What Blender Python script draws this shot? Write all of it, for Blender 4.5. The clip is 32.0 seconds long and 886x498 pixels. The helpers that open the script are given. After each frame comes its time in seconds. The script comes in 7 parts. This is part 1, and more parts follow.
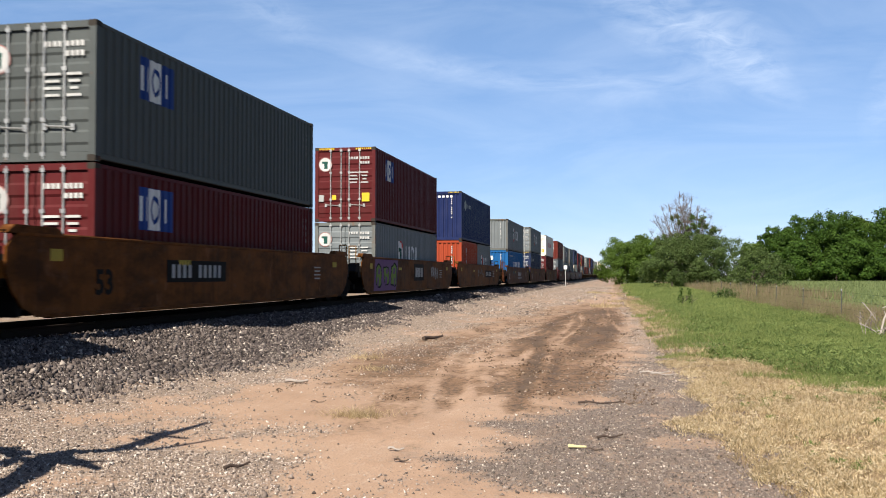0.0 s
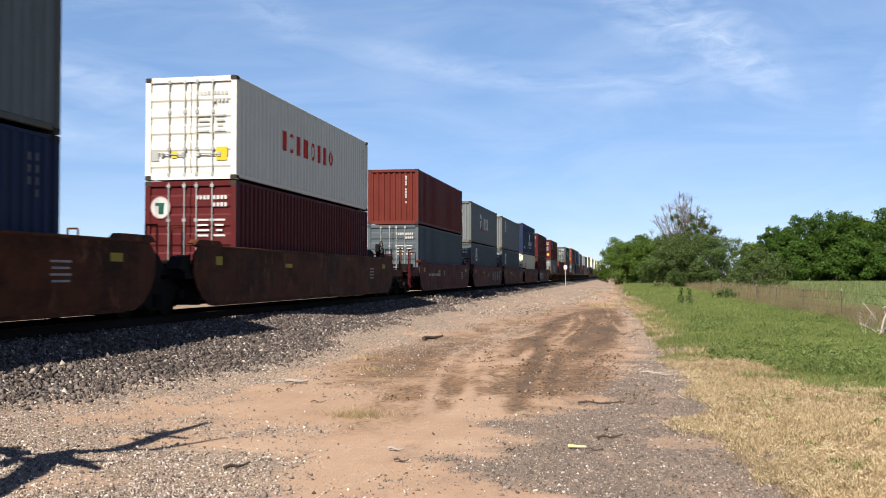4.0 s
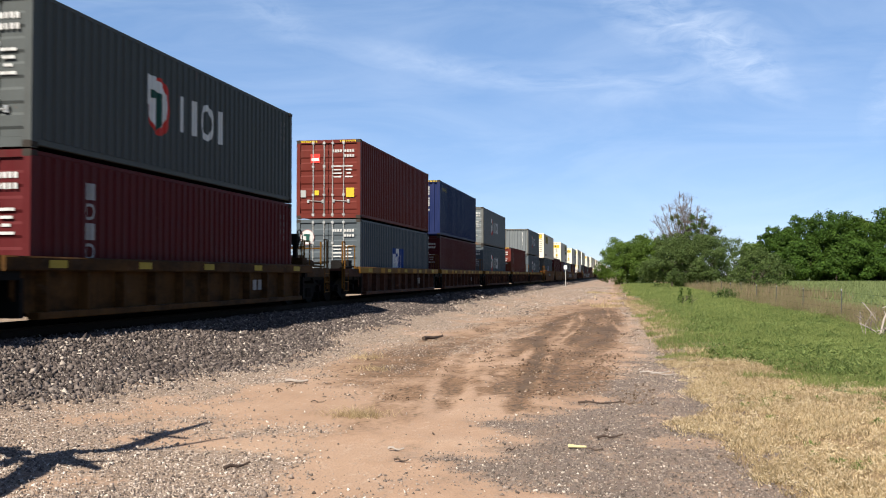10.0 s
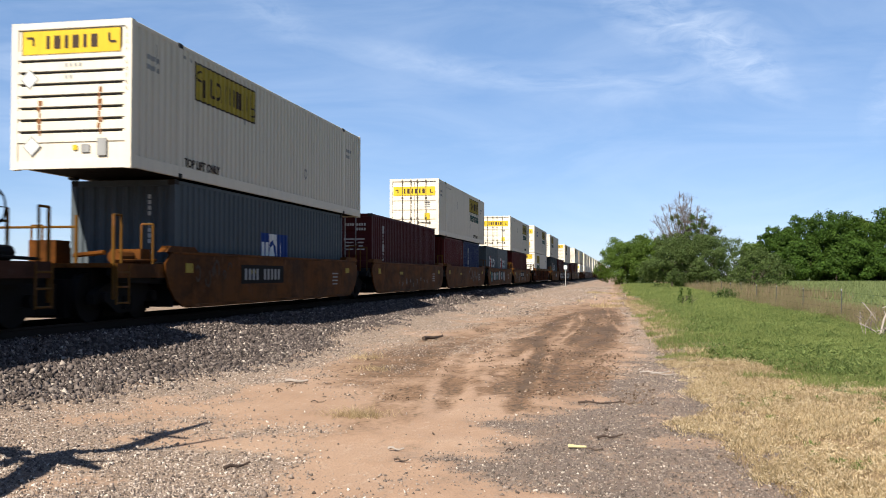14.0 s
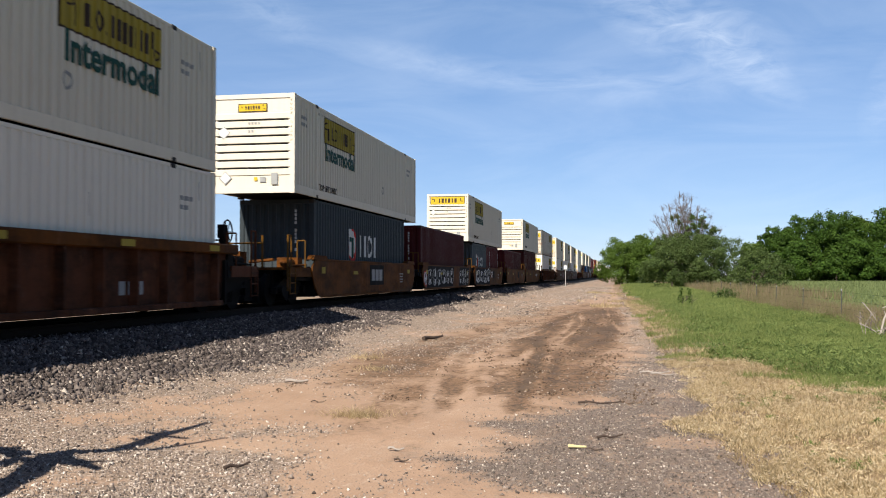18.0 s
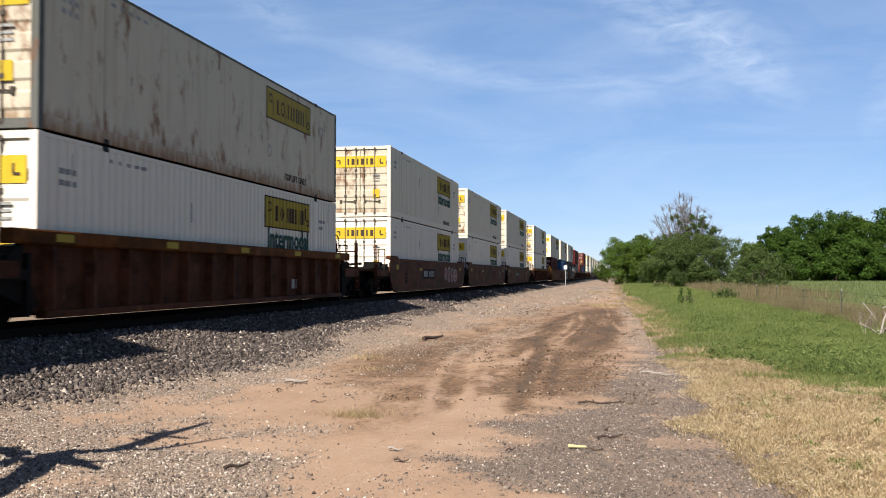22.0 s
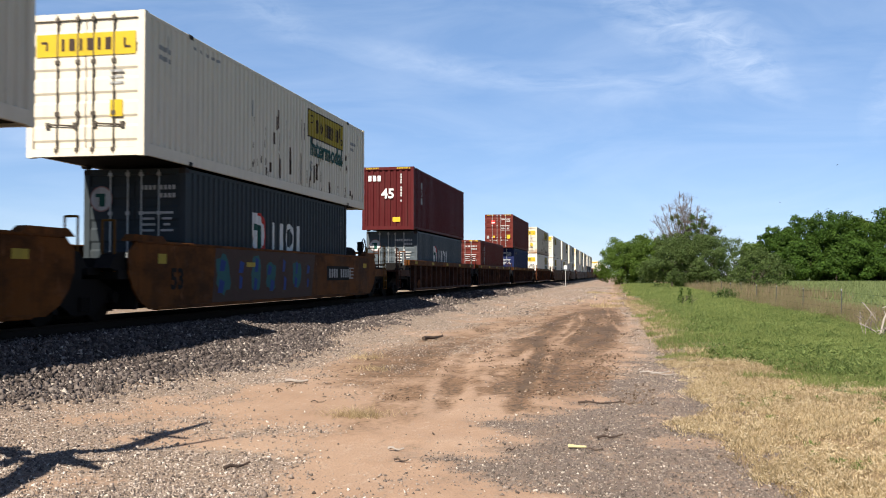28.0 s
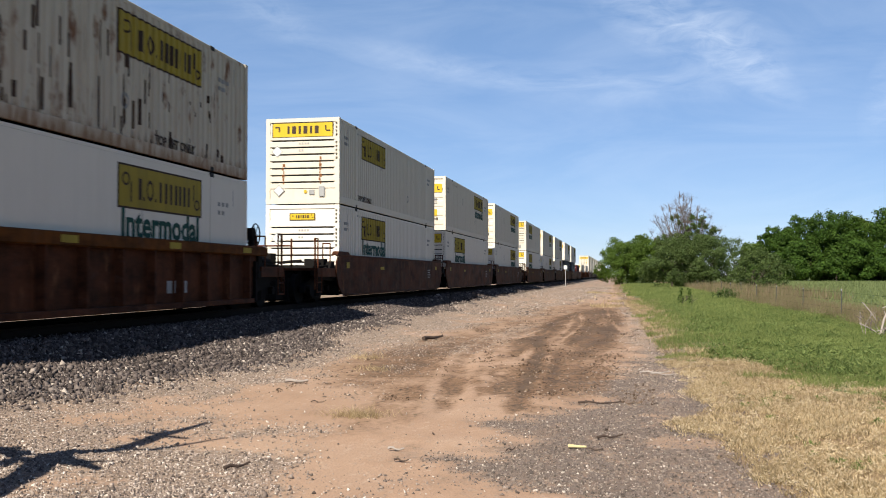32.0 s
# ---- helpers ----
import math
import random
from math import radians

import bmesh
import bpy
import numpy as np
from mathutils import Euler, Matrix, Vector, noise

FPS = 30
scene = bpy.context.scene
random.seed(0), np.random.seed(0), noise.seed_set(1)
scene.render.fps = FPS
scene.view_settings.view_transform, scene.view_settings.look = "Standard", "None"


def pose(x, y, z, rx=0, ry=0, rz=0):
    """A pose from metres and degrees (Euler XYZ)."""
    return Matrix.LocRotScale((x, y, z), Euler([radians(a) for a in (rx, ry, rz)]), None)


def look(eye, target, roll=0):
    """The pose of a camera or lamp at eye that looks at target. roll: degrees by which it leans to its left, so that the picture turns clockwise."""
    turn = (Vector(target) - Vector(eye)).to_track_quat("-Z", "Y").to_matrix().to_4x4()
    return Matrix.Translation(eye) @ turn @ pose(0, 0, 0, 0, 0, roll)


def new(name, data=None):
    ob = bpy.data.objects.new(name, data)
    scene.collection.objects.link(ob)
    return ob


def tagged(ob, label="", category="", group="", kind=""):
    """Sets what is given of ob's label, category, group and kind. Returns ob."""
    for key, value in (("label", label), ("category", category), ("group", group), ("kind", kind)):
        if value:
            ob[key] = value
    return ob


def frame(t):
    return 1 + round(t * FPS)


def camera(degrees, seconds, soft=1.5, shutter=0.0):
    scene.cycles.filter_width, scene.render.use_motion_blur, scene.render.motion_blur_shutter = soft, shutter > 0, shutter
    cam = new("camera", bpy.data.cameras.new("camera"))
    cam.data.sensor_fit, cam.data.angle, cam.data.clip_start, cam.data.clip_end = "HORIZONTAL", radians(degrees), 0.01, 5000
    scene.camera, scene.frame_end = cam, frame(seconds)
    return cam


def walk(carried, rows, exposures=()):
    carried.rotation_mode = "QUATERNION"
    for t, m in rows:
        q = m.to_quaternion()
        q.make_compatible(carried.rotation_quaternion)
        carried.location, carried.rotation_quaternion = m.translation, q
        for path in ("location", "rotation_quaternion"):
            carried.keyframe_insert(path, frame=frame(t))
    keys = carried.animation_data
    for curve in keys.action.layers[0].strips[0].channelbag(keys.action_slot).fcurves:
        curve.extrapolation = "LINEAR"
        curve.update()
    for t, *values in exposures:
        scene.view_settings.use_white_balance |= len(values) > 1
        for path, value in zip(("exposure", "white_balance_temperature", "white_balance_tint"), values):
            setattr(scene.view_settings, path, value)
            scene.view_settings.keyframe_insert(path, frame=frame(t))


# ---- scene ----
EYE = Vector((0.0, 0.0, 1.6))
cam = camera(50.38, 32.0, soft=0.95, shutter=0.12)
HEADING = look(EYE, EYE + Vector((-0.18823, 0.98174, 0.02767)))
walk(cam, [(0.0, HEADING), (32.0, HEADING)], exposures=[(0.0, 1.28), (14.0, 1.25), (18.5, 1.16), (24.0, 1.15), (26.5, 1.24), (31.0, 1.25), (32.0, 1.12)])

# ---- world, sun ----
SUN_WAY = Vector((0.235, 1.0, -0.95)).normalized()      # the way the sunlight travels
SUN_UP = math.asin(-SUN_WAY.z)
SUN_TURN = math.atan2(-SUN_WAY.x, -SUN_WAY.y)


def tint(nt, a, b, fac, how="MIX"):
    """Mix two colours, sockets or values, by a socket or a number."""
    n = nt.nodes.new("ShaderNodeMix")
    n.data_type, n.blend_type = "RGBA", how
    for key, v in (("A", a), ("B", b)):
        if isinstance(v, tuple):
            n.inputs[key].default_value = (*v[:3], 1)
        else:
            nt.links.new(v, n.inputs[key])
    if isinstance(fac, (int, float)):
        n.inputs["Factor"].default_value = fac
    else:
        nt.links.new(fac, n.inputs["Factor"])
    return n.outputs["Result"]


def sky():
    w = bpy.data.worlds.new("sky")
    scene.world = w
    w.use_nodes = True
    nt = w.node_tree
    bg = nt.nodes["Background"]
    tex = nt.nodes.new("ShaderNodeTexSky")
    tex.sky_type, tex.sun_disc = "NISHITA", False
    tex.sun_elevation, tex.sun_rotation = SUN_UP, SUN_TURN
    tex.altitude, tex.air_density, tex.dust_density, tex.ozone_density = 200, 0.82, 0.0, 2.6
    way = nt.nodes.new("ShaderNodeSeparateXYZ")
    nt.links.new(nt.nodes.new("ShaderNodeTexCoord").outputs["Generated"], way.inputs[0])

    def calc(op, *values):
        n = nt.nodes.new("ShaderNodeMath")
        n.operation = op
        for k, v in enumerate(values):
            if isinstance(v, (int, float)):
                n.inputs[k].default_value = v
            else:
                nt.links.new(v, n.inputs[k])
        return n.outputs[0]

    def lay(vec, kind, at, turn, size):
        n = nt.nodes.new("ShaderNodeMapping")
        n.vector_type = kind
        n.inputs["Location"].default_value, n.inputs["Rotation"].default_value, n.inputs["Scale"].default_value = (*at, 0), (0, 0, radians(turn)), (*size, 1)
        nt.links.new(vec, n.inputs["Vector"])
        return n.outputs[0]

    # bearing and height over the horizon, in degrees
    dome = nt.nodes.new("ShaderNodeCombineXYZ")
    nt.links.new(calc("MULTIPLY", calc("ARCTAN2", way.outputs["X"], way.outputs["Y"]), 57.2958), dome.inputs["X"])
    nt.links.new(calc("MULTIPLY", calc("ARCSINE", way.outputs["Z"]), 57.2958), dome.inputs["Y"])
    dome = dome.outputs[0]

    def streaks(turn, size, lo, hi, scale=1.0, warp=0.8):
        n = nt.nodes.new("ShaderNodeTexNoise")
        n.inputs["Scale"].default_value, n.inputs["Detail"].default_value = scale, 8.0
        n.inputs["Roughness"].default_value, n.inputs["Distortion"].default_value = 0.6, warp
        nt.links.new(lay(dome, "POINT", (0, 0), turn, size), n.inputs["Vector"])
        m = nt.nodes.new("ShaderNodeMapRange")
        m.inputs["From Min"].default_value, m.inputs["From Max"].default_value = lo, hi
        nt.links.new(n.outputs["Fac"], m.inputs["Value"])
        return m.outputs[0]

    fine = streaks(14, (0.22, 0.8), 0.32, 0.72)
    comb = streaks(24, (0.45, 1.1), 0.32, 0.74)
    thin = calc("MULTIPLY", streaks(12, (0.07, 0.30), 0.40, 0.80), 0.16)
    # cirrus wisps: bearing, height, tilt, half length, half width, strength
    for a, e, turn, long, wide, k, grain in ((3.6, 14.6, -24, 7.0, 2.7, 0.60, comb), (7.2, 12.0, -38, 4.2, 1.3, 0.48, comb), (-10.5, 12.6, -9, 8.5, 1.1, 0.42, fine), (2.5, 11.3, -2, 12.0, 1.5, 0.36, fine),
                                             (-21.0, 15.2, -22, 4.2, 1.6, 0.28, comb), (-32.0, 11.2, -12, 9.0, 1.8, 0.45, fine), (-36.0, 8.4, -6, 9.0, 1.5, 0.40, fine), (-22.0, 8.6, -4, 11.0, 0.9, 0.16, fine),
                                             (14.5, 10.0, 70, 3.2, 1.3, 0.36, comb), (14.5, 16.0, 10, 2.5, 1.0, 0.4, comb)):
        glow = nt.nodes.new("ShaderNodeTexGradient")
        glow.gradient_type = "SPHERICAL"
        nt.links.new(lay(dome, "TEXTURE", (a, e), turn, (long, wide)), glow.inputs["Vector"])
        thin = calc("ADD", thin, calc("MULTIPLY", calc("MULTIPLY", calc("POWER", glow.outputs["Fac"], 0.8), 0.62 * k), grain))
    mix = nt.nodes.new("ShaderNodeMix")
    mix.data_type = "RGBA"
    mix.inputs["B"].default_value = (9.0, 9.9, 11.2, 1)
    nt.links.new(calc("MINIMUM", thin, 0.6), mix.inputs["Factor"])
    cool = tint(nt, tex.outputs["Color"], (0.99, 0.985, 1.13), 1.0, "MULTIPLY")
    # the haze that pales the lower sky thins out towards the zenith
    haze = nt.nodes.new("ShaderNodeMapRange")
    haze.interpolation_type = "SMOOTHSTEP"
    for key, v in (("From Min", 0.30), ("From Max", 0.75), ("To Min", 0.45), ("To Max", 0.0)):
        haze.inputs[key].default_value = v
    nt.links.new(way.outputs["Z"], haze.inputs["Value"])
    even = tint(nt, cool, (2.3, 4.1, 6.75), haze.outputs[0])
    nt.links.new(even, mix.inputs["A"])
    nt.links.new(mix.outputs["Result"], bg.inputs["Color"])
    bg.inputs["Strength"].default_value = 0.05


sky()
sun = new("sun", bpy.data.lights.new("sun", "SUN"))
sun.data.energy, sun.data.angle, sun.data.color = 5.0, radians(0.53), (1.0, 0.935, 0.825)
sun.matrix_world = look((0, 0, 60), Vector((0, 0, 60)) + SUN_WAY)


# ---- materials ----
def sockets(nt, kind, **given):
    n = nt.nodes.new(kind)
    for key, value in given.items():
        n.inputs[key.replace("_", " ")].default_value = value
    return n


def span(nt, value, lo, hi, a=0.0, b=1.0):
    n = sockets(nt, "ShaderNodeMapRange", From_Min=lo, From_Max=hi, To_Min=a, To_Max=b)
    nt.links.new(value, n.inputs["Value"])
    return n.outputs["Result"]


def speckle(nt, vec, scale, detail=3.0, rough=0.55, stretch=None):
    if stretch:
        mp = nt.nodes.new("ShaderNodeMapping")
        mp.inputs["Scale"].default_value = stretch
        nt.links.new(vec, mp.inputs["Vector"])
        vec = mp.outputs["Vector"]
    n = sockets(nt, "ShaderNodeTexNoise", Scale=scale, Detail=detail, Roughness=rough)
    nt.links.new(vec, n.inputs["Vector"])
    return n.outputs["Fac"]


MATS = {}


def surf(name, col, rough=0.6, metal=0.0, vary=0.18, scale=1.6, streak=0.25, rust=0.0, bump=0.15, fine=45.0, dirt=(0.05, 0.04, 0.032), wander=0.06, foot=0.0, grime=0.0):
    """Painted or bare metal with blotches, run-down dirt, rust and grain."""
    if name in MATS:
        return MATS[name]
    m = bpy.data.materials.new(name)
    m.use_nodes = True
    nt = m.node_tree
    b = nt.nodes["Principled BSDF"]
    co = nt.nodes.new("ShaderNodeTexCoord").outputs["Object"]
    info = nt.nodes.new("ShaderNodeObjectInfo").outputs["Random"]
    move = nt.nodes.new("ShaderNodeVectorMath")
    move.operation = "ADD"
    comb = nt.nodes.new("ShaderNodeCombineXYZ")
    far = nt.nodes.new("ShaderNodeMath")
    far.operation = "MULTIPLY"
    far.inputs[1].default_value = 37.0
    nt.links.new(info, far.inputs[0])
    nt.links.new(far.outputs[0], comb.inputs["Y"])
    nt.links.new(co, move.inputs[0])
    nt.links.new(comb.outputs[0], move.inputs[1])
    vec = move.outputs[0]
    big = speckle(nt, vec, scale, 5.0, 0.6)
    small = speckle(nt, vec, fine, 2.0)
    base = tint(nt, col, tuple(min(1, c * (1 + vary) + 0.02 * vary) for c in col), span(nt, big, 0.35, 0.7))
    base = tint(nt, base, tuple(c * (1 - vary) for c in col), span(nt, small, 0.45, 0.75, 0, 0.5))
    base = tint(nt, base, tuple(c * (1 - 4 * wander) for c in col), span(nt, info, 0.0, 1.0, 0.0, 0.5))
    if streak:
        runs = speckle(nt, vec, 1.0, 4.0, 0.65, (5.0, 5.0, 0.35))
        base = tint(nt, base, dirt, span(nt, runs, 0.48, 0.82, 0.0, streak))
    if grime:
        # dark soot in big ragged patches, pale dust and scuffs between
        soot = speckle(nt, vec, 0.9, 7.0, 0.7, (1.0, 0.8, 1.7))
        base = tint(nt, base, tuple(0.45 * c for c in dirt), span(nt, soot, 0.44, 0.62, 0.0, grime))
        dust = speckle(nt, vec, 3.0, 7.0, 0.75, (1.0, 0.7, 1.2))
        base = tint(nt, base, tuple(0.6 * c + 0.028 for c in col), span(nt, dust, 0.56, 0.72, 0.0, 0.75 * grime))
    if rust:
        spots = speckle(nt, vec, 2.2, 6.0, 0.7, (1.0, 1.0, 0.45))
        spread = span(nt, spots, 0.72 - 0.22 * rust, 0.80 - 0.18 * rust, 0, 0.9)
        base = tint(nt, base, (0.13, 0.055, 0.025), spread)
    if foot:
        low = nt.nodes.new("ShaderNodeSeparateXYZ")
        nt.links.new(co, low.inputs[0])
        creep = speckle(nt, vec, 1.0, 5.0, 0.65, (6.0, 6.0, 1.2))
        near = nt.nodes.new("ShaderNodeMath")
        near.operation = "ADD"
        nt.links.new(span(nt, low.outputs["Z"], 0.0, 0.7, 0.5, -0.1), near.inputs[0])
        nt.links.new(creep, near.inputs[1])
        base = tint(nt, base, (0.17, 0.092, 0.046), span(nt, near.outputs[0], 0.66, 1.0, 0.0, foot))
    nt.links.new(base, b.inputs["Base Color"])
    b.inputs["Specular IOR Level"].default_value = 0.05
    b.inputs["Roughness"].default_value, b.inputs["Metallic"].default_value = rough, metal
    nt.links.new(span(nt, big, 0.3, 0.75, rough - 0.1, min(1, rough + 0.12)), b.inputs["Roughness"])
    if bump:
        bp = sockets(nt, "ShaderNodeBump", Strength=bump, Distance=0.01)
        nt.links.new(small, bp.inputs["Height"])
        nt.links.new(bp.outputs["Normal"], b.inputs["Normal"])
    MATS[name] = m
    return m


def plant(name, dark, light, through_light=0.35, rough=0.55, dead=None):
    """Leaves and blades: each island its own shade, and light that passes through."""
    if name in MATS:
        return MATS[name]
    m = bpy.data.materials.new(name)
    m.use_nodes = True
    nt = m.node_tree
    b = nt.nodes["Principled BSDF"]
    rnd = nt.nodes.new("ShaderNodeNewGeometry").outputs["Random Per Island"]
    co = nt.nodes.new("ShaderNodeTexCoord").outputs["Object"]
    patch = speckle(nt, co, 0.35, 4.0)
    c = tint(nt, dark, light, rnd)
    c = tint(nt, c, tuple(x * 0.7 for x in dark), span(nt, patch, 0.42, 0.68, 0.0, 0.5))
    if dead:
        c = tint(nt, c, dead, span(nt, rnd, 0.82, 0.9))
    nt.links.new(c, b.inputs["Base Color"])
    b.inputs["Roughness"].default_value = rough
    b.inputs["Specular IOR Level"].default_value = 0.08
    tr = nt.nodes.new("ShaderNodeBsdfTranslucent")
    nt.links.new(tint(nt, c, (0.5, 0.6, 0.1), 0.12), tr.inputs["Color"])
    mx = nt.nodes.new("ShaderNodeMixShader")
    mx.inputs[0].default_value = through_light
    nt.links.new(b.outputs[0], mx.inputs[1])
    nt.links.new(tr.outputs[0], mx.inputs[2])
    nt.links.new(mx.outputs[0], nt.nodes["Material Output"].inputs["Surface"])
    MATS[name] = m
    return m


def stone_mat(name, cols, rough=0.85):
    """Loose stones: each its own grey or tan."""
    if name in MATS:
        return MATS[name]
    m = bpy.data.materials.new(name)
    m.use_nodes = True
    nt = m.node_tree
    b = nt.nodes["Principled BSDF"]
    rnd = nt.nodes.new("ShaderNodeNewGeometry").outputs["Random Per Island"]
    ramp = nt.nodes.new("ShaderNodeValToRGB")
    el = ramp.color_ramp.elements
    while len(el) < len(cols):
        el.new(0.5)
    for i, (at, c) in enumerate(cols):
        el[i].position, el[i].color = at, (*c, 1)
    nt.links.new(rnd, ramp.inputs["Fac"])
    co = nt.nodes.new("ShaderNodeTexCoord").outputs["Object"]
    grain = speckle(nt, co, 60.0, 3.0)
    nt.links.new(tint(nt, ramp.outputs["Color"], (0.05, 0.045, 0.04), span(nt, grain, 0.5, 0.8, 0, 0.6)), b.inputs["Base Color"])
    b.inputs["Roughness"].default_value = rough
    b.inputs["Specular IOR Level"].default_value = 0.12
    MATS[name] = m
    return m


def ground_mat():
    m = bpy.data.materials.new("ground_soil")
    m.use_nodes = True
    nt = m.node_tree
    b = nt.nodes["Principled BSDF"]
    co = nt.nodes.new("ShaderNodeTexCoord").outputs["Object"]
    n_big = speckle(nt, co, 0.45, 6.0, 0.6)
    n_mid = speckle(nt, co, 2.6, 6.0, 0.65, (0.84, 0.378, 0.84))
    n_fine = speckle(nt, co, 17.0, 4.0, 0.7, (0.84, 0.504, 0.84))
    n_grit = speckle(nt, co, 70.0, 2.0, 0.6)
    vor = sockets(nt, "ShaderNodeTexVoronoi", Scale=34.0)
    nt.links.new(co, vor.inputs["Vector"])
    peb = nt.nodes.new("ShaderNodeSeparateColor")
    nt.links.new(vor.outputs["Color"], peb.inputs[0])

    def zone(name, lo=0.4, hi=0.6, n1=0.5, n2=0.35):
        at = nt.nodes.new("ShaderNodeAttribute")
        at.attribute_name = name
        a = nt.nodes.new("ShaderNodeMath")
        a.operation = "MULTIPLY_ADD"
        nt.links.new(span(nt, n_mid, 0.0, 1.0, -1, 1), a.inputs[0])
        a.inputs[1].default_value = n1
        nt.links.new(at.outputs["Fac"], a.inputs[2])
        c = nt.nodes.new("ShaderNodeMath")
        c.operation = "MULTIPLY_ADD"
        nt.links.new(span(nt, n_fine, 0.0, 1.0, -1, 1), c.inputs[0])
        c.inputs[1].default_value = n2
        nt.links.new(a.outputs[0], c.inputs[2])
        return span(nt, c.outputs[0], lo, hi)

    sand = tint(nt, (0.2434, 0.1534, 0.099), (0.2978, 0.2032, 0.1402), span(nt, n_big, 0.3, 0.7))
    sand = tint(nt, sand, (0.2033, 0.1255, 0.07948), span(nt, n_mid, 0.5, 0.78, 0, 0.6))
    sand = tint(nt, sand, (0.3631, 0.2783, 0.2095), span(nt, n_fine, 0.54, 0.74, 0, 0.7))
    sand = tint(nt, sand, (0.1453, 0.09987, 0.07225), span(nt, n_grit, 0.55, 0.72, 0, 0.75))
    # stones lying in the soil, cell by cell
    grey = tint(nt, (0.1142, 0.08899, 0.07091), (0.295, 0.233, 0.1836), span(nt, peb.outputs[0], 0.1, 1.0))
    grey = tint(nt, grey, (0.08479, 0.06074, 0.04457), span(nt, vor.outputs["Distance"], 0.3, 0.55, 0, 0.55))
    grey = tint(nt, grey, (0.4129, 0.3532, 0.2971), span(nt, peb.outputs[1], 0.88, 0.92, 0, 0.8))
    soil = tint(nt, sand, grey, 0.78)
    dark = tint(nt, (0.03379, 0.02707, 0.02251), (0.1013, 0.0824, 0.0664), span(nt, peb.outputs[2], 0.0, 1.0))
    dark = tint(nt, dark, (0.0215, 0.01824, 0.0152), span(nt, vor.outputs["Distance"], 0.25, 0.5, 0, 0.6))
    chip = tint(nt, (0.09517, 0.07299, 0.06077), (0.1536, 0.1189, 0.09677), span(nt, n_fine, 0.35, 0.65))
    chip = tint(nt, chip, (0.0378, 0.03192, 0.02856), span(nt, n_grit, 0.46, 0.66, 0, 0.85))
    chip = tint(nt, chip, (0.2704, 0.2296, 0.1914), span(nt, peb.outputs[1], 0.93, 0.96, 0, 0.75))
    chip = tint(nt, chip, sand, span(nt, n_mid, 0.5, 0.72, 0, 0.55))
    brown = tint(nt, (0.1075, 0.06121, 0.03376), (0.1782, 0.1095, 0.06528), span(nt, n_mid, 0.35, 0.68))
    brown = tint(nt, brown, (0.07374, 0.04238, 0.02476), span(nt, n_fine, 0.52, 0.75, 0, 0.6))
    mud = tint(nt, (0.0504, 0.03192, 0.02058), (0.105, 0.0672, 0.042), span(nt, n_mid, 0.35, 0.7))
    mud = tint(nt, mud, (0.03024, 0.02016, 0.01386), span(nt, n_fine, 0.5, 0.72, 0, 0.6))
    straw = tint(nt, (0.1229, 0.0795, 0.04051), (0.2212, 0.15, 0.07988), n_mid)
    straw = tint(nt, straw, (0.06759, 0.04355, 0.02364), span(nt, n_fine, 0.45, 0.7, 0, 0.7))
    turf = tint(nt, (0.063, 0.0882, 0.02688), (0.1092, 0.1327, 0.0462), span(nt, n_big, 0.3, 0.7))
    turf = tint(nt, turf, (0.02458, 0.03826, 0.01013), span(nt, n_fine, 0.48, 0.72, 0, 0.8))
    col = tint(nt, sand, soil, zone("pebbles", 0.30, 0.75, 0.7, 0.7))
    col = tint(nt, col, chip, zone("grit", 0.15, 1.0, 0.9, 0.9))
    col = tint(nt, col, brown, zone("mud", 0.12, 0.42, 0.4, 0.35))
    col = tint(nt, col, mud, zone("mud", 0.46, 0.74, 0.7, 0.9))
    col = tint(nt, col, dark, zone("gravel", 0.40, 0.62, 0.6, 0.6))
    col = tint(nt, col, straw, zone("straw", 0.36, 0.64, 0.7, 0.8))
    col = tint(nt, col, turf, zone("turf", 0.36, 0.64, 0.8, 0.6))
    nt.links.new(col, b.inputs["Base Color"])
    b.inputs["Roughness"].default_value = 0.93
    b.inputs["Specular IOR Level"].default_value = 0.2
    add = nt.nodes.new("ShaderNodeMath")
    add.operation = "ADD"
    nt.links.new(n_fine, add.inputs[0])
    nt.links.new(span(nt, vor.outputs["Distance"], 0.0, 0.6, 0.6, 0.0), add.inputs[1])
    bp = sockets(nt, "ShaderNodeBump", Strength=0.35, Distance=0.02)
    nt.links.new(add.outputs[0], bp.inputs["Height"])
    nt.links.new(bp.outputs["Normal"], b.inputs["Normal"])
    return m


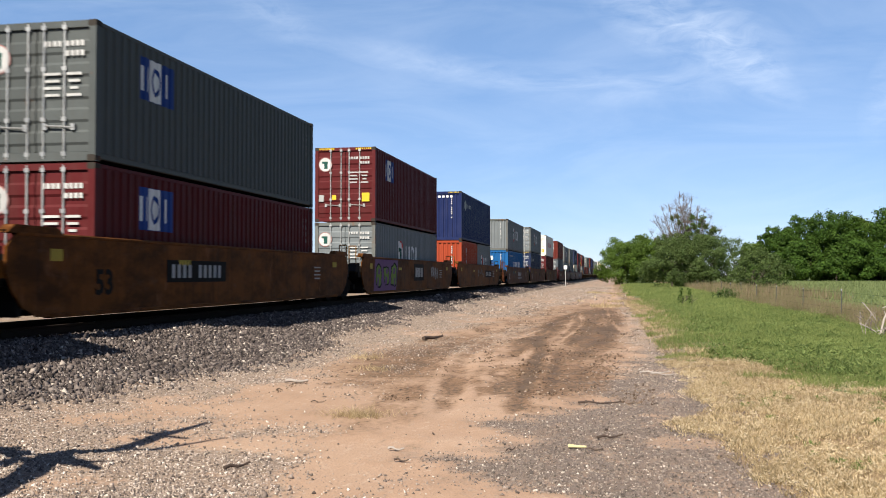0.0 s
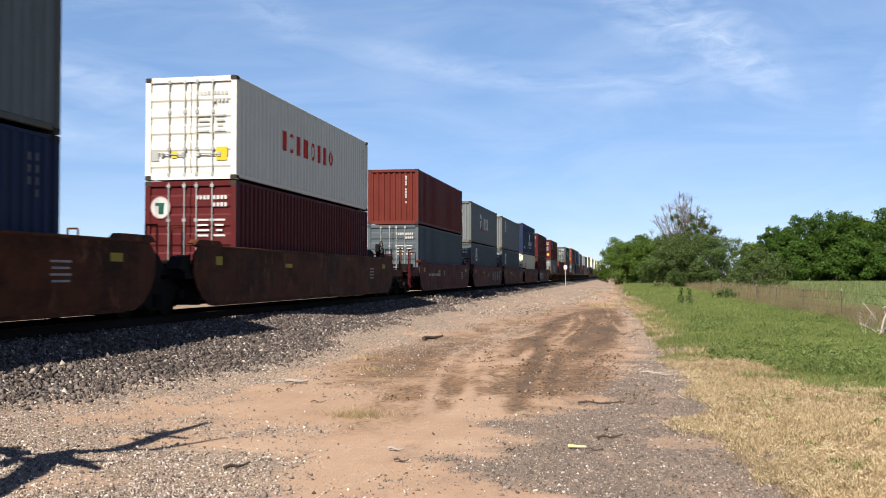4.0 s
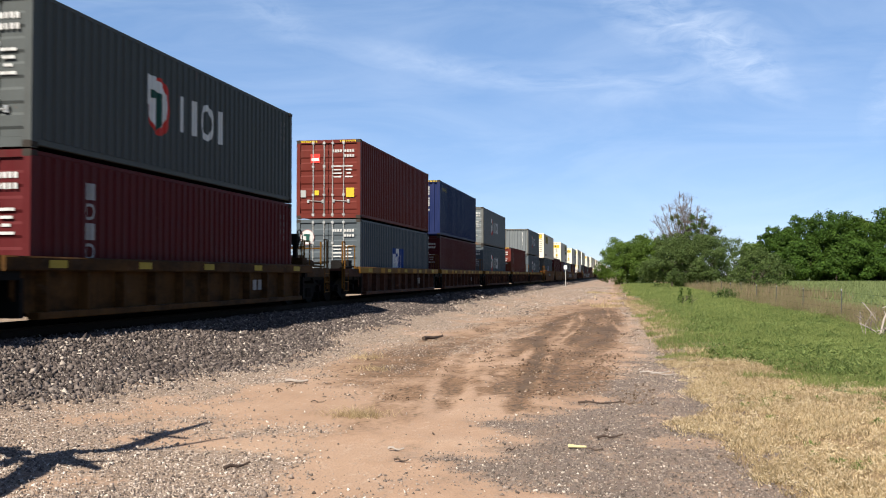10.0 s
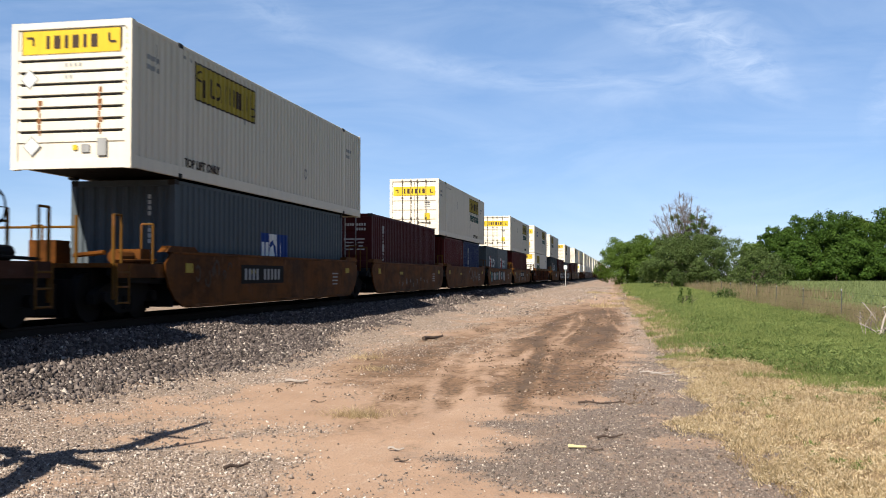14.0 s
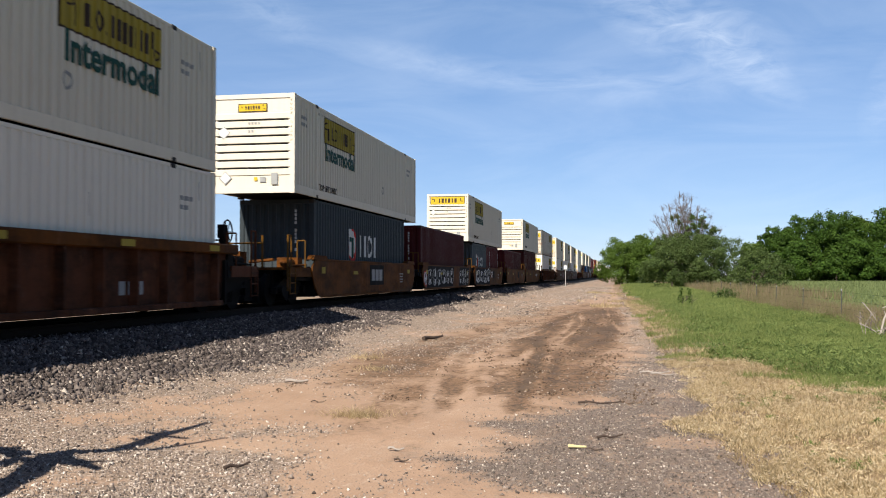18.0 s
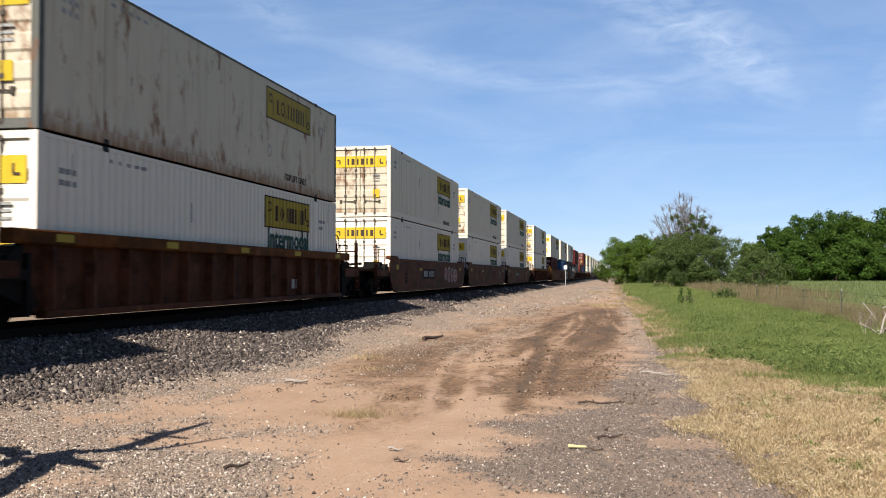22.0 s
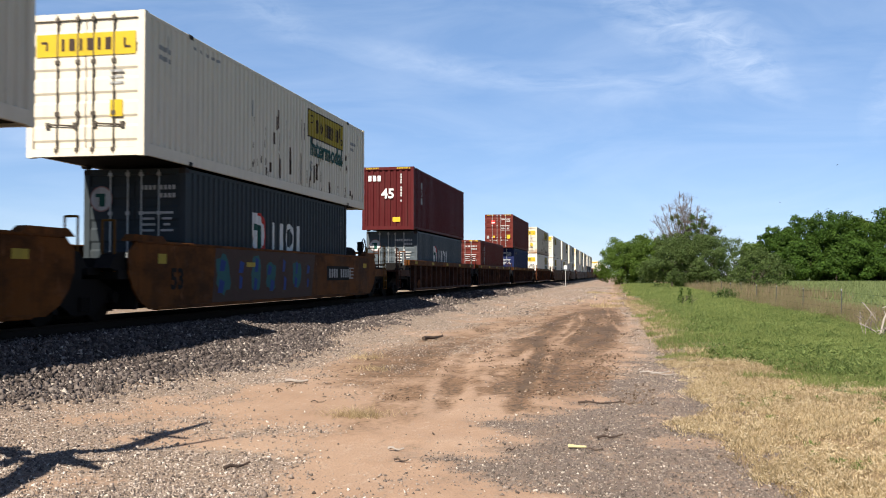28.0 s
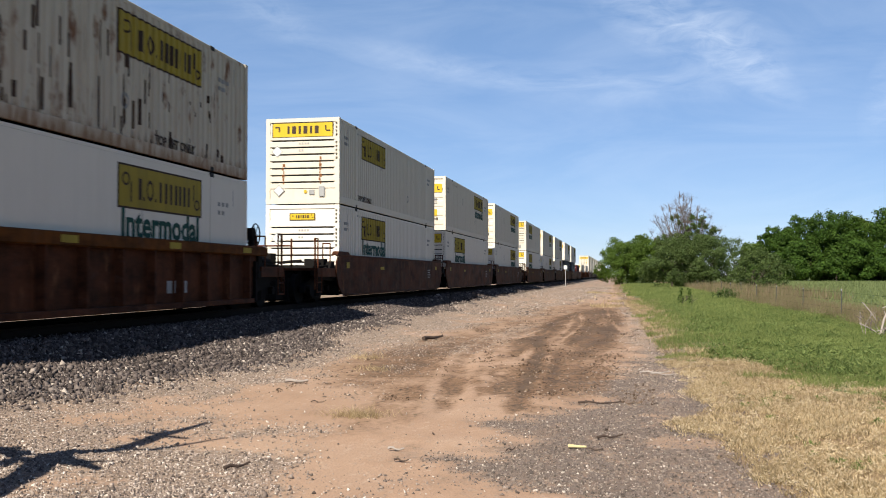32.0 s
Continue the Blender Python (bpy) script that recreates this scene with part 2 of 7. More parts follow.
# container paints
PAINT = {
    "grey_green": surf("paint_grey_green", (0.056, 0.0615, 0.0600), 0.55, rust=0.25),
    "grey": surf("paint_grey", (0.1148, 0.1261, 0.1301), 0.55, rust=0.22),
    "grey_blue": surf("paint_grey_blue", (0.05665, 0.06765, 0.07535), 0.55, rust=0.2),
    "slate": surf("paint_slate", (0.0286, 0.0352, 0.0396), 0.55, rust=0.2),
    "red": surf("paint_red", (0.0594, 0.00858, 0.00935), 0.55, rust=0.15),
    "rust_red": surf("paint_rust_red", (0.0858, 0.01628, 0.01188), 0.55, rust=0.2),
    "maroon": surf("paint_maroon", (0.044, 0.00748, 0.00836), 0.55, rust=0.15),
    "blue": surf("paint_blue", (0.00924, 0.01525, 0.05544), 0.5, rust=0.1),
    "navy": surf("paint_navy", (0.0122, 0.01944, 0.04716), 0.5, rust=0.1),
    "bright_blue": surf("paint_bright_blue", (0.008279, 0.068, 0.1834), 0.5, rust=0.12),
    "orange": surf("paint_orange", (0.2262, 0.0377, 0.01574), 0.55, rust=0.2),
    "white": surf("paint_white", (0.507, 0.48, 0.4206), 0.5, vary=0.08, rust=0.15, dirt=(0.3024, 0.2722, 0.2218)),
    "cream": surf("paint_cream", (0.4702, 0.4354, 0.3311), 0.5, vary=0.08, rust=0.18, dirt=(0.2873, 0.2394, 0.1723)),
    "clean_white": surf("paint_clean_white", (0.5564, 0.5136, 0.4408), 0.45, vary=0.06, streak=0.18, dirt=(0.3629, 0.3226, 0.2621), wander=0.02, foot=0.35),
    "dull_white": surf("paint_dull_white", (0.5115, 0.4622, 0.3766), 0.5, vary=0.08, streak=0.4, rust=0.2, dirt=(0.3324, 0.2933, 0.2444), wander=0.04),
    "rusted_door": surf("paint_rusted_door", (0.42, 0.375, 0.295), 0.6, vary=0.12, streak=0.6, rust=0.9, dirt=(0.2, 0.125, 0.07), foot=1.0),
    "rusty_white": surf("paint_rusty_white", (0.4494, 0.4002, 0.3189), 0.6, vary=0.12, streak=0.55, rust=0.75, dirt=(0.3024, 0.2218, 0.1512), foot=0.9),
}
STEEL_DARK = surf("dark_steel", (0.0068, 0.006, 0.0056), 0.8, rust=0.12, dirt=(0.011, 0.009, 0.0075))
STEEL_BLACK = surf("black_fitting", (0.0168, 0.0168, 0.0168), 0.6)
ROD = surf("galvanised_rod", (0.2999, 0.2999, 0.2927), 0.45, metal=0.6, streak=0.3)
ROD_DARK = surf("dark_rod", (0.0714, 0.06069, 0.04998), 0.6, metal=0.4, rust=0.5)
CAR_ORANGE = surf("car_orange_brown", (0.088, 0.0285, 0.0032), 0.7, vary=0.45, scale=0.8, streak=0.8, rust=0.5, dirt=(0.03, 0.0115, 0.0035), grime=0.7)
CAR_RUST = surf("car_rust_brown", (0.05312, 0.0239, 0.005525), 0.7, vary=0.4, streak=0.7, rust=0.45, dirt=(0.0136, 0.007225, 0.00425), grime=0.7)
CAR_BROWN = surf("car_brown", (0.0675, 0.021, 0.00825), 0.65, vary=0.35, streak=0.75, rust=0.6, dirt=(0.018, 0.009, 0.0055), grime=0.7)
CAR_RED = surf("car_red", (0.0525, 0.0065, 0.0075), 0.6, vary=0.35, streak=0.7, rust=0.4, dirt=(0.0165, 0.006, 0.006), grime=0.7)
CAR_DARK = surf("car_dark_brown", (0.03875, 0.01475, 0.00825), 0.7, vary=0.35, streak=0.7, rust=0.6, dirt=(0.0125, 0.007, 0.005), grime=0.7)
CHORD_YELLOW = surf("chord_yellow", (0.084, 0.03864, 0.00588), 0.65, streak=0.6, rust=0.7, dirt=(0.04234, 0.03024, 0.01814))
FRAME_GREY = surf("frame_grey", (0.088, 0.092, 0.087), 0.65, streak=0.5, rust=0.75, dirt=(0.07, 0.05, 0.03))
CASTING = surf("casting_dark", (0.02722, 0.02298, 0.01935), 0.7, rust=0.5)
MARK_WHITE = surf("mark_white", (0.4998, 0.4998, 0.4855), 0.6, vary=0.1, streak=0.25, dirt=(0.1785, 0.1571, 0.1428))
MARK_SOFT = surf("mark_soft", (0.336, 0.3318, 0.3192), 0.6, vary=0.3, streak=0.5)
MARK_PALE = surf("mark_pale", (0.2399, 0.2399, 0.2342), 0.6, vary=0.25, streak=0.5)
MARK_FAINT = surf("mark_faint", (0.1142, 0.1107, 0.1071), 0.6, vary=0.4, streak=0.6)
RUST_DARK = surf("rust_dark", (0.0462, 0.0294, 0.02184), 0.8, vary=0.4, streak=0.4)
RUST = surf("rust_stain", (0.168, 0.0714, 0.0294), 0.8, vary=0.4, streak=0.6)
MARK_YELLOW = surf("mark_yellow", (0.4284, 0.2999, 0.02499), 0.55, vary=0.1, streak=0.2)
# streaked yellow for the sides, with their shade mixed into the colour
MARK_DULL_SHADED_YELLOW = surf("mark_dull_shaded_yellow", (0.2677, 0.2034, 0.03213), 0.6, vary=0.2, streak=0.45)
YELLOW_WORN = surf("worn_yellow", (0.20, 0.105, 0.009), 0.6, vary=0.3, streak=0.5, rust=0.4, dirt=(0.05, 0.03, 0.012))
PLASTIC_YELLOW = surf("plastic_yellow", (0.47, 0.405, 0.22), 0.5, vary=0.1)
MARK_BROWN = surf("mark_brown", (0.04284, 0.02856, 0.02142), 0.6)
MARK_GREEN = surf("mark_green", (0.01176, 0.0504, 0.04032), 0.6, vary=0.2)
MARK_RED = surf("mark_red", (0.3927, 0.0357, 0.02856), 0.6)
MARK_BLUE = surf("mark_blue", (0.01512, 0.0378, 0.1512), 0.6)
MARK_BLACK = surf("mark_black", (0.00672, 0.006552, 0.0063), 0.75, streak=0.2, dirt=(0.0168, 0.01176, 0.0084))
MARK_TEAL = surf("mark_teal", (0.01512, 0.0714, 0.0756), 0.6, vary=0.4)
MARK_DUSK = surf("mark_dusk", (0.042, 0.0252, 0.02016), 0.65, vary=0.4)
MARK_PURPLE = surf("mark_purple", (0.09425, 0.04284, 0.1114), 0.6)
MARK_PINK = surf("mark_pink", (0.2142, 0.1142, 0.1071), 0.6, vary=0.3)
MARK_LIME = surf("mark_lime", (0.09425, 0.1542, 0.0257), 0.6)
RAIL_STEEL = surf("rail_steel", (0.02, 0.0145, 0.0115), 0.8, metal=0.0, rust=0.15, dirt=(0.02, 0.015, 0.012))
TIE_WOOD = surf("tie_wood", (0.02, 0.0155, 0.0125), 0.85, dirt=(0.02, 0.016, 0.013))


# ---- mesh building ----
class Solid:
    """Collects vertices and faces of one mesh."""

    def __init__(self):
        self.v, self.f = [], []

    def add(self, verts, faces):
        n = len(self.v)
        self.v += [tuple(p) for p in verts]
        self.f += [tuple(n + i for i in q) for q in faces]
        return self

    def box(self, x0, x1, y0, y1, z0, z1):
        return self.add([(x, y, z) for x in (x0, x1) for y in (y0, y1) for z in (z0, z1)],
                        [(0, 1, 3, 2), (4, 6, 7, 5), (0, 4, 5, 1), (2, 3, 7, 6), (0, 2, 6, 4), (1, 5, 7, 3)])

    def bar(self, x0, x1, y0, y1, z0, z1, c=0.012):
        """A box with its four long edges along Y chamfered."""
        prof = [(x0 + c, z0), (x1 - c, z0), (x1, z0 + c), (x1, z1 - c), (x1 - c, z1), (x0 + c, z1), (x0, z1 - c), (x0, z0 + c)]
        return self.prism(prof, y0, y1)

    def prism(self, prof, y0, y1):
        """A profile in (x, z) drawn from y0 to y1."""
        n = len(prof)
        vs = [(x, y0, z) for x, z in prof] + [(x, y1, z) for x, z in prof]
        return self.add(vs, [tuple(range(n)), tuple(range(2 * n - 1, n - 1, -1))] + [(i, i + n, (i + 1) % n + n, (i + 1) % n) for i in range(n)])

    def plate(self, prof, x0, x1):
        """A profile in (y, z) drawn from x0 to x1."""
        n = len(prof)
        vs = [(x0, y, z) for y, z in prof] + [(x1, y, z) for y, z in prof]
        return self.add(vs, [tuple(range(n - 1, -1, -1)), tuple(range(n, 2 * n))] + [(i, (i + 1) % n, (i + 1) % n + n, i + n) for i in range(n)])

    def tube(self, a, b, r0, r1=None, n=8, caps=True):
        a, b = Vector(a), Vector(b)
        r1 = r0 if r1 is None else r1
        way = (b - a).normalized()
        side = way.orthogonal().normalized()
        up = way.cross(side)
        ring = [(math.cos(2 * math.pi * i / n), math.sin(2 * math.pi * i / n)) for i in range(n)]
        vs = [a + (side * c + up * s) * r0 for c, s in ring] + [b + (side * c + up * s) * r1 for c, s in ring]
        fs = [(i, (i + 1) % n, (i + 1) % n + n, i + n) for i in range(n)]
        if caps:
            fs += [tuple(range(n - 1, -1, -1)), tuple(range(n, 2 * n))]
        return self.add(vs, fs)

    def wheel(self, at, axis, r, tube_r, n=18):
        """A thin ring round an axis ('x' or 'y')."""
        pts = []
        for i in range(n):
            a = 2 * math.pi * i / n
            c, s = math.cos(a) * r, math.sin(a) * r
            pts.append(Vector(at) + (Vector((0, c, s)) if axis == "x" else Vector((c, 0, s))))
        for i in range(n):
            self.tube(pts[i], pts[(i + 1) % n], tube_r, n=5, caps=False)
        return self

    def mesh(self, name, material, smooth=False):
        me = bpy.data.meshes.new(name)
        me.from_pydata(self.v, [], self.f)
        me.materials.append(material)
        if smooth:
            me.shade_smooth()
        me.update()
        return me


SHARED = {}


def shared(key, name, material, build, smooth=False):
    """One mesh for all pieces of the same form and paint."""
    k = (key, material.name)
    if k not in SHARED:
        s = Solid()
        build(s)
        SHARED[k] = s.mesh(name, material, smooth)
    return SHARED[k]


def part(name, data, parent, label="", at=None):
    ob = new(name, data)
    ob.parent = parent
    if at is not None:
        ob.location = at
    if label:
        ob["label"] = label
    if name in ("code_panel", "stripe_dashes", "bracket_marks", "rust_run", "sprayed_tangle", "leaf_clump"):
        ob["kind"] = "stuff"
    return ob


def quads(name, pts, material, corners=4):
    """A mesh of loose faces from an array (n, corners, 3)."""
    n = len(pts)
    me = bpy.data.meshes.new(name)
    me.vertices.add(n * corners)
    me.vertices.foreach_set("co", np.asarray(pts, np.float32).ravel())
    me.loops.add(n * corners)
    me.loops.foreach_set("vertex_index", np.arange(n * corners, dtype=np.int32))
    me.polygons.add(n)
    me.polygons.foreach_set("loop_start", np.arange(0, n * corners, corners, dtype=np.int32))
    me.update(calc_edges=True)
    me.materials.append(material)
    return me


LETTERS = {}


def words(text, size, material):
    """A flat text mesh, reading along +Y and up +Z, standing out along +X, its middle at the origin."""
    k = (text, size, material.name)
    if k not in LETTERS:
        cu = bpy.data.curves.new("text", "FONT")
        cu.body, cu.size, cu.extrude, cu.offset = text, size, 0.003, 0.026 * size
        cu.align_x, cu.align_y = "CENTER", "CENTER"
        cu.resolution_u = 2
        ob = bpy.data.objects.new("text", cu)
        scene.collection.objects.link(ob)
        me = bpy.data.meshes.new_from_object(ob.evaluated_get(bpy.context.evaluated_depsgraph_get()))
        bpy.data.objects.remove(ob)
        me.transform(Matrix(((0, 0, 1, 0), (1, 0, 0, 0), (0, 1, 0, 0), (0, 0, 0, 1))))
        me.materials.clear()
        me.materials.append(material)
        LETTERS[k] = me
    return LETTERS[k]


# ---- ground ----
TRACK_X = -10.634
RAIL_TOP = 0.72


def soft_step(v, a, b):
    t = np.clip((v - a) / (b - a), 0, 1)
    return t * t * (3 - 2 * t)


def waves(x, y, seed=0.0):
    return (np.sin(x * 0.9 + seed) * np.sin(y * 0.7 + 1.3 * seed) + 0.6 * np.sin(x * 2.1 - y * 1.3 + seed) + 0.4 * np.sin(x * 0.6 + y * 2.9 + 2 * seed)) / 2


def lattice(i, j, seed):
    v = np.sin(i * 127.1 + j * 311.7 + seed * 74.7) * 43758.5453
    return v - np.floor(v)


def cloudy(x, y, size, seed=0.0, octaves=4):
    """Smooth uneven patches between -1 and 1, the largest about size metres across."""
    out, amp, total = 0 * x, 1.0, 0.0
    for k in range(octaves):
        u, v = x / size * 2 ** k + 11.3 * seed, y / size * 2 ** k + 5.7 * seed
        i, j = np.floor(u), np.floor(v)
        p, q = u - i, v - j
        p, q = p * p * (3 - 2 * p), q * q * (3 - 2 * q)
        low = lattice(i, j, seed) * (1 - p) + lattice(i + 1, j, seed) * p
        high = lattice(i, j + 1, seed) * (1 - p) + lattice(i + 1, j + 1, seed) * p
        out = out + amp * (low * (1 - q) + high * q)
        total += amp
        amp *= 0.55
    return np.clip((out / total - 0.5) * 3.2, -1, 1)


def ballast_edge(y):
    return np.interp(y, [-30, 9, 10.7, 13, 15.3, 17.5, 22, 32, 55, 120, 600], [-7.5, -7.4, -7.2, -6.75, -6.25, -6.3, -6.8, -7.4, -7.7, -7.6, -7.5])


def straw_edge(y):
    return np.interp(y, [-20, 7.1, 8.2, 9.2, 10.0, 10.5, 11.2, 11.9, 13, 15.9, 19.2, 26.6, 37.5, 63, 119, 200], [1.25, 1.2, 1.05, 0.9, 0.66, 0.52, 0.9, 1.12, 1.0, 0.84, 0.8, 0.7, 0.5, -0.14, -1.3, -2.0])


def turf_edge(y):
    return np.interp(y, [-20, 7, 10, 12, 13.4, 14.6, 16.2, 18, 22.4, 30, 37.6, 64, 119, 300], [9, 7.0, 5.4, 4.2, 3.4, 2.75, 2.1, 1.35, 1.2, 1.4, 1.4, 1.1, 0.6, -0.6])


def stone_cover(x, y):
    """How thickly small stones lie on the soil, 0 to 1."""
    bank = np.interp(y, [6, 7, 8, 9, 10, 10.8, 12, 13, 18, 25, 40, 70, 140], [-1.9, -2.3, -2.8, -3.5, -4.2, -4.9, -4.6, -4.6, -4.6, -4.6, -3.6, -1.6, -1.2])
    one = soft_step(bank - x + 1.1 * cloudy(x, y * 0.5, 1.3, 2.0), -1.1, 1.1) * (0.72 + 0.6 * cloudy(x, y * 0.7, 0.6, 3.0))
    one = np.maximum(one, (0.85 + 0.3 * cloudy(x, y * 0.6, 0.7, 9.0)) * soft_step(ballast_edge(y) + 1.0 - x, -0.6, 0.5))
    side = soft_step(x - np.interp(y, [10, 13, 20, 30, 60], [0.6, 0.2, 0.1, 0.1, -0.4]) + 0.5 * cloudy(x, y * 0.4, 0.7, 4.0), -0.4, 0.6) * soft_step(y, 12, 13.5) * 0.75
    strip = np.exp(-((x + 3.6 - 0.055 * (y - 17)) / 0.55) ** 2) * soft_step(y, 17, 20) * (1 - soft_step(y, 29, 34)) * 0.7
    return np.clip(np.maximum(np.maximum(one, side), strip) + 0.18 * np.clip(cloudy(x, y, 0.7, 6.0) - 0.3, 0, 1), 0, 1)


def grit_cover(x, y):
    """The grey gritty patch beside the dry grass, 0 to 1."""
    left = np.interp(y, [6.2, 6.9, 7.2, 8.2, 8.8, 9.6, 10.4, 10.8, 12.1, 14, 16.7, 22], [0.6, -0.4, -1.0, -1.5, -1.0, -0.75, -1.75, -1.2, -0.7, -0.4, -0.05, 0.3])
    holes = 0.55 * soft_step(cloudy(x * 0.7, y, 0.6, 8.0), 0.2, 0.9)
    return np.clip(soft_step(x - left + 0.7 * cloudy(x * 0.7, y, 0.6, 7.0), -0.35, 0.55) * soft_step(26 - y, 0, 8) * (1 - holes), 0, 1)


# wheel marks in the damp earth, (x, y) along each, and its half width
ARC = ((-2.1, 11.4), (-2.32, 12.6), (-2.72, 15.2), (-3.13, 19.2), (-3.2, 23.5), (-2.64, 27.3), (-2.0, 33.0))
SPUR = ((-1.3, 12.2), (-1.42, 14.0), (-1.53, 16.4), (-1.78, 20.2), (-2.22, 26.0), (-2.38, 32.0), (-2.1, 39.0))
TURN_IN = ((-1.05, 13.6), (-1.16, 16.5), (-1.34, 19.4), (-1.22, 23.5), (-0.95, 29.0), (-1.0, 37.0), (-1.5, 43.0))
LOOP = ((-1.62, 22.4), (-1.44, 26.2), (-1.38, 32.6), (-1.83, 40.0))
LOOP_OUT = ((-0.73, 43.6), (-0.49, 35.0), (-0.07, 27.6))
DARK_MARKS = ((SPUR, 0.15, 0.85), (TURN_IN, 0.15, 0.6), (((-2.35, 25.0), (-2.2, 31.0), (-1.75, 40.0), (-0.75, 42.0), (-0.3, 31.0), (-0.6, 25.0)), 0.36, 0.75), (((-1.2, 27.0), (-1.0, 40.0)), 0.6, 0.6),
              (((-0.95, 19.4), (-0.6, 23.0)), 0.3, 0.5), (((-1.85, 13.4), (-1.5, 14.8)), 0.22, 0.4), (((-1.3, 12.8), (-0.9, 14.4)), 0.3, 0.35), (((-2.9, 11.9), (-2.4, 12.1)), 0.35, 0.4),
              (((-2.25, 20.0), (-2.1, 23.5)), 0.2, 0.45), (((-4.9, 18.6), (-4.0, 19.8), (-3.7, 21.2)), 0.4, 0.4), (((-4.2, 16.4), (-3.2, 16.8)), 0.4, 0.3), (((-0.9, 15.2), (-0.35, 15.8)), 0.25, 0.35))
RIDGES = tuple(tuple((x + o, y) for x, y in ARC[:6]) for o in (-0.26, 0.24, 0.5))
PALE_MARKS = ((RIDGES[0], 0.06, 0.5), (RIDGES[1], 0.06, 0.55), (RIDGES[2], 0.05, 0.35), (LOOP, 0.09, 0.55), (LOOP_OUT, 0.06, 0.5), (((-1.98, 17.6), (-1.95, 19.6)), 0.16, 0.6), (((-1.38, 17.4), (-1.45, 18.6)), 0.09, 0.6), (((-1.75, 24.0), (-1.7, 30.0), (-1.95, 37.0)), 0.07, 0.4), (((-2.0, 23.5), (-1.3, 21.5)), 0.08, 0.4))


def along(x, y, line, wide, reach=0.12):
    """1 on a wheel mark, falling to 0 beside it."""
    best = 0 * x + 99.0
    for (ax, ay), (bx, by) in zip(line, line[1:]):
        ux, uy = bx - ax, (by - ay) * reach
        px, py = x - ax, (y - ay) * reach
        t = np.clip((px * ux + py * uy) / (ux * ux + uy * uy), 0, 1)
        best = np.minimum(best, (px - t * ux) ** 2 + (py - t * uy) ** 2)
    return np.exp(-best / wide ** 2)


def height(x, y):
    """The lie of the land: a ballast bank, a worn track, a shallow verge."""
    off = np.abs(x - TRACK_X)
    shoulder = 1.85 + 0.12 * waves(x * 0 + 3, y * 1.7, 2.0)
    z = 0.545 * (1 - np.clip((off - shoulder) / 3.0, 0, 1)) ** 1.6
    churn = np.exp(-((x + 1.6) / 1.7) ** 2) * soft_step(y, 12, 16) * (1 - soft_step(y, 44, 52))
    ruts = 0.045 * cloudy(x, y * 0.35, 0.5, 12.0) * churn
    near = (x > -6) & (x < 1.5) & (y > 9) & (y < 50) if np.ndim(x) else np.array(False)
    if np.any(near):
        px, py = x[near], y[near]
        dent = 0 * px
        for line, deep in ((ARC, 0.03), (SPUR, 0.03), (TURN_IN, 0.025), (LOOP, 0.02), (LOOP_OUT, 0.02)):
            core = along(px, py, line, 0.13)
            dent += deep * (0.9 * (along(px, py, line, 0.30) - core) - core)
        ruts[near] += dent
    z = z + 0.018 * waves(x * 2.0, y * 2.0, 0.4) * soft_step(off, 2.5, 4) - 0.03 * np.exp(-((x + 1.6) / 2.2) ** 2) + ruts
    z = z + 0.05 * soft_step(x, 0.8, 2.0) + 0.05 * waves(x * 0.5, y * 0.35, 4.0) * soft_step(x, 1.5, 4)
    z = z + 0.5 * soft_step(y, 150, 420) * soft_step(x, 6, 40)
    return z


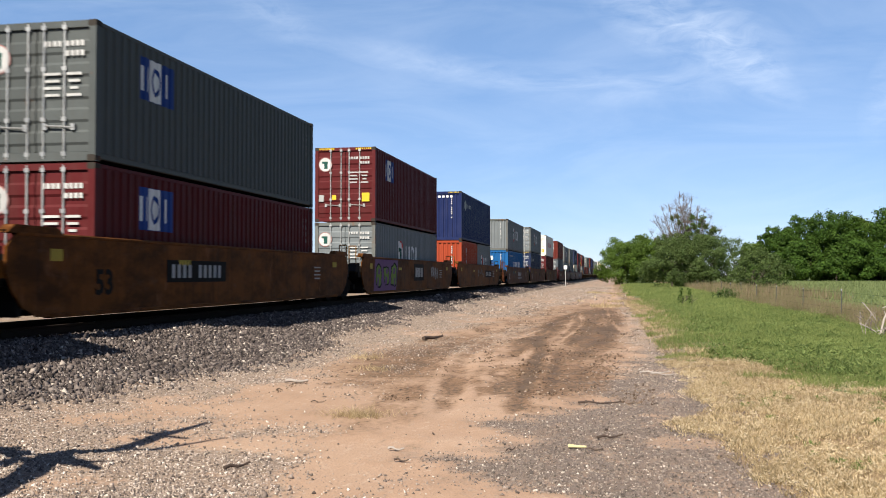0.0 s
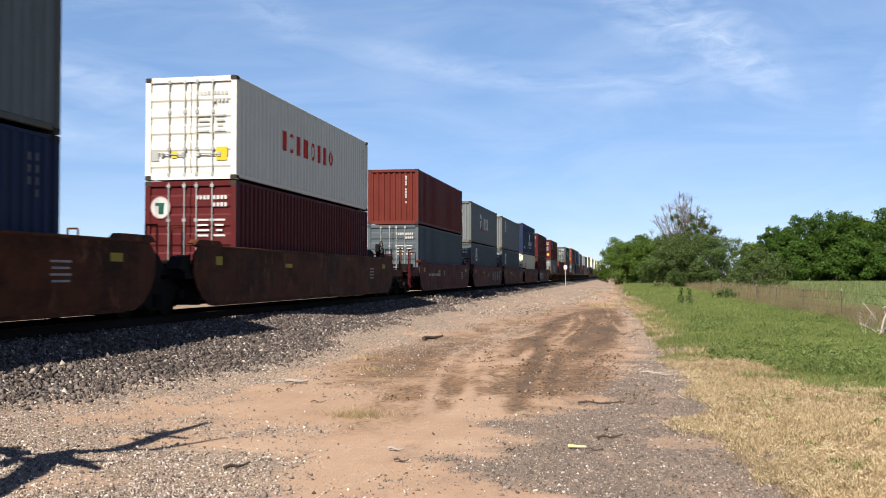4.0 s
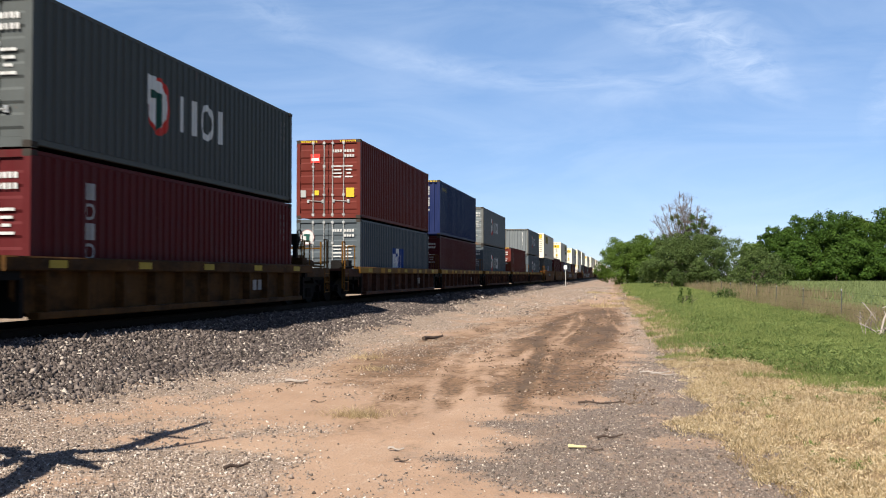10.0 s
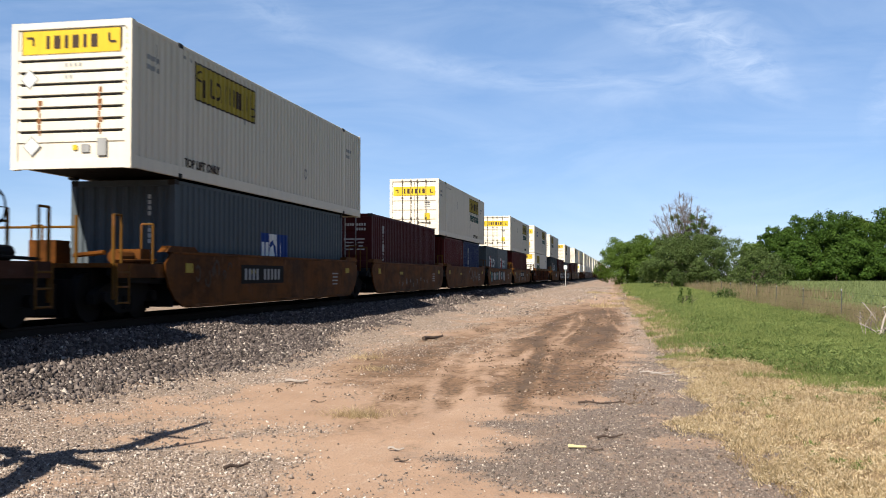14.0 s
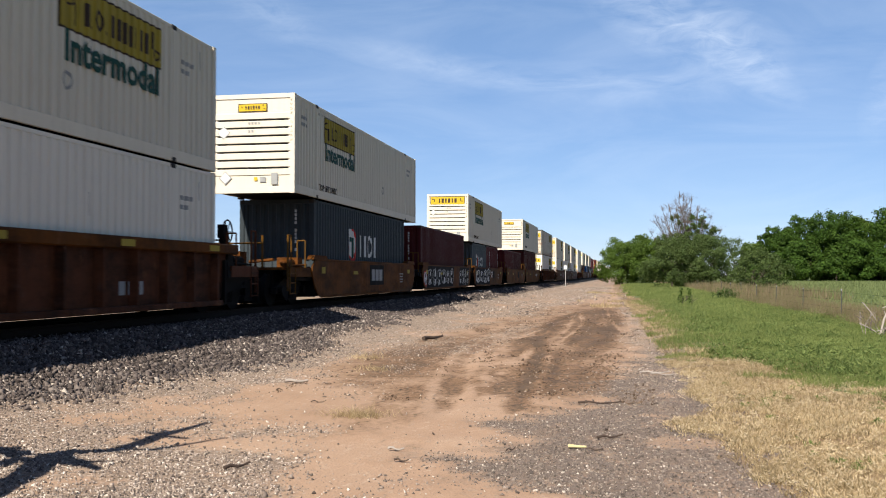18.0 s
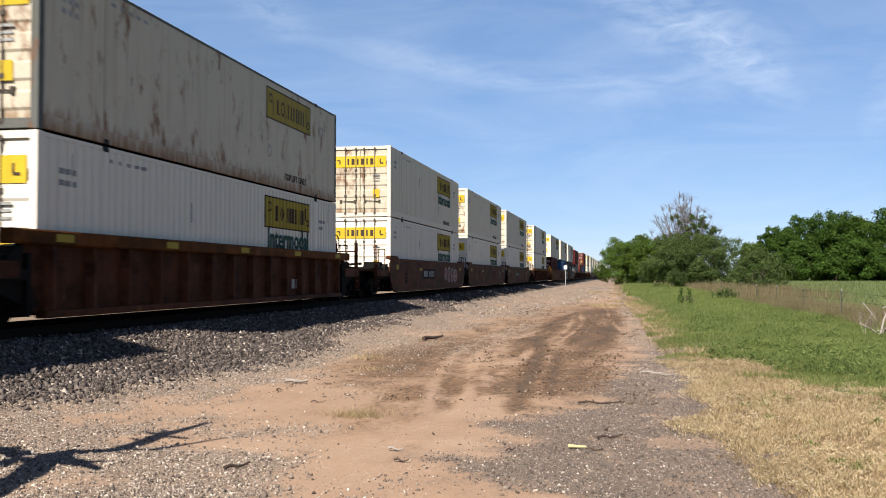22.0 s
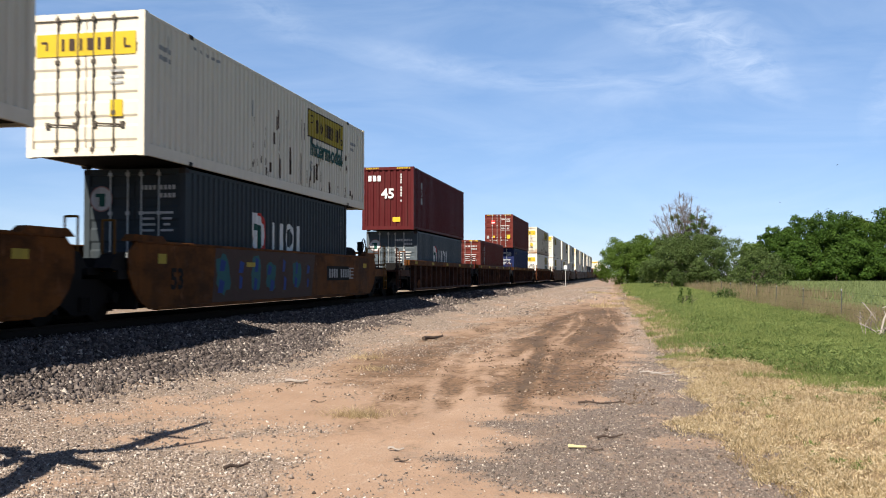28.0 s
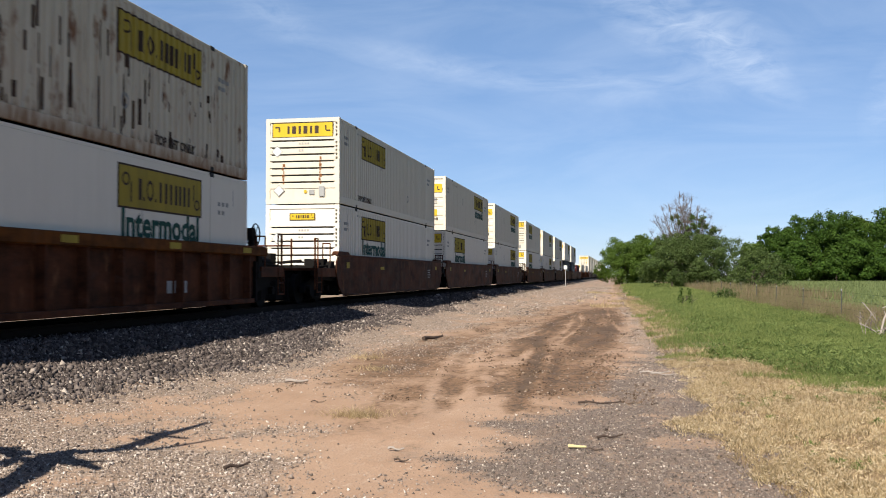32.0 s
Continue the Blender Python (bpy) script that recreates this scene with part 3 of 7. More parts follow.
def sheet():
    def steps(stops):
        out = []
        for a, b, d in stops:
            out += list(np.arange(a, b, d))
        return np.array(out + [stops[-1][1]])
    xs = steps([(-3000, -600, 600), (-600, -100, 100), (-100, -30, 10), (-30, -14, 1.0), (-14, -8, 0.15), (-8, 2.0, 0.08), (2.0, 5.0, 0.15), (5.0, 12, 0.3), (12, 40, 2.0), (40, 140, 10), (140, 600, 92), (600, 3000, 600)])
    ys = steps([(-300, -40, 65), (-40, 4, 4), (4, 6, 0.5), (6, 20, 0.09), (20, 40, 0.2), (40, 90, 0.6), (90, 200, 3), (200, 600, 25), (600, 3400, 400)])
    gx, gy = np.meshgrid(xs, ys)
    x, y = gx.ravel(), gy.ravel()
    z = height(x, y)
    nx, ny = len(xs), len(ys)
    me = bpy.data.meshes.new("ground")
    me.vertices.add(nx * ny)
    me.vertices.foreach_set("co", np.stack([x, y, z], 1).astype(np.float32).ravel())
    i = (np.arange(ny - 1)[:, None] * nx + np.arange(nx - 1)[None, :]).ravel()
    idx = np.stack([i, i + 1, i + nx + 1, i + nx], 1).astype(np.int32)
    me.loops.add(idx.size)
    me.loops.foreach_set("vertex_index", idx.ravel())
    me.polygons.add(len(idx))
    me.polygons.foreach_set("loop_start", np.arange(0, idx.size, 4, dtype=np.int32))
    me.update(calc_edges=True)
    me.shade_smooth()
    wob = 0.5 * cloudy(x, y, 1.3, 5.0)
    gravel = soft_step(ballast_edge(y) - x + wob, -0.7, 0.7) * soft_step(x + 16, -1, 1)
    pebbles = stone_cover(x, y)
    grit = grit_cover(x, y)
    # churned dark earth where wheels have turned, browner soil round it
    lump = cloudy(x, y * 0.35, 0.6, 14.0)
    shred = cloudy(x, y * 0.6, 0.28, 15.0, 3)
    core, pale = 0 * x, 0 * x
    for line, wide, k in DARK_MARKS:
        core = np.maximum(core, k * along(x, y, line, wide))
    for line, wide, k in PALE_MARKS:
        pale = np.maximum(pale, k * along(x, y, line, wide))
    brown_l = np.interp(y, [10.5, 12.5, 16, 22, 32, 45, 60], [-3.0, -4.2, -5.0, -5.2, -4.8, -4.3, -2.5])
    brown_r = np.interp(y, [10.5, 12.5, 16, 22, 30, 48, 60], [-0.8, 0.05, 0.1, 0.15, 0.2, 0.1, -1.0])
    brown = soft_step(x - brown_l + 0.8 * wob, -0.5, 0.7) * soft_step(brown_r - x + 0.8 * wob, -0.3, 0.6) * soft_step(y + 1.5 * wob, 11, 13.5) * (1 - soft_step(y, 50, 62))
    clods = soft_step(shred, 0.15, 0.6) * soft_step(x + 5.0, -1, 1) * brown
    rut = along(x, y, ARC, 0.22) * brown
    mud = np.clip(brown * (0.235 + 0.12 * lump) + core * (0.74 + 0.2 * lump + 0.16 * shred) + 0.13 * clods - 0.95 * pale * (core + 0.3) - 0.05 * rut, 0, 1)
    core = np.clip(core + 0.5 * rut, 0, 1)
    pebbles = pebbles * (1 - 0.75 * core)
    straw = soft_step(x - straw_edge(y) + 0.5 * wob, -0.25, 0.3)
    tufts = soft_step(cloudy(x * 0.5, y * 0.25, 1.2, 31.0), 0.2, 0.7) * soft_step(y, 46, 52) * (1 - soft_step(y, 85, 110)) * soft_step(x + 4.5, -1, 1)
    straw = np.maximum(straw, 0.6 * tufts)
    turf = soft_step(x - turf_edge(y) + 1.2 * wob, -0.7, 0.7)
    fence_band = soft_step(x, 6.7, 7.4) * (1 - soft_step(x, 9.0, 10.5)) * soft_step(y, 20, 30)
    turf = turf * (1 - 0.75 * fence_band)
    beyond = soft_step(-x, 13.5, 15.5)
    straw = np.maximum(straw, 0.45 * beyond)
    for name, val in (("gravel", gravel), ("pebbles", pebbles), ("grit", grit), ("mud", mud), ("straw", straw), ("turf", turf)):
        at = me.attributes.new(name, "FLOAT", "POINT")
        at.data.foreach_set("value", val.astype(np.float32))
    me.materials.append(ground_mat())
    tagged(new("ground", me), "dirt track, gravel bank and grassy verge beside railway", "ground", kind="structure")


sheet()


def track():
    root = tagged(new("railway_track"), "steel rails on wooden sleepers in grey ballast", "railway track", kind="structure")
    root.location = (TRACK_X, 0, 0)
    for x in (-0.7525, 0.7525):
        prof = [(-0.07, -0.18), (0.07, -0.18), (0.07, -0.165), (0.012, -0.15), (0.012, -0.045), (0.036, -0.035), (0.036, -0.005), (0.028, 0.0), (-0.028, 0.0), (-0.036, -0.005), (-0.036, -0.035), (-0.012, -0.045), (-0.012, -0.15), (-0.07, -0.165)]
        part("rail", Solid().prism([(a + x, b + RAIL_TOP) for a, b in prof], -900, 1500).mesh("rail", RAIL_STEEL), root)
    tie = shared("sleeper", "sleeper", TIE_WOOD, lambda s: s.bar(-1.3, 1.3, -0.11, 0.11, 0.40, 0.545))
    for i in range(190):
        part("sleeper", tie, root, at=(random.uniform(-0.03, 0.03), -6 + 0.5 * i, random.uniform(-0.01, 0.01)))


track()


# ---- shipping containers ----
def waveform(a, b, pitch, deep):
    """Breakpoints (along, depth) of a pressed steel wall from a to b."""
    n = max(1, round((b - a) / pitch))
    p = (b - a) / n
    out = []
    for i in range(n):
        o = a + i * p
        out += [(o, 0.0), (o + 0.36 * p, 0.0), (o + 0.5 * p, deep), (o + 0.86 * p, deep)]
    return out + [(b, 0.0)]


def depth_at(wave, y):
    for (a, d), (b, e) in zip(wave, wave[1:]):
        if a <= y <= b:
            return d + (e - d) * (y - a) / max(1e-6, b - a)
    return 0.0


class Box:
    """One container: its sizes, its wall profile and its object."""

    def __init__(self, length, high, wide=2.438, deep=0.036, pitch=0.278, inset=0.006):
        self.l, self.h, self.w, self.inset = length, high, wide, inset
        self.wave = waveform(-length / 2 + 0.14, length / 2 - 0.14, pitch, deep)
        self.end_wave = waveform(-wide / 2 + 0.14, wide / 2 - 0.14, 0.262, 0.045)
        self.key = (length, round(high, 3), wide, pitch, deep)


def sheet_wall(s, wave, z0, z1, place, lift=0.0, low=None, top=None):
    """A strip of pressed wall between two heights; place(along, depth, z) gives the point."""
    pts = [(a, d) for a, d in wave]
    vs, fs = [], []
    for a, d in pts:
        vs += [place(a, d - lift, low(a) if low else z0), place(a, d - lift, top(a) if top else z1)]
    for i in range(len(pts) - 1):
        fs.append((2 * i, 2 * i + 2, 2 * i + 3, 2 * i + 1))
    s.add(vs, fs)


def clip_wave(wave, a, b, extra=0):
    out = [(a, depth_at(wave, a))] + [(y, d) for y, d in wave if a < y < b] + [(b, depth_at(wave, b))]
    if extra:
        more = [(a + (b - a) * i / extra, 0) for i in range(1, extra)]
        out = sorted(set(out + [(y, depth_at(wave, y)) for y, _ in more]))
    return out


def side_mark(box, root, y, z, w, h, material, name="marking", form="rect", label=""):
    """Paint on the side wall that faces +X: it follows the pressing. y: its middle from the near end."""
    y = y - box.l / 2

    def build(s):
        def place(a, d, zz):
            return (box.w / 2 - box.inset - d, a, zz)
        wave = clip_wave(box.wave, y - w / 2, y + w / 2, 0 if form == "rect" else 16)

        def arc(k):
            return lambda a: z + k * h / 2 * math.sqrt(max(0.0, 1 - ((a - y) / (w / 2)) ** 2))
        if form == "rect":
            sheet_wall(s, wave, z - h / 2, z + h / 2, place, 0.003)
        elif form == "disc":
            sheet_wall(s, wave, 0, 0, place, 0.003, arc(-1), arc(1))
        elif form == "ring":
            def inner(k, t=0.68):
                return lambda a: z + k * t * h / 2 * math.sqrt(max(0.0, 1 - ((a - y) / (t * w / 2)) ** 2))
            sheet_wall(s, wave, 0, 0, place, 0.003, inner(1), arc(1))
            sheet_wall(s, wave, 0, 0, place, 0.003, arc(-1), inner(-1))
        elif form == "lean":
            sheet_wall(s, wave, 0, 0, place, 0.003, lambda a: z - h / 2 + 0.3 * h * (a - y) / w, lambda a: z + h / 2 - 0.3 * h * (a - y) / w)
    me = shared((box.key, "mark", round(y, 3), round(z, 3), w, h, form), name, material, build)
    return part(name, me, root, label)


def side_marks(box, root, items, material, name, label="", lift=0.003):
    """One inscription of several plain shapes: (y, z, w, h, form) each."""
    def build(s):
        def place(a, d, zz):
            return (box.w / 2 - box.inset - d, a, zz)
        for y, z, w, h, form in items:
            y = y - box.l / 2
            wave = clip_wave(box.wave, y - w / 2, y + w / 2, 0 if form == "rect" else 14)

            def arc(k, t=1.0):
                return lambda a: z + k * t * h / 2 * math.sqrt(max(0.0, 1 - ((a - y) / (t * w / 2)) ** 2))
            if form == "rect":
                sheet_wall(s, wave, z - h / 2, z + h / 2, place, lift)
            else:
                sheet_wall(s, wave, 0, 0, place, lift, arc(1, 0.66), arc(1))
                sheet_wall(s, wave, 0, 0, place, lift, arc(-1), arc(-1, 0.66))
    return part(name, shared((box.key, "marks", tuple(items)), name, material, build), root, label)


def end_marks(box, root, items, material, name, out=0.0, label=""):
    """One inscription on the end that faces -Y: (x, z, w, h) each."""
    y = -box.l / 2 + box.inset - 0.004 - out

    def build(s):
        for x, z, w, h in items:
            s.box(x - box.w / 2 - w / 2, x - box.w / 2 + w / 2, y, y + 0.003, z - h / 2, z + h / 2)
    return part(name, shared((box.key, "ends", tuple(items), out), name, material, build), root, label)


def end_mark(box, root, x, z, w, h, material, name="marking", out=0.0, label=""):
    """A painted panel on the end that faces -Y. x: its middle from the end's left edge seen from outside."""
    xx, y = x - box.w / 2, -box.l / 2 + box.inset - 0.004 - out
    me = shared((box.key, "end", round(xx, 3), round(z, 3), w, h, out), name, material,
                lambda s: s.box(xx - w / 2, xx + w / 2, y, y + 0.003, z - h / 2, z + h / 2))
    return part(name, me, root, label)


def frame_of(box, root, paint, castings, stand=None):
    """Posts, rails, roof, floor and corner castings."""
    l, h, w = box.l / 2, box.h, box.w / 2

    def build(s):
        for sx in (-1, 1):
            a, b = sorted((sx * w, sx * (w - 0.14)))
            for sy in (-1, 1):
                c, d = sorted((sy * l, sy * (l - 0.15)))
                s.box(a, b, c, d, 0.0, h)
            a, b = sorted((sx * (w - 0.022), sx * (w - 0.10)))
            s.bar(a, b, -l + 0.15, l - 0.15, 0.055, 0.17)
            s.bar(a, b, -l + 0.15, l - 0.15, h - 0.085, h - 0.004)
        for sy in (-1, 1):
            c, d = sorted((sy * (l - 0.002), sy * (l - 0.10)))
            s.box(-w + 0.14, w - 0.14, c, d, 0.01, 0.17)
            s.box(-w + 0.14, w - 0.14, c, d, h - 0.13, h - 0.004)
    part("corner_frame", shared((box.key, "posts"), "corner_frame", paint, build), root)

    def roof(s):
        s.box(-w + 0.09, w - 0.09, -l + 0.1, l - 0.1, h - 0.05, h - 0.02)
        n = max(8, round(box.l / 0.6))
        for i in range(n):
            y = -l + 0.35 + i * (box.l - 0.7) / (n - 1)
            s.box(-w + 0.15, w - 0.15, y - 0.07, y + 0.07, h - 0.021, h - 0.006)
    part("roof", shared((box.key, "roof"), "roof", paint, roof), root)
    part("floor", shared((box.key, "floor"), "floor", STEEL_DARK, lambda s: s.box(-w + 0.09, w - 0.09, -l + 0.1, l - 0.1, 0.06, 0.12)), root)
    lock = shared("casting", "corner_casting", castings, lambda s: s.bar(-0.083, 0.083, -0.09, 0.09, -0.06, 0.06, 0.02))
    at = stand if stand is not None else l - 0.088
    for sx in (-1, 1):
        for sy in (-1, 1):
            for z in (0.058, h - 0.058):
                part("corner_casting", lock, root, at=(sx * (w - 0.079), sy * at, z))


def walls_of(box, root, paint, ends):
    l, h, w = box.l / 2, box.h, box.w / 2
    for sx in (1, -1):
        def wall(s, sx=sx):
            sheet_wall(s, box.wave if sx > 0 else [box.wave[0], box.wave[-1]], 0.16, h - 0.08, lambda a, d, z: (sx * (w - box.inset - d), a, z))
        part("side_wall", shared((box.key, "side", sx), "side_wall", paint, wall), root)
    for sy in (-1, 1):
        if ends == "b" if sy < 0 else ends != "b":
            def blank(s, sy=sy):
                sheet_wall(s, box.end_wave, 0.16, h - 0.12, lambda a, d, z: (a, sy * (l - box.inset - 0.03 - d), z))
            part("front_wall", shared((box.key, "blank", sy), "front_wall", paint, blank), root)
    if ends == "d":
        doors_of(box, root, paint, ROD)


def doors_of(box, root, paint, rods, dark=False):
    l, h, w = box.l / 2, box.h, box.w / 2
    for k, sx in enumerate((-1, 1)):
        a, b = sorted((sx * 0.012, sx * (w - 0.145)))

        def leaf(s):
            n = 5
            step = (h - 0.5) / n
            face = []
            for i in range(n):
                z = 0.30 + i * step
                face += [(-l + 0.05, z), (-l + 0.022, z + 0.05), (-l + 0.022, z + step - 0.19), (-l + 0.05, z + step - 0.14)]
            s.plate([(-l + 0.05, 0.18)] + face + [(-l + 0.05, h - 0.135), (-l + 0.085, h - 0.135), (-l + 0.085, 0.18)], a, b)
        door = part("door", shared((box.key, "leaf", k), "door", paint, leaf), root)
        for r in (0.46, 0.85):
            x = sx * (w - 0.14) * (1 - r) if sx > 0 else sx * (w - 0.14) * (1 - r)

            def rod(s, x=x):
                s.tube((x, -l + 0.012, 0.05), (x, -l + 0.012, h - 0.03), 0.02, n=7)
                for z in (0.14, h * 0.3, h * 0.66, h - 0.12):
                    s.box(x - 0.045, x + 0.045, -l - 0.012, -l + 0.03, z - 0.04, z + 0.04)
            part("locking_rod", shared((box.key, "rod", k, r), "locking_rod", rods, rod), door, "steel door locking rod")

        def handle(s):
            x0, x1 = sorted((sx * (w - 0.14) * 0.72, sx * (w - 0.14) * 0.18))
            s.tube((x0, -l - 0.01, 0.66), (x1, -l - 0.01, 0.62), 0.018, n=6)
            s.box(x0 - 0.03, x0 + 0.05, -l - 0.02, -l + 0.03, 0.58, 0.70)
            s.box(x1 - 0.05, x1 + 0.03, -l - 0.02, -l + 0.03, 0.57, 0.69)
        part("door_handle", shared((box.key, "handle", k), "door_handle", rods, handle), door, "steel door handle")


def codes(box, root, ends, material=MARK_SOFT):
    """The rows of painted figures on doors or end walls, as plain bars."""
    h = box.h
    if ends == "d":
        rows = [(1.40 + 0.1 * i, h - 0.42, 0.07, 0.10) for i in range(4)] + [(1.86 + 0.1 * i, h - 0.42, 0.07, 0.10) for i in range(4)] + [(1.86 + 0.1 * i, h - 0.60, 0.07, 0.10) for i in range(4)]
        rows += [(x, h - 0.98 - 0.13 * i, w, 0.05) for i in range(4) for x, w in ((1.56, 0.34 - 0.05 * (i % 2)), (2.00, 0.30 - 0.07 * (i % 3)))]
        end_marks(box, root, rows, material, "code_panel")
    else:
        end_marks(box, root, [(1.84, h - 0.36 - 0.12 * i, 0.07, 0.09) for i in range(11) if i not in (4, 9)], material, "code_panel", -0.026)
    side_marks(box, root, [(box.l - 0.62 - 0.16 * k, h - 0.42 - 0.2 * i, 0.06, 0.13, "rect") for i in range(4) for k in range(2) if i + k < 4], MARK_FAINT, "code_panel")


def emblem(box, root, y, z, k=1.0, pale=MARK_WHITE):
    """A round badge beside three upright shapes, in paint."""
    c = y
    y = y - 0.5 * k
    side_mark(box, root, y + 0.06 * k, z - 0.02 * k, 0.98 * k, 1.2 * k, MARK_RED, "badge", "disc", "worn red and white badge")
    side_mark(box, root, y - 0.02 * k, z + 0.02 * k, 0.8 * k, 0.98 * k, pale, "badge_centre", "disc").location.x = 0.003
    side_mark(box, root, y - 0.26 * k, z + 0.26 * k, 0.42 * k, 0.62 * k, pale, "badge_corner").location.x = 0.0045
    side_mark(box, root, y + 0.06 * k, z - 0.14 * k, 0.26 * k, 0.62 * k, MARK_GREEN, "badge_bar", "lean").location.x = 0.006
    side_mark(box, root, y - 0.04 * k, z + 0.2 * k, 0.5 * k, 0.14 * k, MARK_GREEN, "badge_bar", "lean").location.x = 0.006
    side_marks(box, root, [(c + o * k, z + q * k, w * k, h * k, f) for o, q, w, h, f in ((0.56, 0, 0.16, 0.78, "rect"), (1.18, 0, 0.2, 0.78, "rect"), (1.84, 0, 0.68, 0.84, "ring"), (2.56, 0, 0.2, 0.78, "rect"))], pale, "logo", "pale painted logo shapes")


def blue_plate(box, root, y, z, k=1.0, plate=True):
    """A blue, white and blue oblong with pale shapes on it."""
    if plate:
        side_mark(box, root, y, z, 1.5 * k, 0.86 * k, MARK_BLUE, "logo_plate", "rect", "blue and white painted oblong")
    side_mark(box, root, y - 0.1 * k, z, 0.42 * k, 0.84 * k, MARK_WHITE, "logo_plate").location.x = 0.003
    side_mark(box, root, y - 0.1 * k, z, 0.36 * k, 0.6 * k, MARK_BLUE, "logo_bar", "ring").location.x = 0.005
    side_marks(box, root, [(y + o * k, z, 0.10 * k, 0.5 * k, "rect") for o in (-0.62, -0.40, 0.36)], MARK_WHITE, "logo", lift=0.006)


def end_badge(box, root):
    """A round white and green badge with a red rim on the door."""
    z, x, y = box.h - 0.66, 0.42 - box.w / 2, -box.l / 2 + box.inset - 0.004
    for name, r, out, mat in (("badge", 0.29, 0.0, MARK_PINK), ("badge_centre", 0.262, 0.003, MARK_SOFT)):
        ring = [(x + r * 0.95 * math.cos(0.35 * i), z + r * math.sin(0.35 * i)) for i in range(18)]
        part(name, shared((box.key, "door badge", name), name, mat, lambda s: s.prism(ring, y - out, y - out + 0.003)), root)
    end_mark(box, root, 0.44, z - 0.04, 0.14, 0.26, MARK_GREEN, "badge_bar", out=0.006)
    end_mark(box, root, 0.40, z + 0.08, 0.24, 0.08, MARK_GREEN, "badge_bar", out=0.0065)


def stencils(box, root, y, z, n, material, w=0.2, h=0.5, gap=0.34, along=True):
    """A row or a column of plain letter-sized bars."""
    if along:
        items = [(y + i * gap, z, w, h, "ring" if i % 3 == 1 else "rect") for i in range(n)]
    else:
        items = [(y, z - i * gap, w, h, "ring" if i % 2 else "rect") for i in range(n)]
    side_marks(box, root, items, material, "logo")


NAMES = {"grey_green": "dull green-grey", "grey": "light grey", "grey_blue": "weathered blue-grey", "slate": "dark slate grey", "red": "dark red", "rust_red": "brick red", "maroon": "deep maroon",
         "blue": "dark blue", "navy": "navy blue", "bright_blue": "bright blue", "orange": "orange-red", "white": "off-white", "cream": "cream",
         "clean_white": "clean white", "dull_white": "grimy white", "rusty_white": "rust-streaked white"}


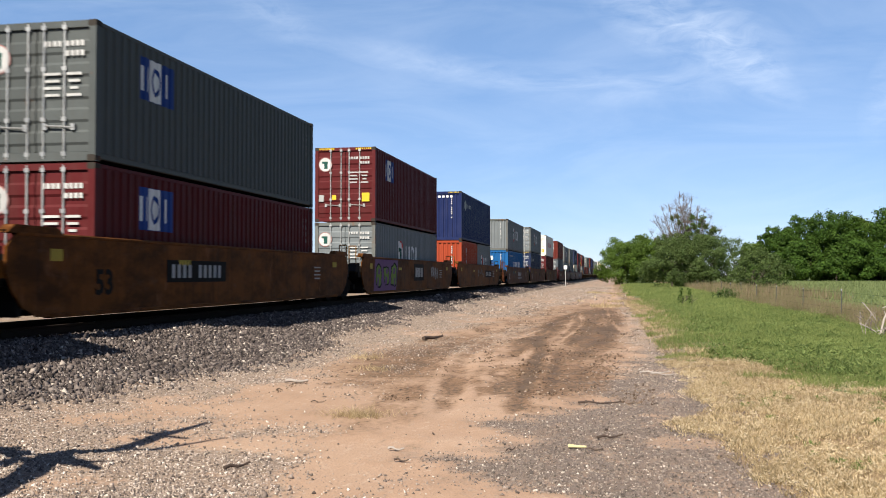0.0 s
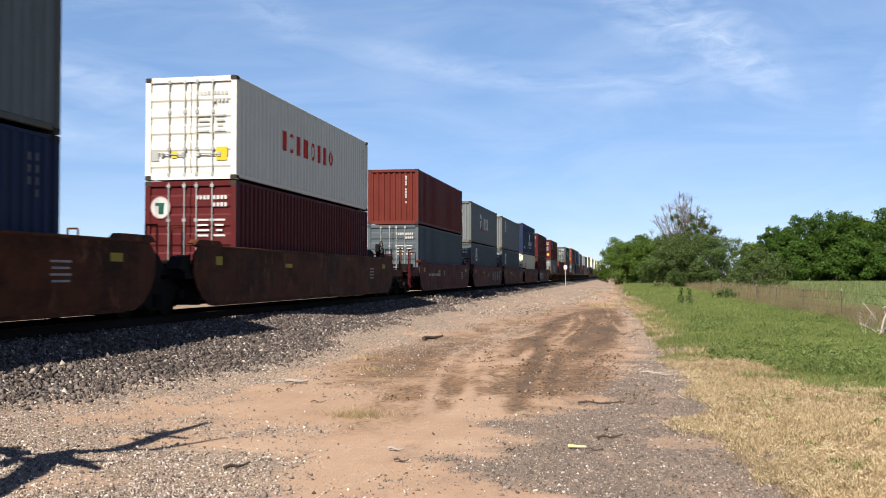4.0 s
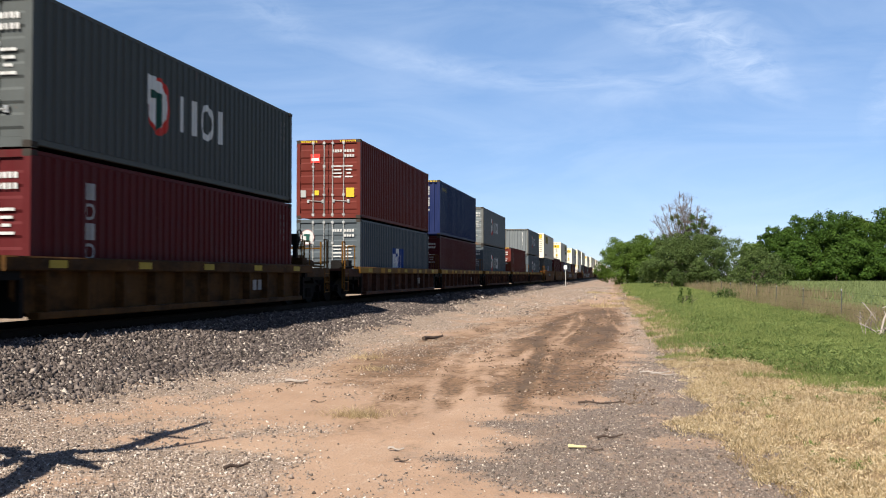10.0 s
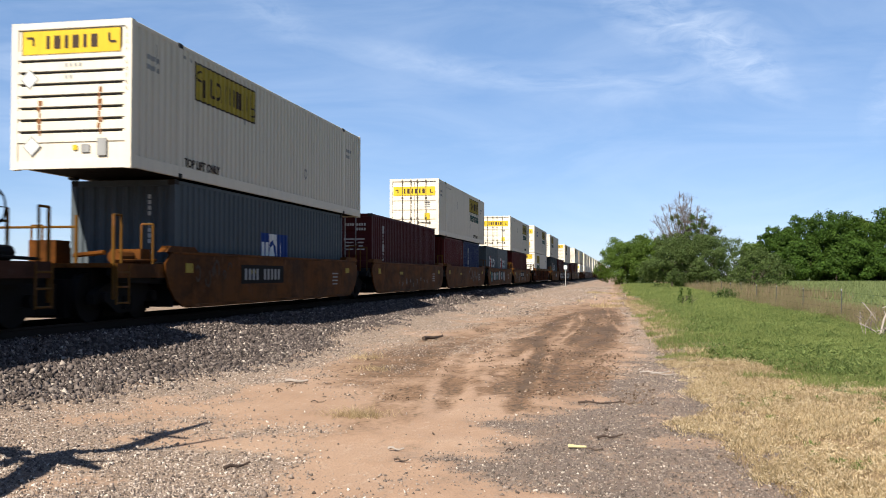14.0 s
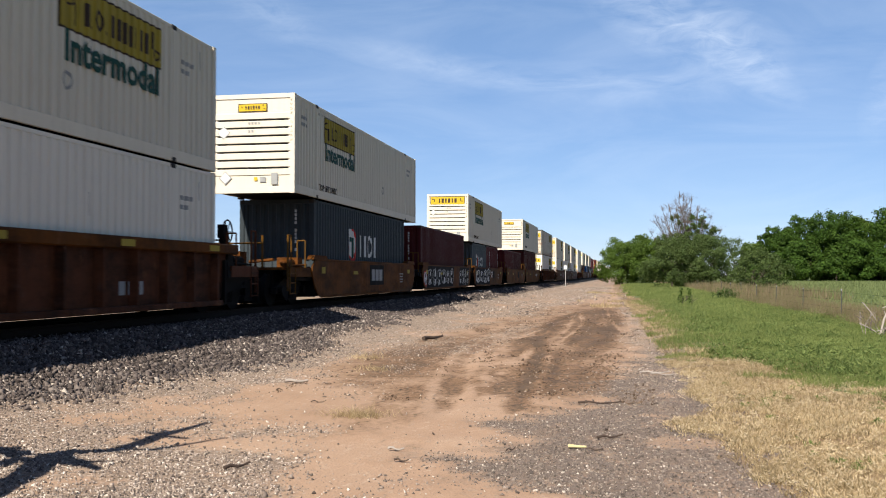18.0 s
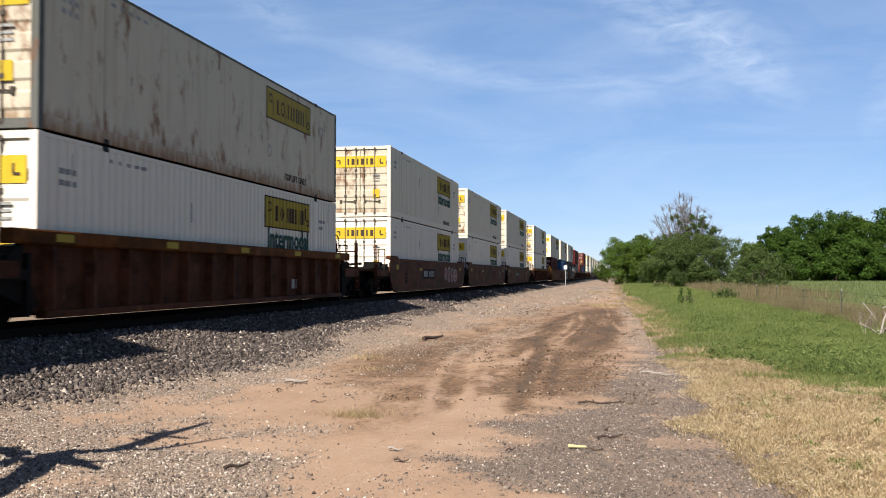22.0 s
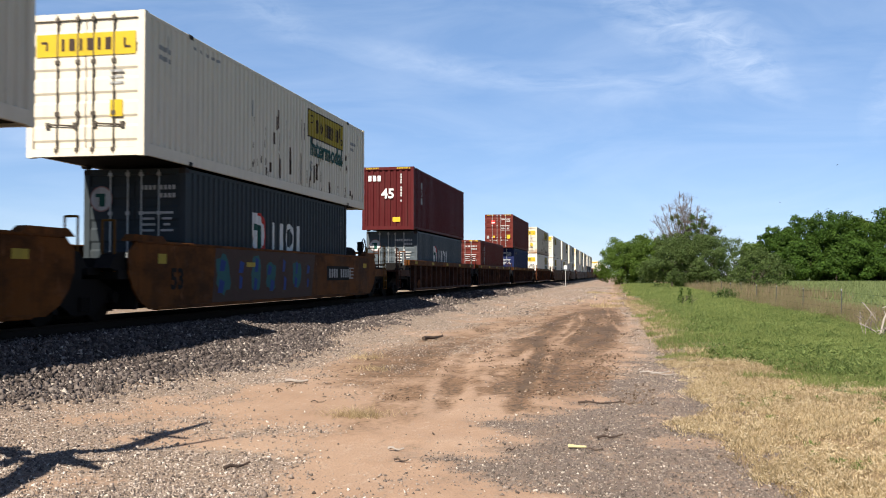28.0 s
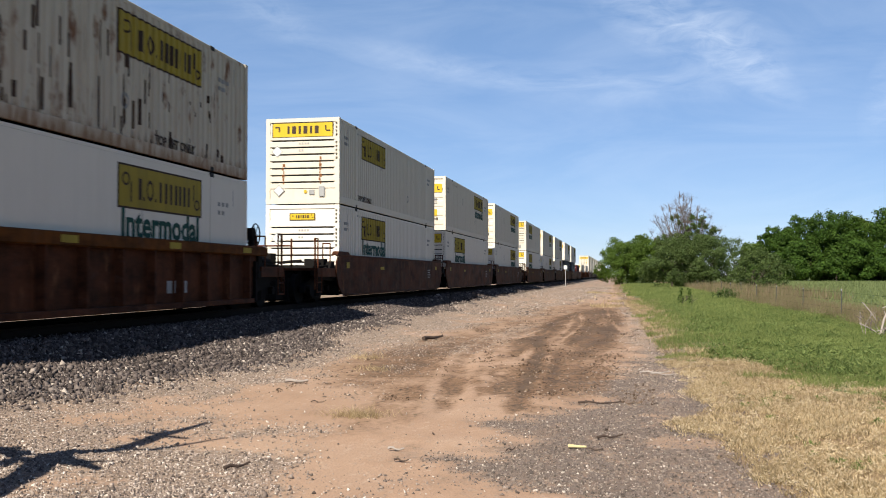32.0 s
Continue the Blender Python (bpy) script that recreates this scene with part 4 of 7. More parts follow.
def sea_container(length, high, paint, ends, marks, on):
    """A corrugated steel container of 20, 40 or 45 feet."""
    box = Box({20: 6.058, 40: 12.192, 45: 13.716}[length], 2.591 if high == 8 else 2.896)
    root = new("shipping_container")
    tagged(root, "%s corrugated container, %s forward, %s" % (NAMES[paint], "doors" if ends == "d" else "blank end", on), "shipping container", "containers on the train")
    p = PAINT[paint]
    frame_of(box, root, FRAME_GREY if paint == "grey" else p, CASTING, stand=6.008 if length == 45 else None)
    walls_of(box, root, p, ends)
    codes(box, root, ends)
    m, top = box.l / 2, box.h
    for mark in marks.split():
        if mark == "badge":
            emblem(box, root, 4.75 if box.l > 10 else 2.4, top * 0.55, 1.0 if box.l > 10 else 0.8)
        elif mark == "oblong":
            blue_plate(box, root, 2.35, top - 0.72, plate=paint not in ("grey", "grey_blue"))
        elif mark == "oblong_mid":
            blue_plate(box, root, m - 0.2, top * 0.42, 1.35)
        elif mark == "end_badge":
            end_badge(box, root)
        elif mark == "stripes":
            for x0 in (0.2, 1.68):
                end_mark(box, root, x0 + 0.28, top - 0.055, 0.64, 0.07, MARK_BLACK, "warning_stripe")
                end_marks(box, root, [(x0 + 0.08 * i, top - 0.055, 0.042, 0.068) for i in range(8)], MARK_YELLOW, "stripe_dashes", 0.003)
        elif mark == "column":
            stencils(box, root, 1.75, top - 0.55, 6, MARK_PALE, 0.3, 0.3, 0.36, False)
        elif mark == "senator":
            stencils(box, root, 4.4, top * 0.52, 7, MARK_WHITE, 0.46, 0.72, 0.72)
            side_mark(box, root, 2.6, top - 0.42, 2.4, 0.08, MARK_PALE, "code_bar")
        elif mark == "horse":
            side_mark(box, root, 1.5, top - 0.75, 0.7, 0.6, MARK_PALE, "badge", "disc")
            stencils(box, root, 2.2, top - 0.75, 5, MARK_PALE, 0.2, 0.22, 0.32)
        elif mark == "end_horse":
            def rearing(s):
                x, z, y = -0.62, top - 0.75, -box.l / 2 + box.inset - 0.004
                s.prism([(x - 0.3, z - 0.05), (x - 0.12, z - 0.2), (x + 0.12, z - 0.14), (x + 0.2, z - 0.3), (x + 0.3, z - 0.28), (x + 0.28, z + 0.05), (x + 0.36, z + 0.2), (x + 0.16, z + 0.22), (x + 0.04, z + 0.06), (x - 0.2, z + 0.14)], y, y + 0.003)
            part("badge", shared((box.key, "rearing"), "badge", MARK_WHITE, rearing), root, "white painted badge")
        elif mark == "end_name":
            end_marks(box, root, [(0.62 + 0.24 * i, top - 0.3, 0.15, 0.12) for i in range(6)], MARK_WHITE, "logo", -0.026)
        elif mark == "wing":
            for i in range(5):
                side_mark(box, root, 6.3 + 0.22 * i, top * 0.55 + 0.12 * i, 0.2, 0.55 - 0.06 * i, MARK_WHITE, "badge", "lean")
            stencils(box, root, 5.6, top * 0.38, 9, MARK_WHITE, 0.24, 0.34, 0.36)
            side_mark(box, root, 7.2, top * 0.24, 2.4, 0.14, MARK_PALE, "code_bar")
            stencils(box, root, 1.6, top * 0.22, 4, MARK_WHITE, 0.2, 0.22, 0.3)
            side_mark(box, root, 10.9, top - 0.55, 1.3, 0.18, MARK_PALE, "code_bar")
            end_mark(box, root, 1.45, top - 0.36, 1.25, 0.15, MARK_WHITE, "code_bar", out=-0.02)
        elif mark == "clover":
            side_marks(box, root, [(1.9 + 0.42 * i, top * 0.6, 0.42, 0.44, "ring") for i in range(4)], MARK_RED, "logo", "red ring logo")
            end_marks(box, root, [(0.8 + 0.2 * i, top * 0.62, 0.16, 0.2) for i in range(4)], MARK_RED, "logo", -0.026)
        elif mark == "red_name":
            stencils(box, root, 3.4, top * 0.55, 8, MARK_RED, 0.34, 0.56, 0.62)
        elif mark == "ring_name":
            side_mark(box, root, 4.6, top * 0.56, 1.1, 1.2, MARK_WHITE, "badge", "ring")
            stencils(box, root, 5.9, top * 0.54, 6, MARK_WHITE, 0.46, 0.74, 0.86)
            side_mark(box, root, 3.4, top - 0.42, 2.2, 0.16, MARK_WHITE, "code_bar")
        elif mark == "tex":
            side_marks(box, root, [(1.75, top - 0.75 - 0.36 * i, 0.34, 0.3, "ring" if i == 1 else "rect") for i in range(3)], MARK_PALE, "logo")
            end_marks(box, root, [(0.36 + 0.22 * i, top - 0.52, 0.15, 0.26) for i in range(3)], MARK_WHITE, "logo", -0.026)
        elif mark == "45":
            me = words("45", 0.62, MARK_WHITE)
            part("figures", me, root, at=(0.0, -box.l / 2 + 0.008, top - 1.25)).rotation_euler = (0, 0, radians(-90))
            end_mark(box, root, 1.62, top - 2.42, 0.36, 0.22, MARK_YELLOW, "notice", out=-0.02)
        elif mark == "yellow_tag":
            stencils(box, root, 0.9, top - 0.42, 5, MARK_DULL_SHADED_YELLOW, 0.16, 0.2, 0.24)
        elif mark == "tal":
            end_mark(box, root, 0.72, top - 0.68, 0.36, 0.34, MARK_RED, "badge")
            end_mark(box, root, 0.72, top - 0.72, 0.28, 0.1, MARK_WHITE, "logo_bar", out=0.004)
        elif mark == "notices":
            end_mark(box, root, 2.05, top - 1.95, 0.3, 0.34, MARK_YELLOW, "notice")
            end_mark(box, root, 0.26, top - 1.98, 0.2, 0.26, MARK_PALE, "notice")
            end_mark(box, root, 0.78, top - 1.95, 0.16, 0.18, MARK_YELLOW, "notice")
        elif mark == "diamonds":
            for x in (0.42, 1.02):
                end_mark(box, root, x, top - 0.62, 0.3, 0.34, MARK_WHITE, "placard", out=-0.02)
    return root


def trailer_container(paint, ends, marks, on):
    """A ribbed white 53 foot container with lifting posts in from its ends."""
    plain = "smooth" in marks
    box = Box(16.154, 2.91, 2.591, deep=0.005 if plain else 0.042, pitch=1.22 if plain else 0.26, inset=0.008)
    l, h, w = box.l / 2, box.h, box.w / 2
    root = new("intermodal_container")
    tagged(root, "%s long %s container, %s forward, %s" % (NAMES[paint], "smooth-sided" if plain else "ribbed", "doors" if ends == "d" else "slatted end", on), "shipping container", "containers on the train")
    p = PAINT[paint]
    frame_of(box, root, FRAME_GREY if "dark_frame" in marks else p, STEEL_BLACK, stand=6.008)
    rail = shared((box.key, "low rail"), "bottom_rail", p, lambda s: s.bar(w - 0.06, w + 0.002, -l + 0.15, l - 0.15, 0.015, 0.26, 0.008))
    part("bottom_rail", rail, root)
    walls_of(box, root, p, "x" if ends == "d" else "f")
    for sx in (-1, 1):
        for sy in (-1, 1):
            def post(s, sx=sx, sy=sy):
                a, b = sorted((sx * (w + 0.004), sx * (w - 0.06)))
                s.bar(a, b, sy * 6.008 - 0.075, sy * 6.008 + 0.075, 0.12, h - 0.1)
            part("lifting_post", shared((box.key, "post", sx, sy), "lifting_post", p, post), root)
    sign = l - 4.4 if ends == "d" else -l + 4.55
    y = sign + l
    if "bare" not in marks:
        side_mark(box, root, y, h - 0.66, 3.6, 0.86, MARK_BROWN, "sign_border")
        # darker than the yellow on the ends: the side's shade is in the paint
        side_mark(box, root, y, h - 0.66, 3.5, 0.78, MARK_DULL_SHADED_YELLOW, "sign", "rect", "yellow sign panel").location.x = 0.003
        row = [(y - 0.95, h - 0.68, 0.12, 0.42, "rect"), (y - 0.8, h - 0.86, 0.07, 0.07, "rect"), (y - 0.56, h - 0.68, 0.28, 0.42, "ring"), (y - 0.33, h - 0.86, 0.07, 0.07, "rect")] + [(y + o, h - 0.68, 0.1, 0.42, "rect") for o in (-0.12, 0.12, 0.34, 0.56, 0.74, 0.94, 1.16)]
        side_marks(box, root, row + [(y - 1.5, h - 0.52, 0.3, 0.26, "ring"), (y - 1.3, h - 0.76, 0.05, 0.4, "rect"), (y + 1.4, h - 0.56, 0.05, 0.36, "rect"), (y + 1.56, h - 0.82, 0.28, 0.24, "ring")], MARK_BROWN, "logo", lift=0.009)
    if "word" in marks:
        part("lettering", words("Intermodal", 0.76, MARK_GREEN), root, "dark green lettering", at=(w - 0.001, sign, h - 1.39))
    if "lift" in marks:
        part("lettering", words("TOP LIFT ONLY", 0.26, MARK_BROWN), root, "dark lettering", at=(w - 0.001, -6.0 + 1.1 if ends != "d" else 4.2, 0.36))
    if "nacs" in marks:
        side_mark(box, root, 3.6, h - 0.8, 1.5, 0.5, MARK_BLUE, "logo_plate")
        side_mark(box, root, 3.6, h - 0.8, 1.0, 0.22, MARK_WHITE, "logo_bar").location.x = 0.003
    side_marks(box, root, [(2.3 + 0.3 * i, h - 0.26, 0.18, 0.07, "rect") for i in range(5)] + [(14.5 + 0.22 * (i % 3), h - 0.7 - 0.2 * (i // 3), 0.13, 0.1, "rect") for i in range(5)] + [(0.7 + 0.2 * (i % 3), h - 0.6 - 0.2 * (i // 3), 0.12, 0.1, "rect") for i in range(6)], MARK_PALE, "code_panel")
    side_marks(box, root, [(yy, zz, 0.03, 0.42, "rect") for yy, zz in ((1.0, h - 0.5), (5.6, h - 1.0), (10.9, h - 1.1), (15.3, h - 0.5))] + [(10.2, 0.95, 0.3, 0.34, "ring")], MARK_PALE, "bracket_marks")
    if ends == "d":
        doors_of(box, root, PAINT["rusted_door"] if "rust_door" in marks else p, ROD_DARK)
        end_mark(box, root, w, h - 0.64, 2.2, 0.46, MARK_YELLOW, "sign", 0.0, "yellow sign panel")
        end_marks(box, root, [(w - 0.5 + 0.2 * i, h - 0.64, (0.07, 0.13)[i % 2], 0.25) for i in range(6)] + [(w - 0.92, h - 0.58, 0.14, 0.05), (w - 0.86, h - 0.66, 0.05, 0.16), (w + 0.86, h - 0.62, 0.05, 0.16), (w + 0.92, h - 0.72, 0.14, 0.05)], MARK_BROWN, "logo", 0.005)
        end_mark(box, root, 1.98, h - 1.95, 0.28, 0.34, MARK_YELLOW, "notice")
        end_marks(box, root, [(1.98, h - 1.2 - 0.12 * i, 0.3, 0.05) for i in range(3)], MARK_PALE, "code_panel")
    else:
        def slats(s):
            prof = [(-l + 0.03, 0.16)]
            for i in range(8):
                z = 0.62 + 0.235 * i
                prof += [(-l + 0.03, z - 0.1), (-l + 0.006, z - 0.085), (-l + 0.006, z + 0.075), (-l + 0.03, z + 0.095)]
            s.plate(prof + [(-l + 0.03, h - 0.1), (-l + 0.06, h - 0.1), (-l + 0.06, 0.16)], -w + 0.14, w - 0.14)
        part("slatted_wall", shared((box.key, "slats"), "slatted_wall", p, slats), root)
        groove = shared((box.key, "groove"), "groove", STEEL_DARK, lambda s: s.box(-w + 0.2, w - 0.2, -l + 0.018, -l + 0.029, -0.018, 0.018))
        for i in range(7):
            part("slat_gap", groove, root, at=(0, 0, 0.735 + 0.235 * i))
        wide = 2.1 if "small" not in marks else 0.85
        end_mark(box, root, w, h - 0.4, wide + 0.06, 0.5 if wide > 1 else 0.24, MARK_BROWN, "sign_border", -0.002)
        end_mark(box, root, w, h - 0.4, wide, 0.46 if wide > 1 else 0.2, MARK_YELLOW, "sign", 0.003, "yellow sign panel")
        k = wide / 2.1
        end_marks(box, root, [(w + (-0.5 + 0.2 * i) * k, h - 0.4, (0.08, 0.14)[i % 2] * k, 0.26 * k) for i in range(6)] + [(w - 0.9 * k, h - 0.3, 0.14 * k, 0.05 * k), (w - 0.82 * k, h - 0.38, 0.05 * k, 0.16 * k), (w + 0.82 * k, h - 0.34, 0.05 * k, 0.16 * k), (w + 0.9 * k, h - 0.44, 0.14 * k, 0.05 * k)], MARK_BROWN, "logo", 0.008)
        for x in (0.62, 1.92) if "runs" in marks else ():
            end_marks(box, root, [(x + 0.02 * math.sin(9.0 * i + x), 0.72 + 0.118 * i, 0.04 + 0.025 * (i % 3), 0.1) for i in range(8 if x > 1 else 6)], RUST, "rust_run", 0.006, "brown rust run")
        for x, z in ((0.40, h - 1.12), (0.46, 0.46)):
            def diamond(s, x=x - w, z=z):
                s.prism([(x - 0.2, z), (x, z - 0.2), (x + 0.2, z), (x, z + 0.2)], -l - 0.004, -l + 0.01)
            plate = part("placard", shared((box.key, "placard", x), "placard", MARK_PALE, diamond), root, "white diamond placard")

            def face(s, x=x - w, z=z):
                s.prism([(x - 0.17, z), (x, z - 0.17), (x + 0.17, z), (x, z + 0.17)], -l - 0.006, -l + 0.004)
            part("placard_face", shared((box.key, "placard_face", x), "placard_face", MARK_WHITE, face), plate)
        end_marks(box, root, [(w - 0.1 + 0.1 * i, h - 0.86 - 0.235 * k, 0.06, 0.07) for k in range(2) for i in range(4 - 2 * k)], MARK_PALE, "code_panel", 0.006)
        end_marks(box, root, [(box.w - 0.1, h - 0.2 - 0.13 * i, 0.06, 0.08) for i in range(10) if i != 4], MARK_BROWN, "code_panel", 0.004)
        end_mark(box, root, 1.98, 0.42, 0.2, 0.34, MARK_PALE, "vent_cover", 0.02)
        end_mark(box, root, 1.62, 0.40, 0.18, 0.16, MARK_PALE, "notice", 0.004)
        end_mark(box, root, 1.40, 0.42, 0.1, 0.1, MARK_YELLOW, "notice", 0.004)
    if "scars" in marks:
        runs = []
        for i in range(90):
            at = 5.2 + 9.4 * (i / 90) + 0.22 * math.sin(7.0 * i)
            tall = (0.12 + 0.62 * abs(math.sin(3.1 * i)) ** 2) * (0.5 + 0.5 * abs(math.sin(0.21 * i)))
            foot = (0.34, 0.42, 1.05, 1.5)[i % 4] + 0.16 * math.sin(5.0 * i)
            runs.append((at, foot + tall / 2, 0.035 + 0.03 * abs(math.sin(11.0 * i)), tall, "rect"))
        side_marks(box, root, runs, RUST_DARK, "rust_run", "dark rust streaks")
    return root


# ---- well cars ----
SEAT = 1.06           # height of a container's floor in the well
CAR = {               # look, paint, chord paint, half pitch, half well, top, wording
    "A": ("smooth", CAR_ORANGE, CAR_ORANGE, 9.8, 8.7, 2.28, "orange-brown smooth-sided"),
    "B": ("smooth", CAR_BROWN, CAR_BROWN, 9.8, 8.7, 2.28, "dark brown smooth-sided"),
    "C": ("smooth", CAR_RED, CAR_RED, 7.8, 6.75, 2.20, "dusty red smooth-sided"),
    "D": ("ribbed", CAR_RUST, CAR_RUST, 7.9, 6.75, 1.90, "rusty ochre ribbed"),
    "E": ("ribbed", CAR_DARK, CHORD_YELLOW, 7.8, 6.75, 1.90, "dark ribbed yellow-edged"),
    "F": ("smooth", CAR_ORANGE, CAR_ORANGE, 7.8, 6.75, 2.10, "orange-brown smooth-sided"),
    "G": ("ribbed", CAR_BROWN, CAR_ORANGE, 9.3, 8.6, 2.33, "brown ribbed"),
    "M": ("ribbed", CAR_DARK, CAR_ORANGE, 9.8, 8.6, 2.27, "dark brown ribbed"),
}
HALF = 1.50           # half a car's width


def bogie(root, y):
    """A two-axle truck under a joint."""
    def frames(s):
        s.box(-0.95, 0.95, y - 0.2, y + 0.2, RAIL_TOP + 0.35, RAIL_TOP + 0.62)
        # plain dark filler blocks, added to shut out the bright ground beyond
        s.box(-0.84, 0.84, y - 0.42, y + 0.42, RAIL_TOP + 0.12, RAIL_TOP + 0.74)
        s.box(-0.66, 0.66, y - 1.42, y + 1.42, RAIL_TOP + 0.10, RAIL_TOP + 0.80)
        s.box(-0.5, 0.5, y - 2.0, y + 2.0, RAIL_TOP + 0.16, RAIL_TOP + 0.72)
        s.box(-0.36, 0.36, y - 1.7, y + 1.7, RAIL_TOP + 0.3, RAIL_TOP + 0.66)
        for o in (-0.89, 0.89):
            s.tube((-0.7, y + o, RAIL_TOP + 0.46), (0.7, y + o, RAIL_TOP + 0.46), 0.09, n=10)
        for o in (-0.36, 0.36):
            s.box(-0.8, 0.8, y + o - 0.05, y + o + 0.05, RAIL_TOP + 0.12, RAIL_TOP + 0.40)
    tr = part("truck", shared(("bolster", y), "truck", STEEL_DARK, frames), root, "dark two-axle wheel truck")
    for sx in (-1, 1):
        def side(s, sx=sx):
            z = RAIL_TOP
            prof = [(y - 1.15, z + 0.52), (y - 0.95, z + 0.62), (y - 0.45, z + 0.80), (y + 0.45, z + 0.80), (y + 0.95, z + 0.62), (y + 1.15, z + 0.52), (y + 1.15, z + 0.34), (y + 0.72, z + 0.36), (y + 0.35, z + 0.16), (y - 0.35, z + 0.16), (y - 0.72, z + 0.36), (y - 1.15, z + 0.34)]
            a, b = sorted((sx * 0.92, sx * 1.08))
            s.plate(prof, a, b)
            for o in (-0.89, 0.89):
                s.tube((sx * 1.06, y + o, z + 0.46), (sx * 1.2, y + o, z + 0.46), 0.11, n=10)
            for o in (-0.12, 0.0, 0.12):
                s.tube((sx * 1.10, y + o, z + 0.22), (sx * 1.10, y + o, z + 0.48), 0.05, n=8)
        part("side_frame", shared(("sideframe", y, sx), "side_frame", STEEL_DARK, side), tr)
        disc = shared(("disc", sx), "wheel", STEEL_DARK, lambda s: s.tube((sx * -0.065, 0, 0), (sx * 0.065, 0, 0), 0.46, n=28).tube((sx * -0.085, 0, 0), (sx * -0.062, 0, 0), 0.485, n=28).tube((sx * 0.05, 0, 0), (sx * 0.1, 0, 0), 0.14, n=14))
        for o in (-0.89, 0.89):
            part("wheel", disc, tr, at=(sx * 0.76, y + o, RAIL_TOP + 0.46))
    return tr


def well_car(kind, first, last, seed):
    form, paint, chord, hp, hw, top, words_ = CAR[kind]
    root = new("well_car")
    tagged(root, "%s railway well car on its tracks" % words_, "railway car", "well cars of the train")
    low = {"C": 0.885, "E": 0.915, "D": 0.915}.get(kind, 0.93)
    for sx in (1, -1):
        if form == "smooth":
            def side(s, sx=sx):
                e = hw + 0.25
                prof = [(-e + 0.8, low), (e - 0.8, low), (e - 0.42, low + 0.16), (e - 0.16, low + 0.42), (e, low + 0.72), (e, top - 0.25), (e - 0.28, top - 0.02), (-e + 0.28, top - 0.02), (-e, top - 0.25), (-e, low + 0.72), (-e + 0.16, low + 0.42), (-e + 0.42, low + 0.16)]
                a, b = sorted((sx * (HALF - 0.05), sx * (HALF - 0.01)))
                s.plate(prof, a, b)
            part("side_wall", shared((kind, "side", sx), "side_wall", paint, side), root)

            def sill(s, sx=sx):
                a, b = sorted((sx * HALF, sx * (HALF - 0.16)))
                s.bar(a, b, -hw + 0.9, hw - 0.9, low - 0.03, low + 0.05)
            part("bottom_sill", shared((kind, "sill", sx), "bottom_sill", paint, sill), root)
            lip = shared((kind, "lip", sx), "top_chord", paint, lambda s: s.bar(*sorted((sx * (HALF + 0.005), sx * (HALF - 0.14))), -hw + 0.05, hw - 0.05, top - 0.07, top, 0.02))
            part("top_chord", lip, root)
            for y in (-hw + 0.5, hw - 0.5):
                cap = shared((kind, "cap", sx, y), "hood", paint, lambda s: s.plate([(y - 0.75, top - 0.03), (y + 0.75, top - 0.03), (y + 0.55, top + 0.1), (y - 0.55, top + 0.1)], *sorted((sx * (HALF + 0.003), sx * (HALF - 0.2)))))
                part("hood", cap, root)
        else:
            def web(s, sx=sx):
                a, b = sorted((sx * (HALF - 0.20), sx * (HALF - 0.16)))
                s.plate([(-hw + 0.5, low), (hw - 0.5, low), (hw, low + 0.35), (hw, top - 0.1), (-hw, top - 0.1), (-hw, low + 0.35)], a, b)
            part("side_wall", shared((kind, "web", sx), "side_wall", paint, web), root)
            part("top_chord", shared((kind, "chord", sx), "top_chord", chord, lambda s: s.bar(*sorted((sx * (HALF + 0.01), sx * (HALF - 0.24))), -hw - 0.35, hw + 0.35, top - 0.24, top, 0.025)), root, "worn yellow-brown top chord" if chord is CHORD_YELLOW else "")
            part("bottom_sill", shared((kind, "sill", sx), "bottom_sill", paint, lambda s: s.bar(*sorted((sx * HALF, sx * (HALF - 0.2))), -hw + 0.5, hw - 0.5, low - 0.03, low + 0.09)), root)
            n = 11 if hw < 8 else 14
            rib = shared((kind, "rib", sx), "rib", paint, lambda s: s.add([(sx * (HALF - 0.17), -0.10, low + 0.05), (sx * (HALF - 0.01), -0.035, low + 0.05), (sx * (HALF - 0.01), 0.035, low + 0.05), (sx * (HALF - 0.17), 0.10, low + 0.05),
                                                                          (sx * (HALF - 0.17), -0.10, top - 0.22), (sx * (HALF - 0.01), -0.035, top - 0.22), (sx * (HALF - 0.01), 0.035, top - 0.22), (sx * (HALF - 0.17), 0.10, top - 0.22)],
                                                                         [(0, 1, 5, 4), (1, 2, 6, 5), (2, 3, 7, 6), (0, 3, 2, 1), (4, 5, 6, 7), (3, 0, 4, 7)]))
            for i in range(n):
                part("rib", rib, root, at=(0, -hw + 0.75 + i * (2 * hw - 1.5) / (n - 1), 0))

    for sx in (1, -1):
        for y in (-1, 1):
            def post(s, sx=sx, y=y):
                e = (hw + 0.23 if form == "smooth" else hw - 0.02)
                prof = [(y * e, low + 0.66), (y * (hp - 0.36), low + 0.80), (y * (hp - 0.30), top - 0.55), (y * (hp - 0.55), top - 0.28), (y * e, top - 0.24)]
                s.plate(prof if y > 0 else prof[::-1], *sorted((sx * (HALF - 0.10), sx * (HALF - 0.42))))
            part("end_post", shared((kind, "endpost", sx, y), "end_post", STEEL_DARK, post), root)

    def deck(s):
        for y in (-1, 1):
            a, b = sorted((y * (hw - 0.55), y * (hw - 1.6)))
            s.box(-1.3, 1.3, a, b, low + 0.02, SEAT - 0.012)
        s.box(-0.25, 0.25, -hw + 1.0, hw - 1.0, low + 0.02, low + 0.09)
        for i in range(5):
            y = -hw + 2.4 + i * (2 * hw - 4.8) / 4
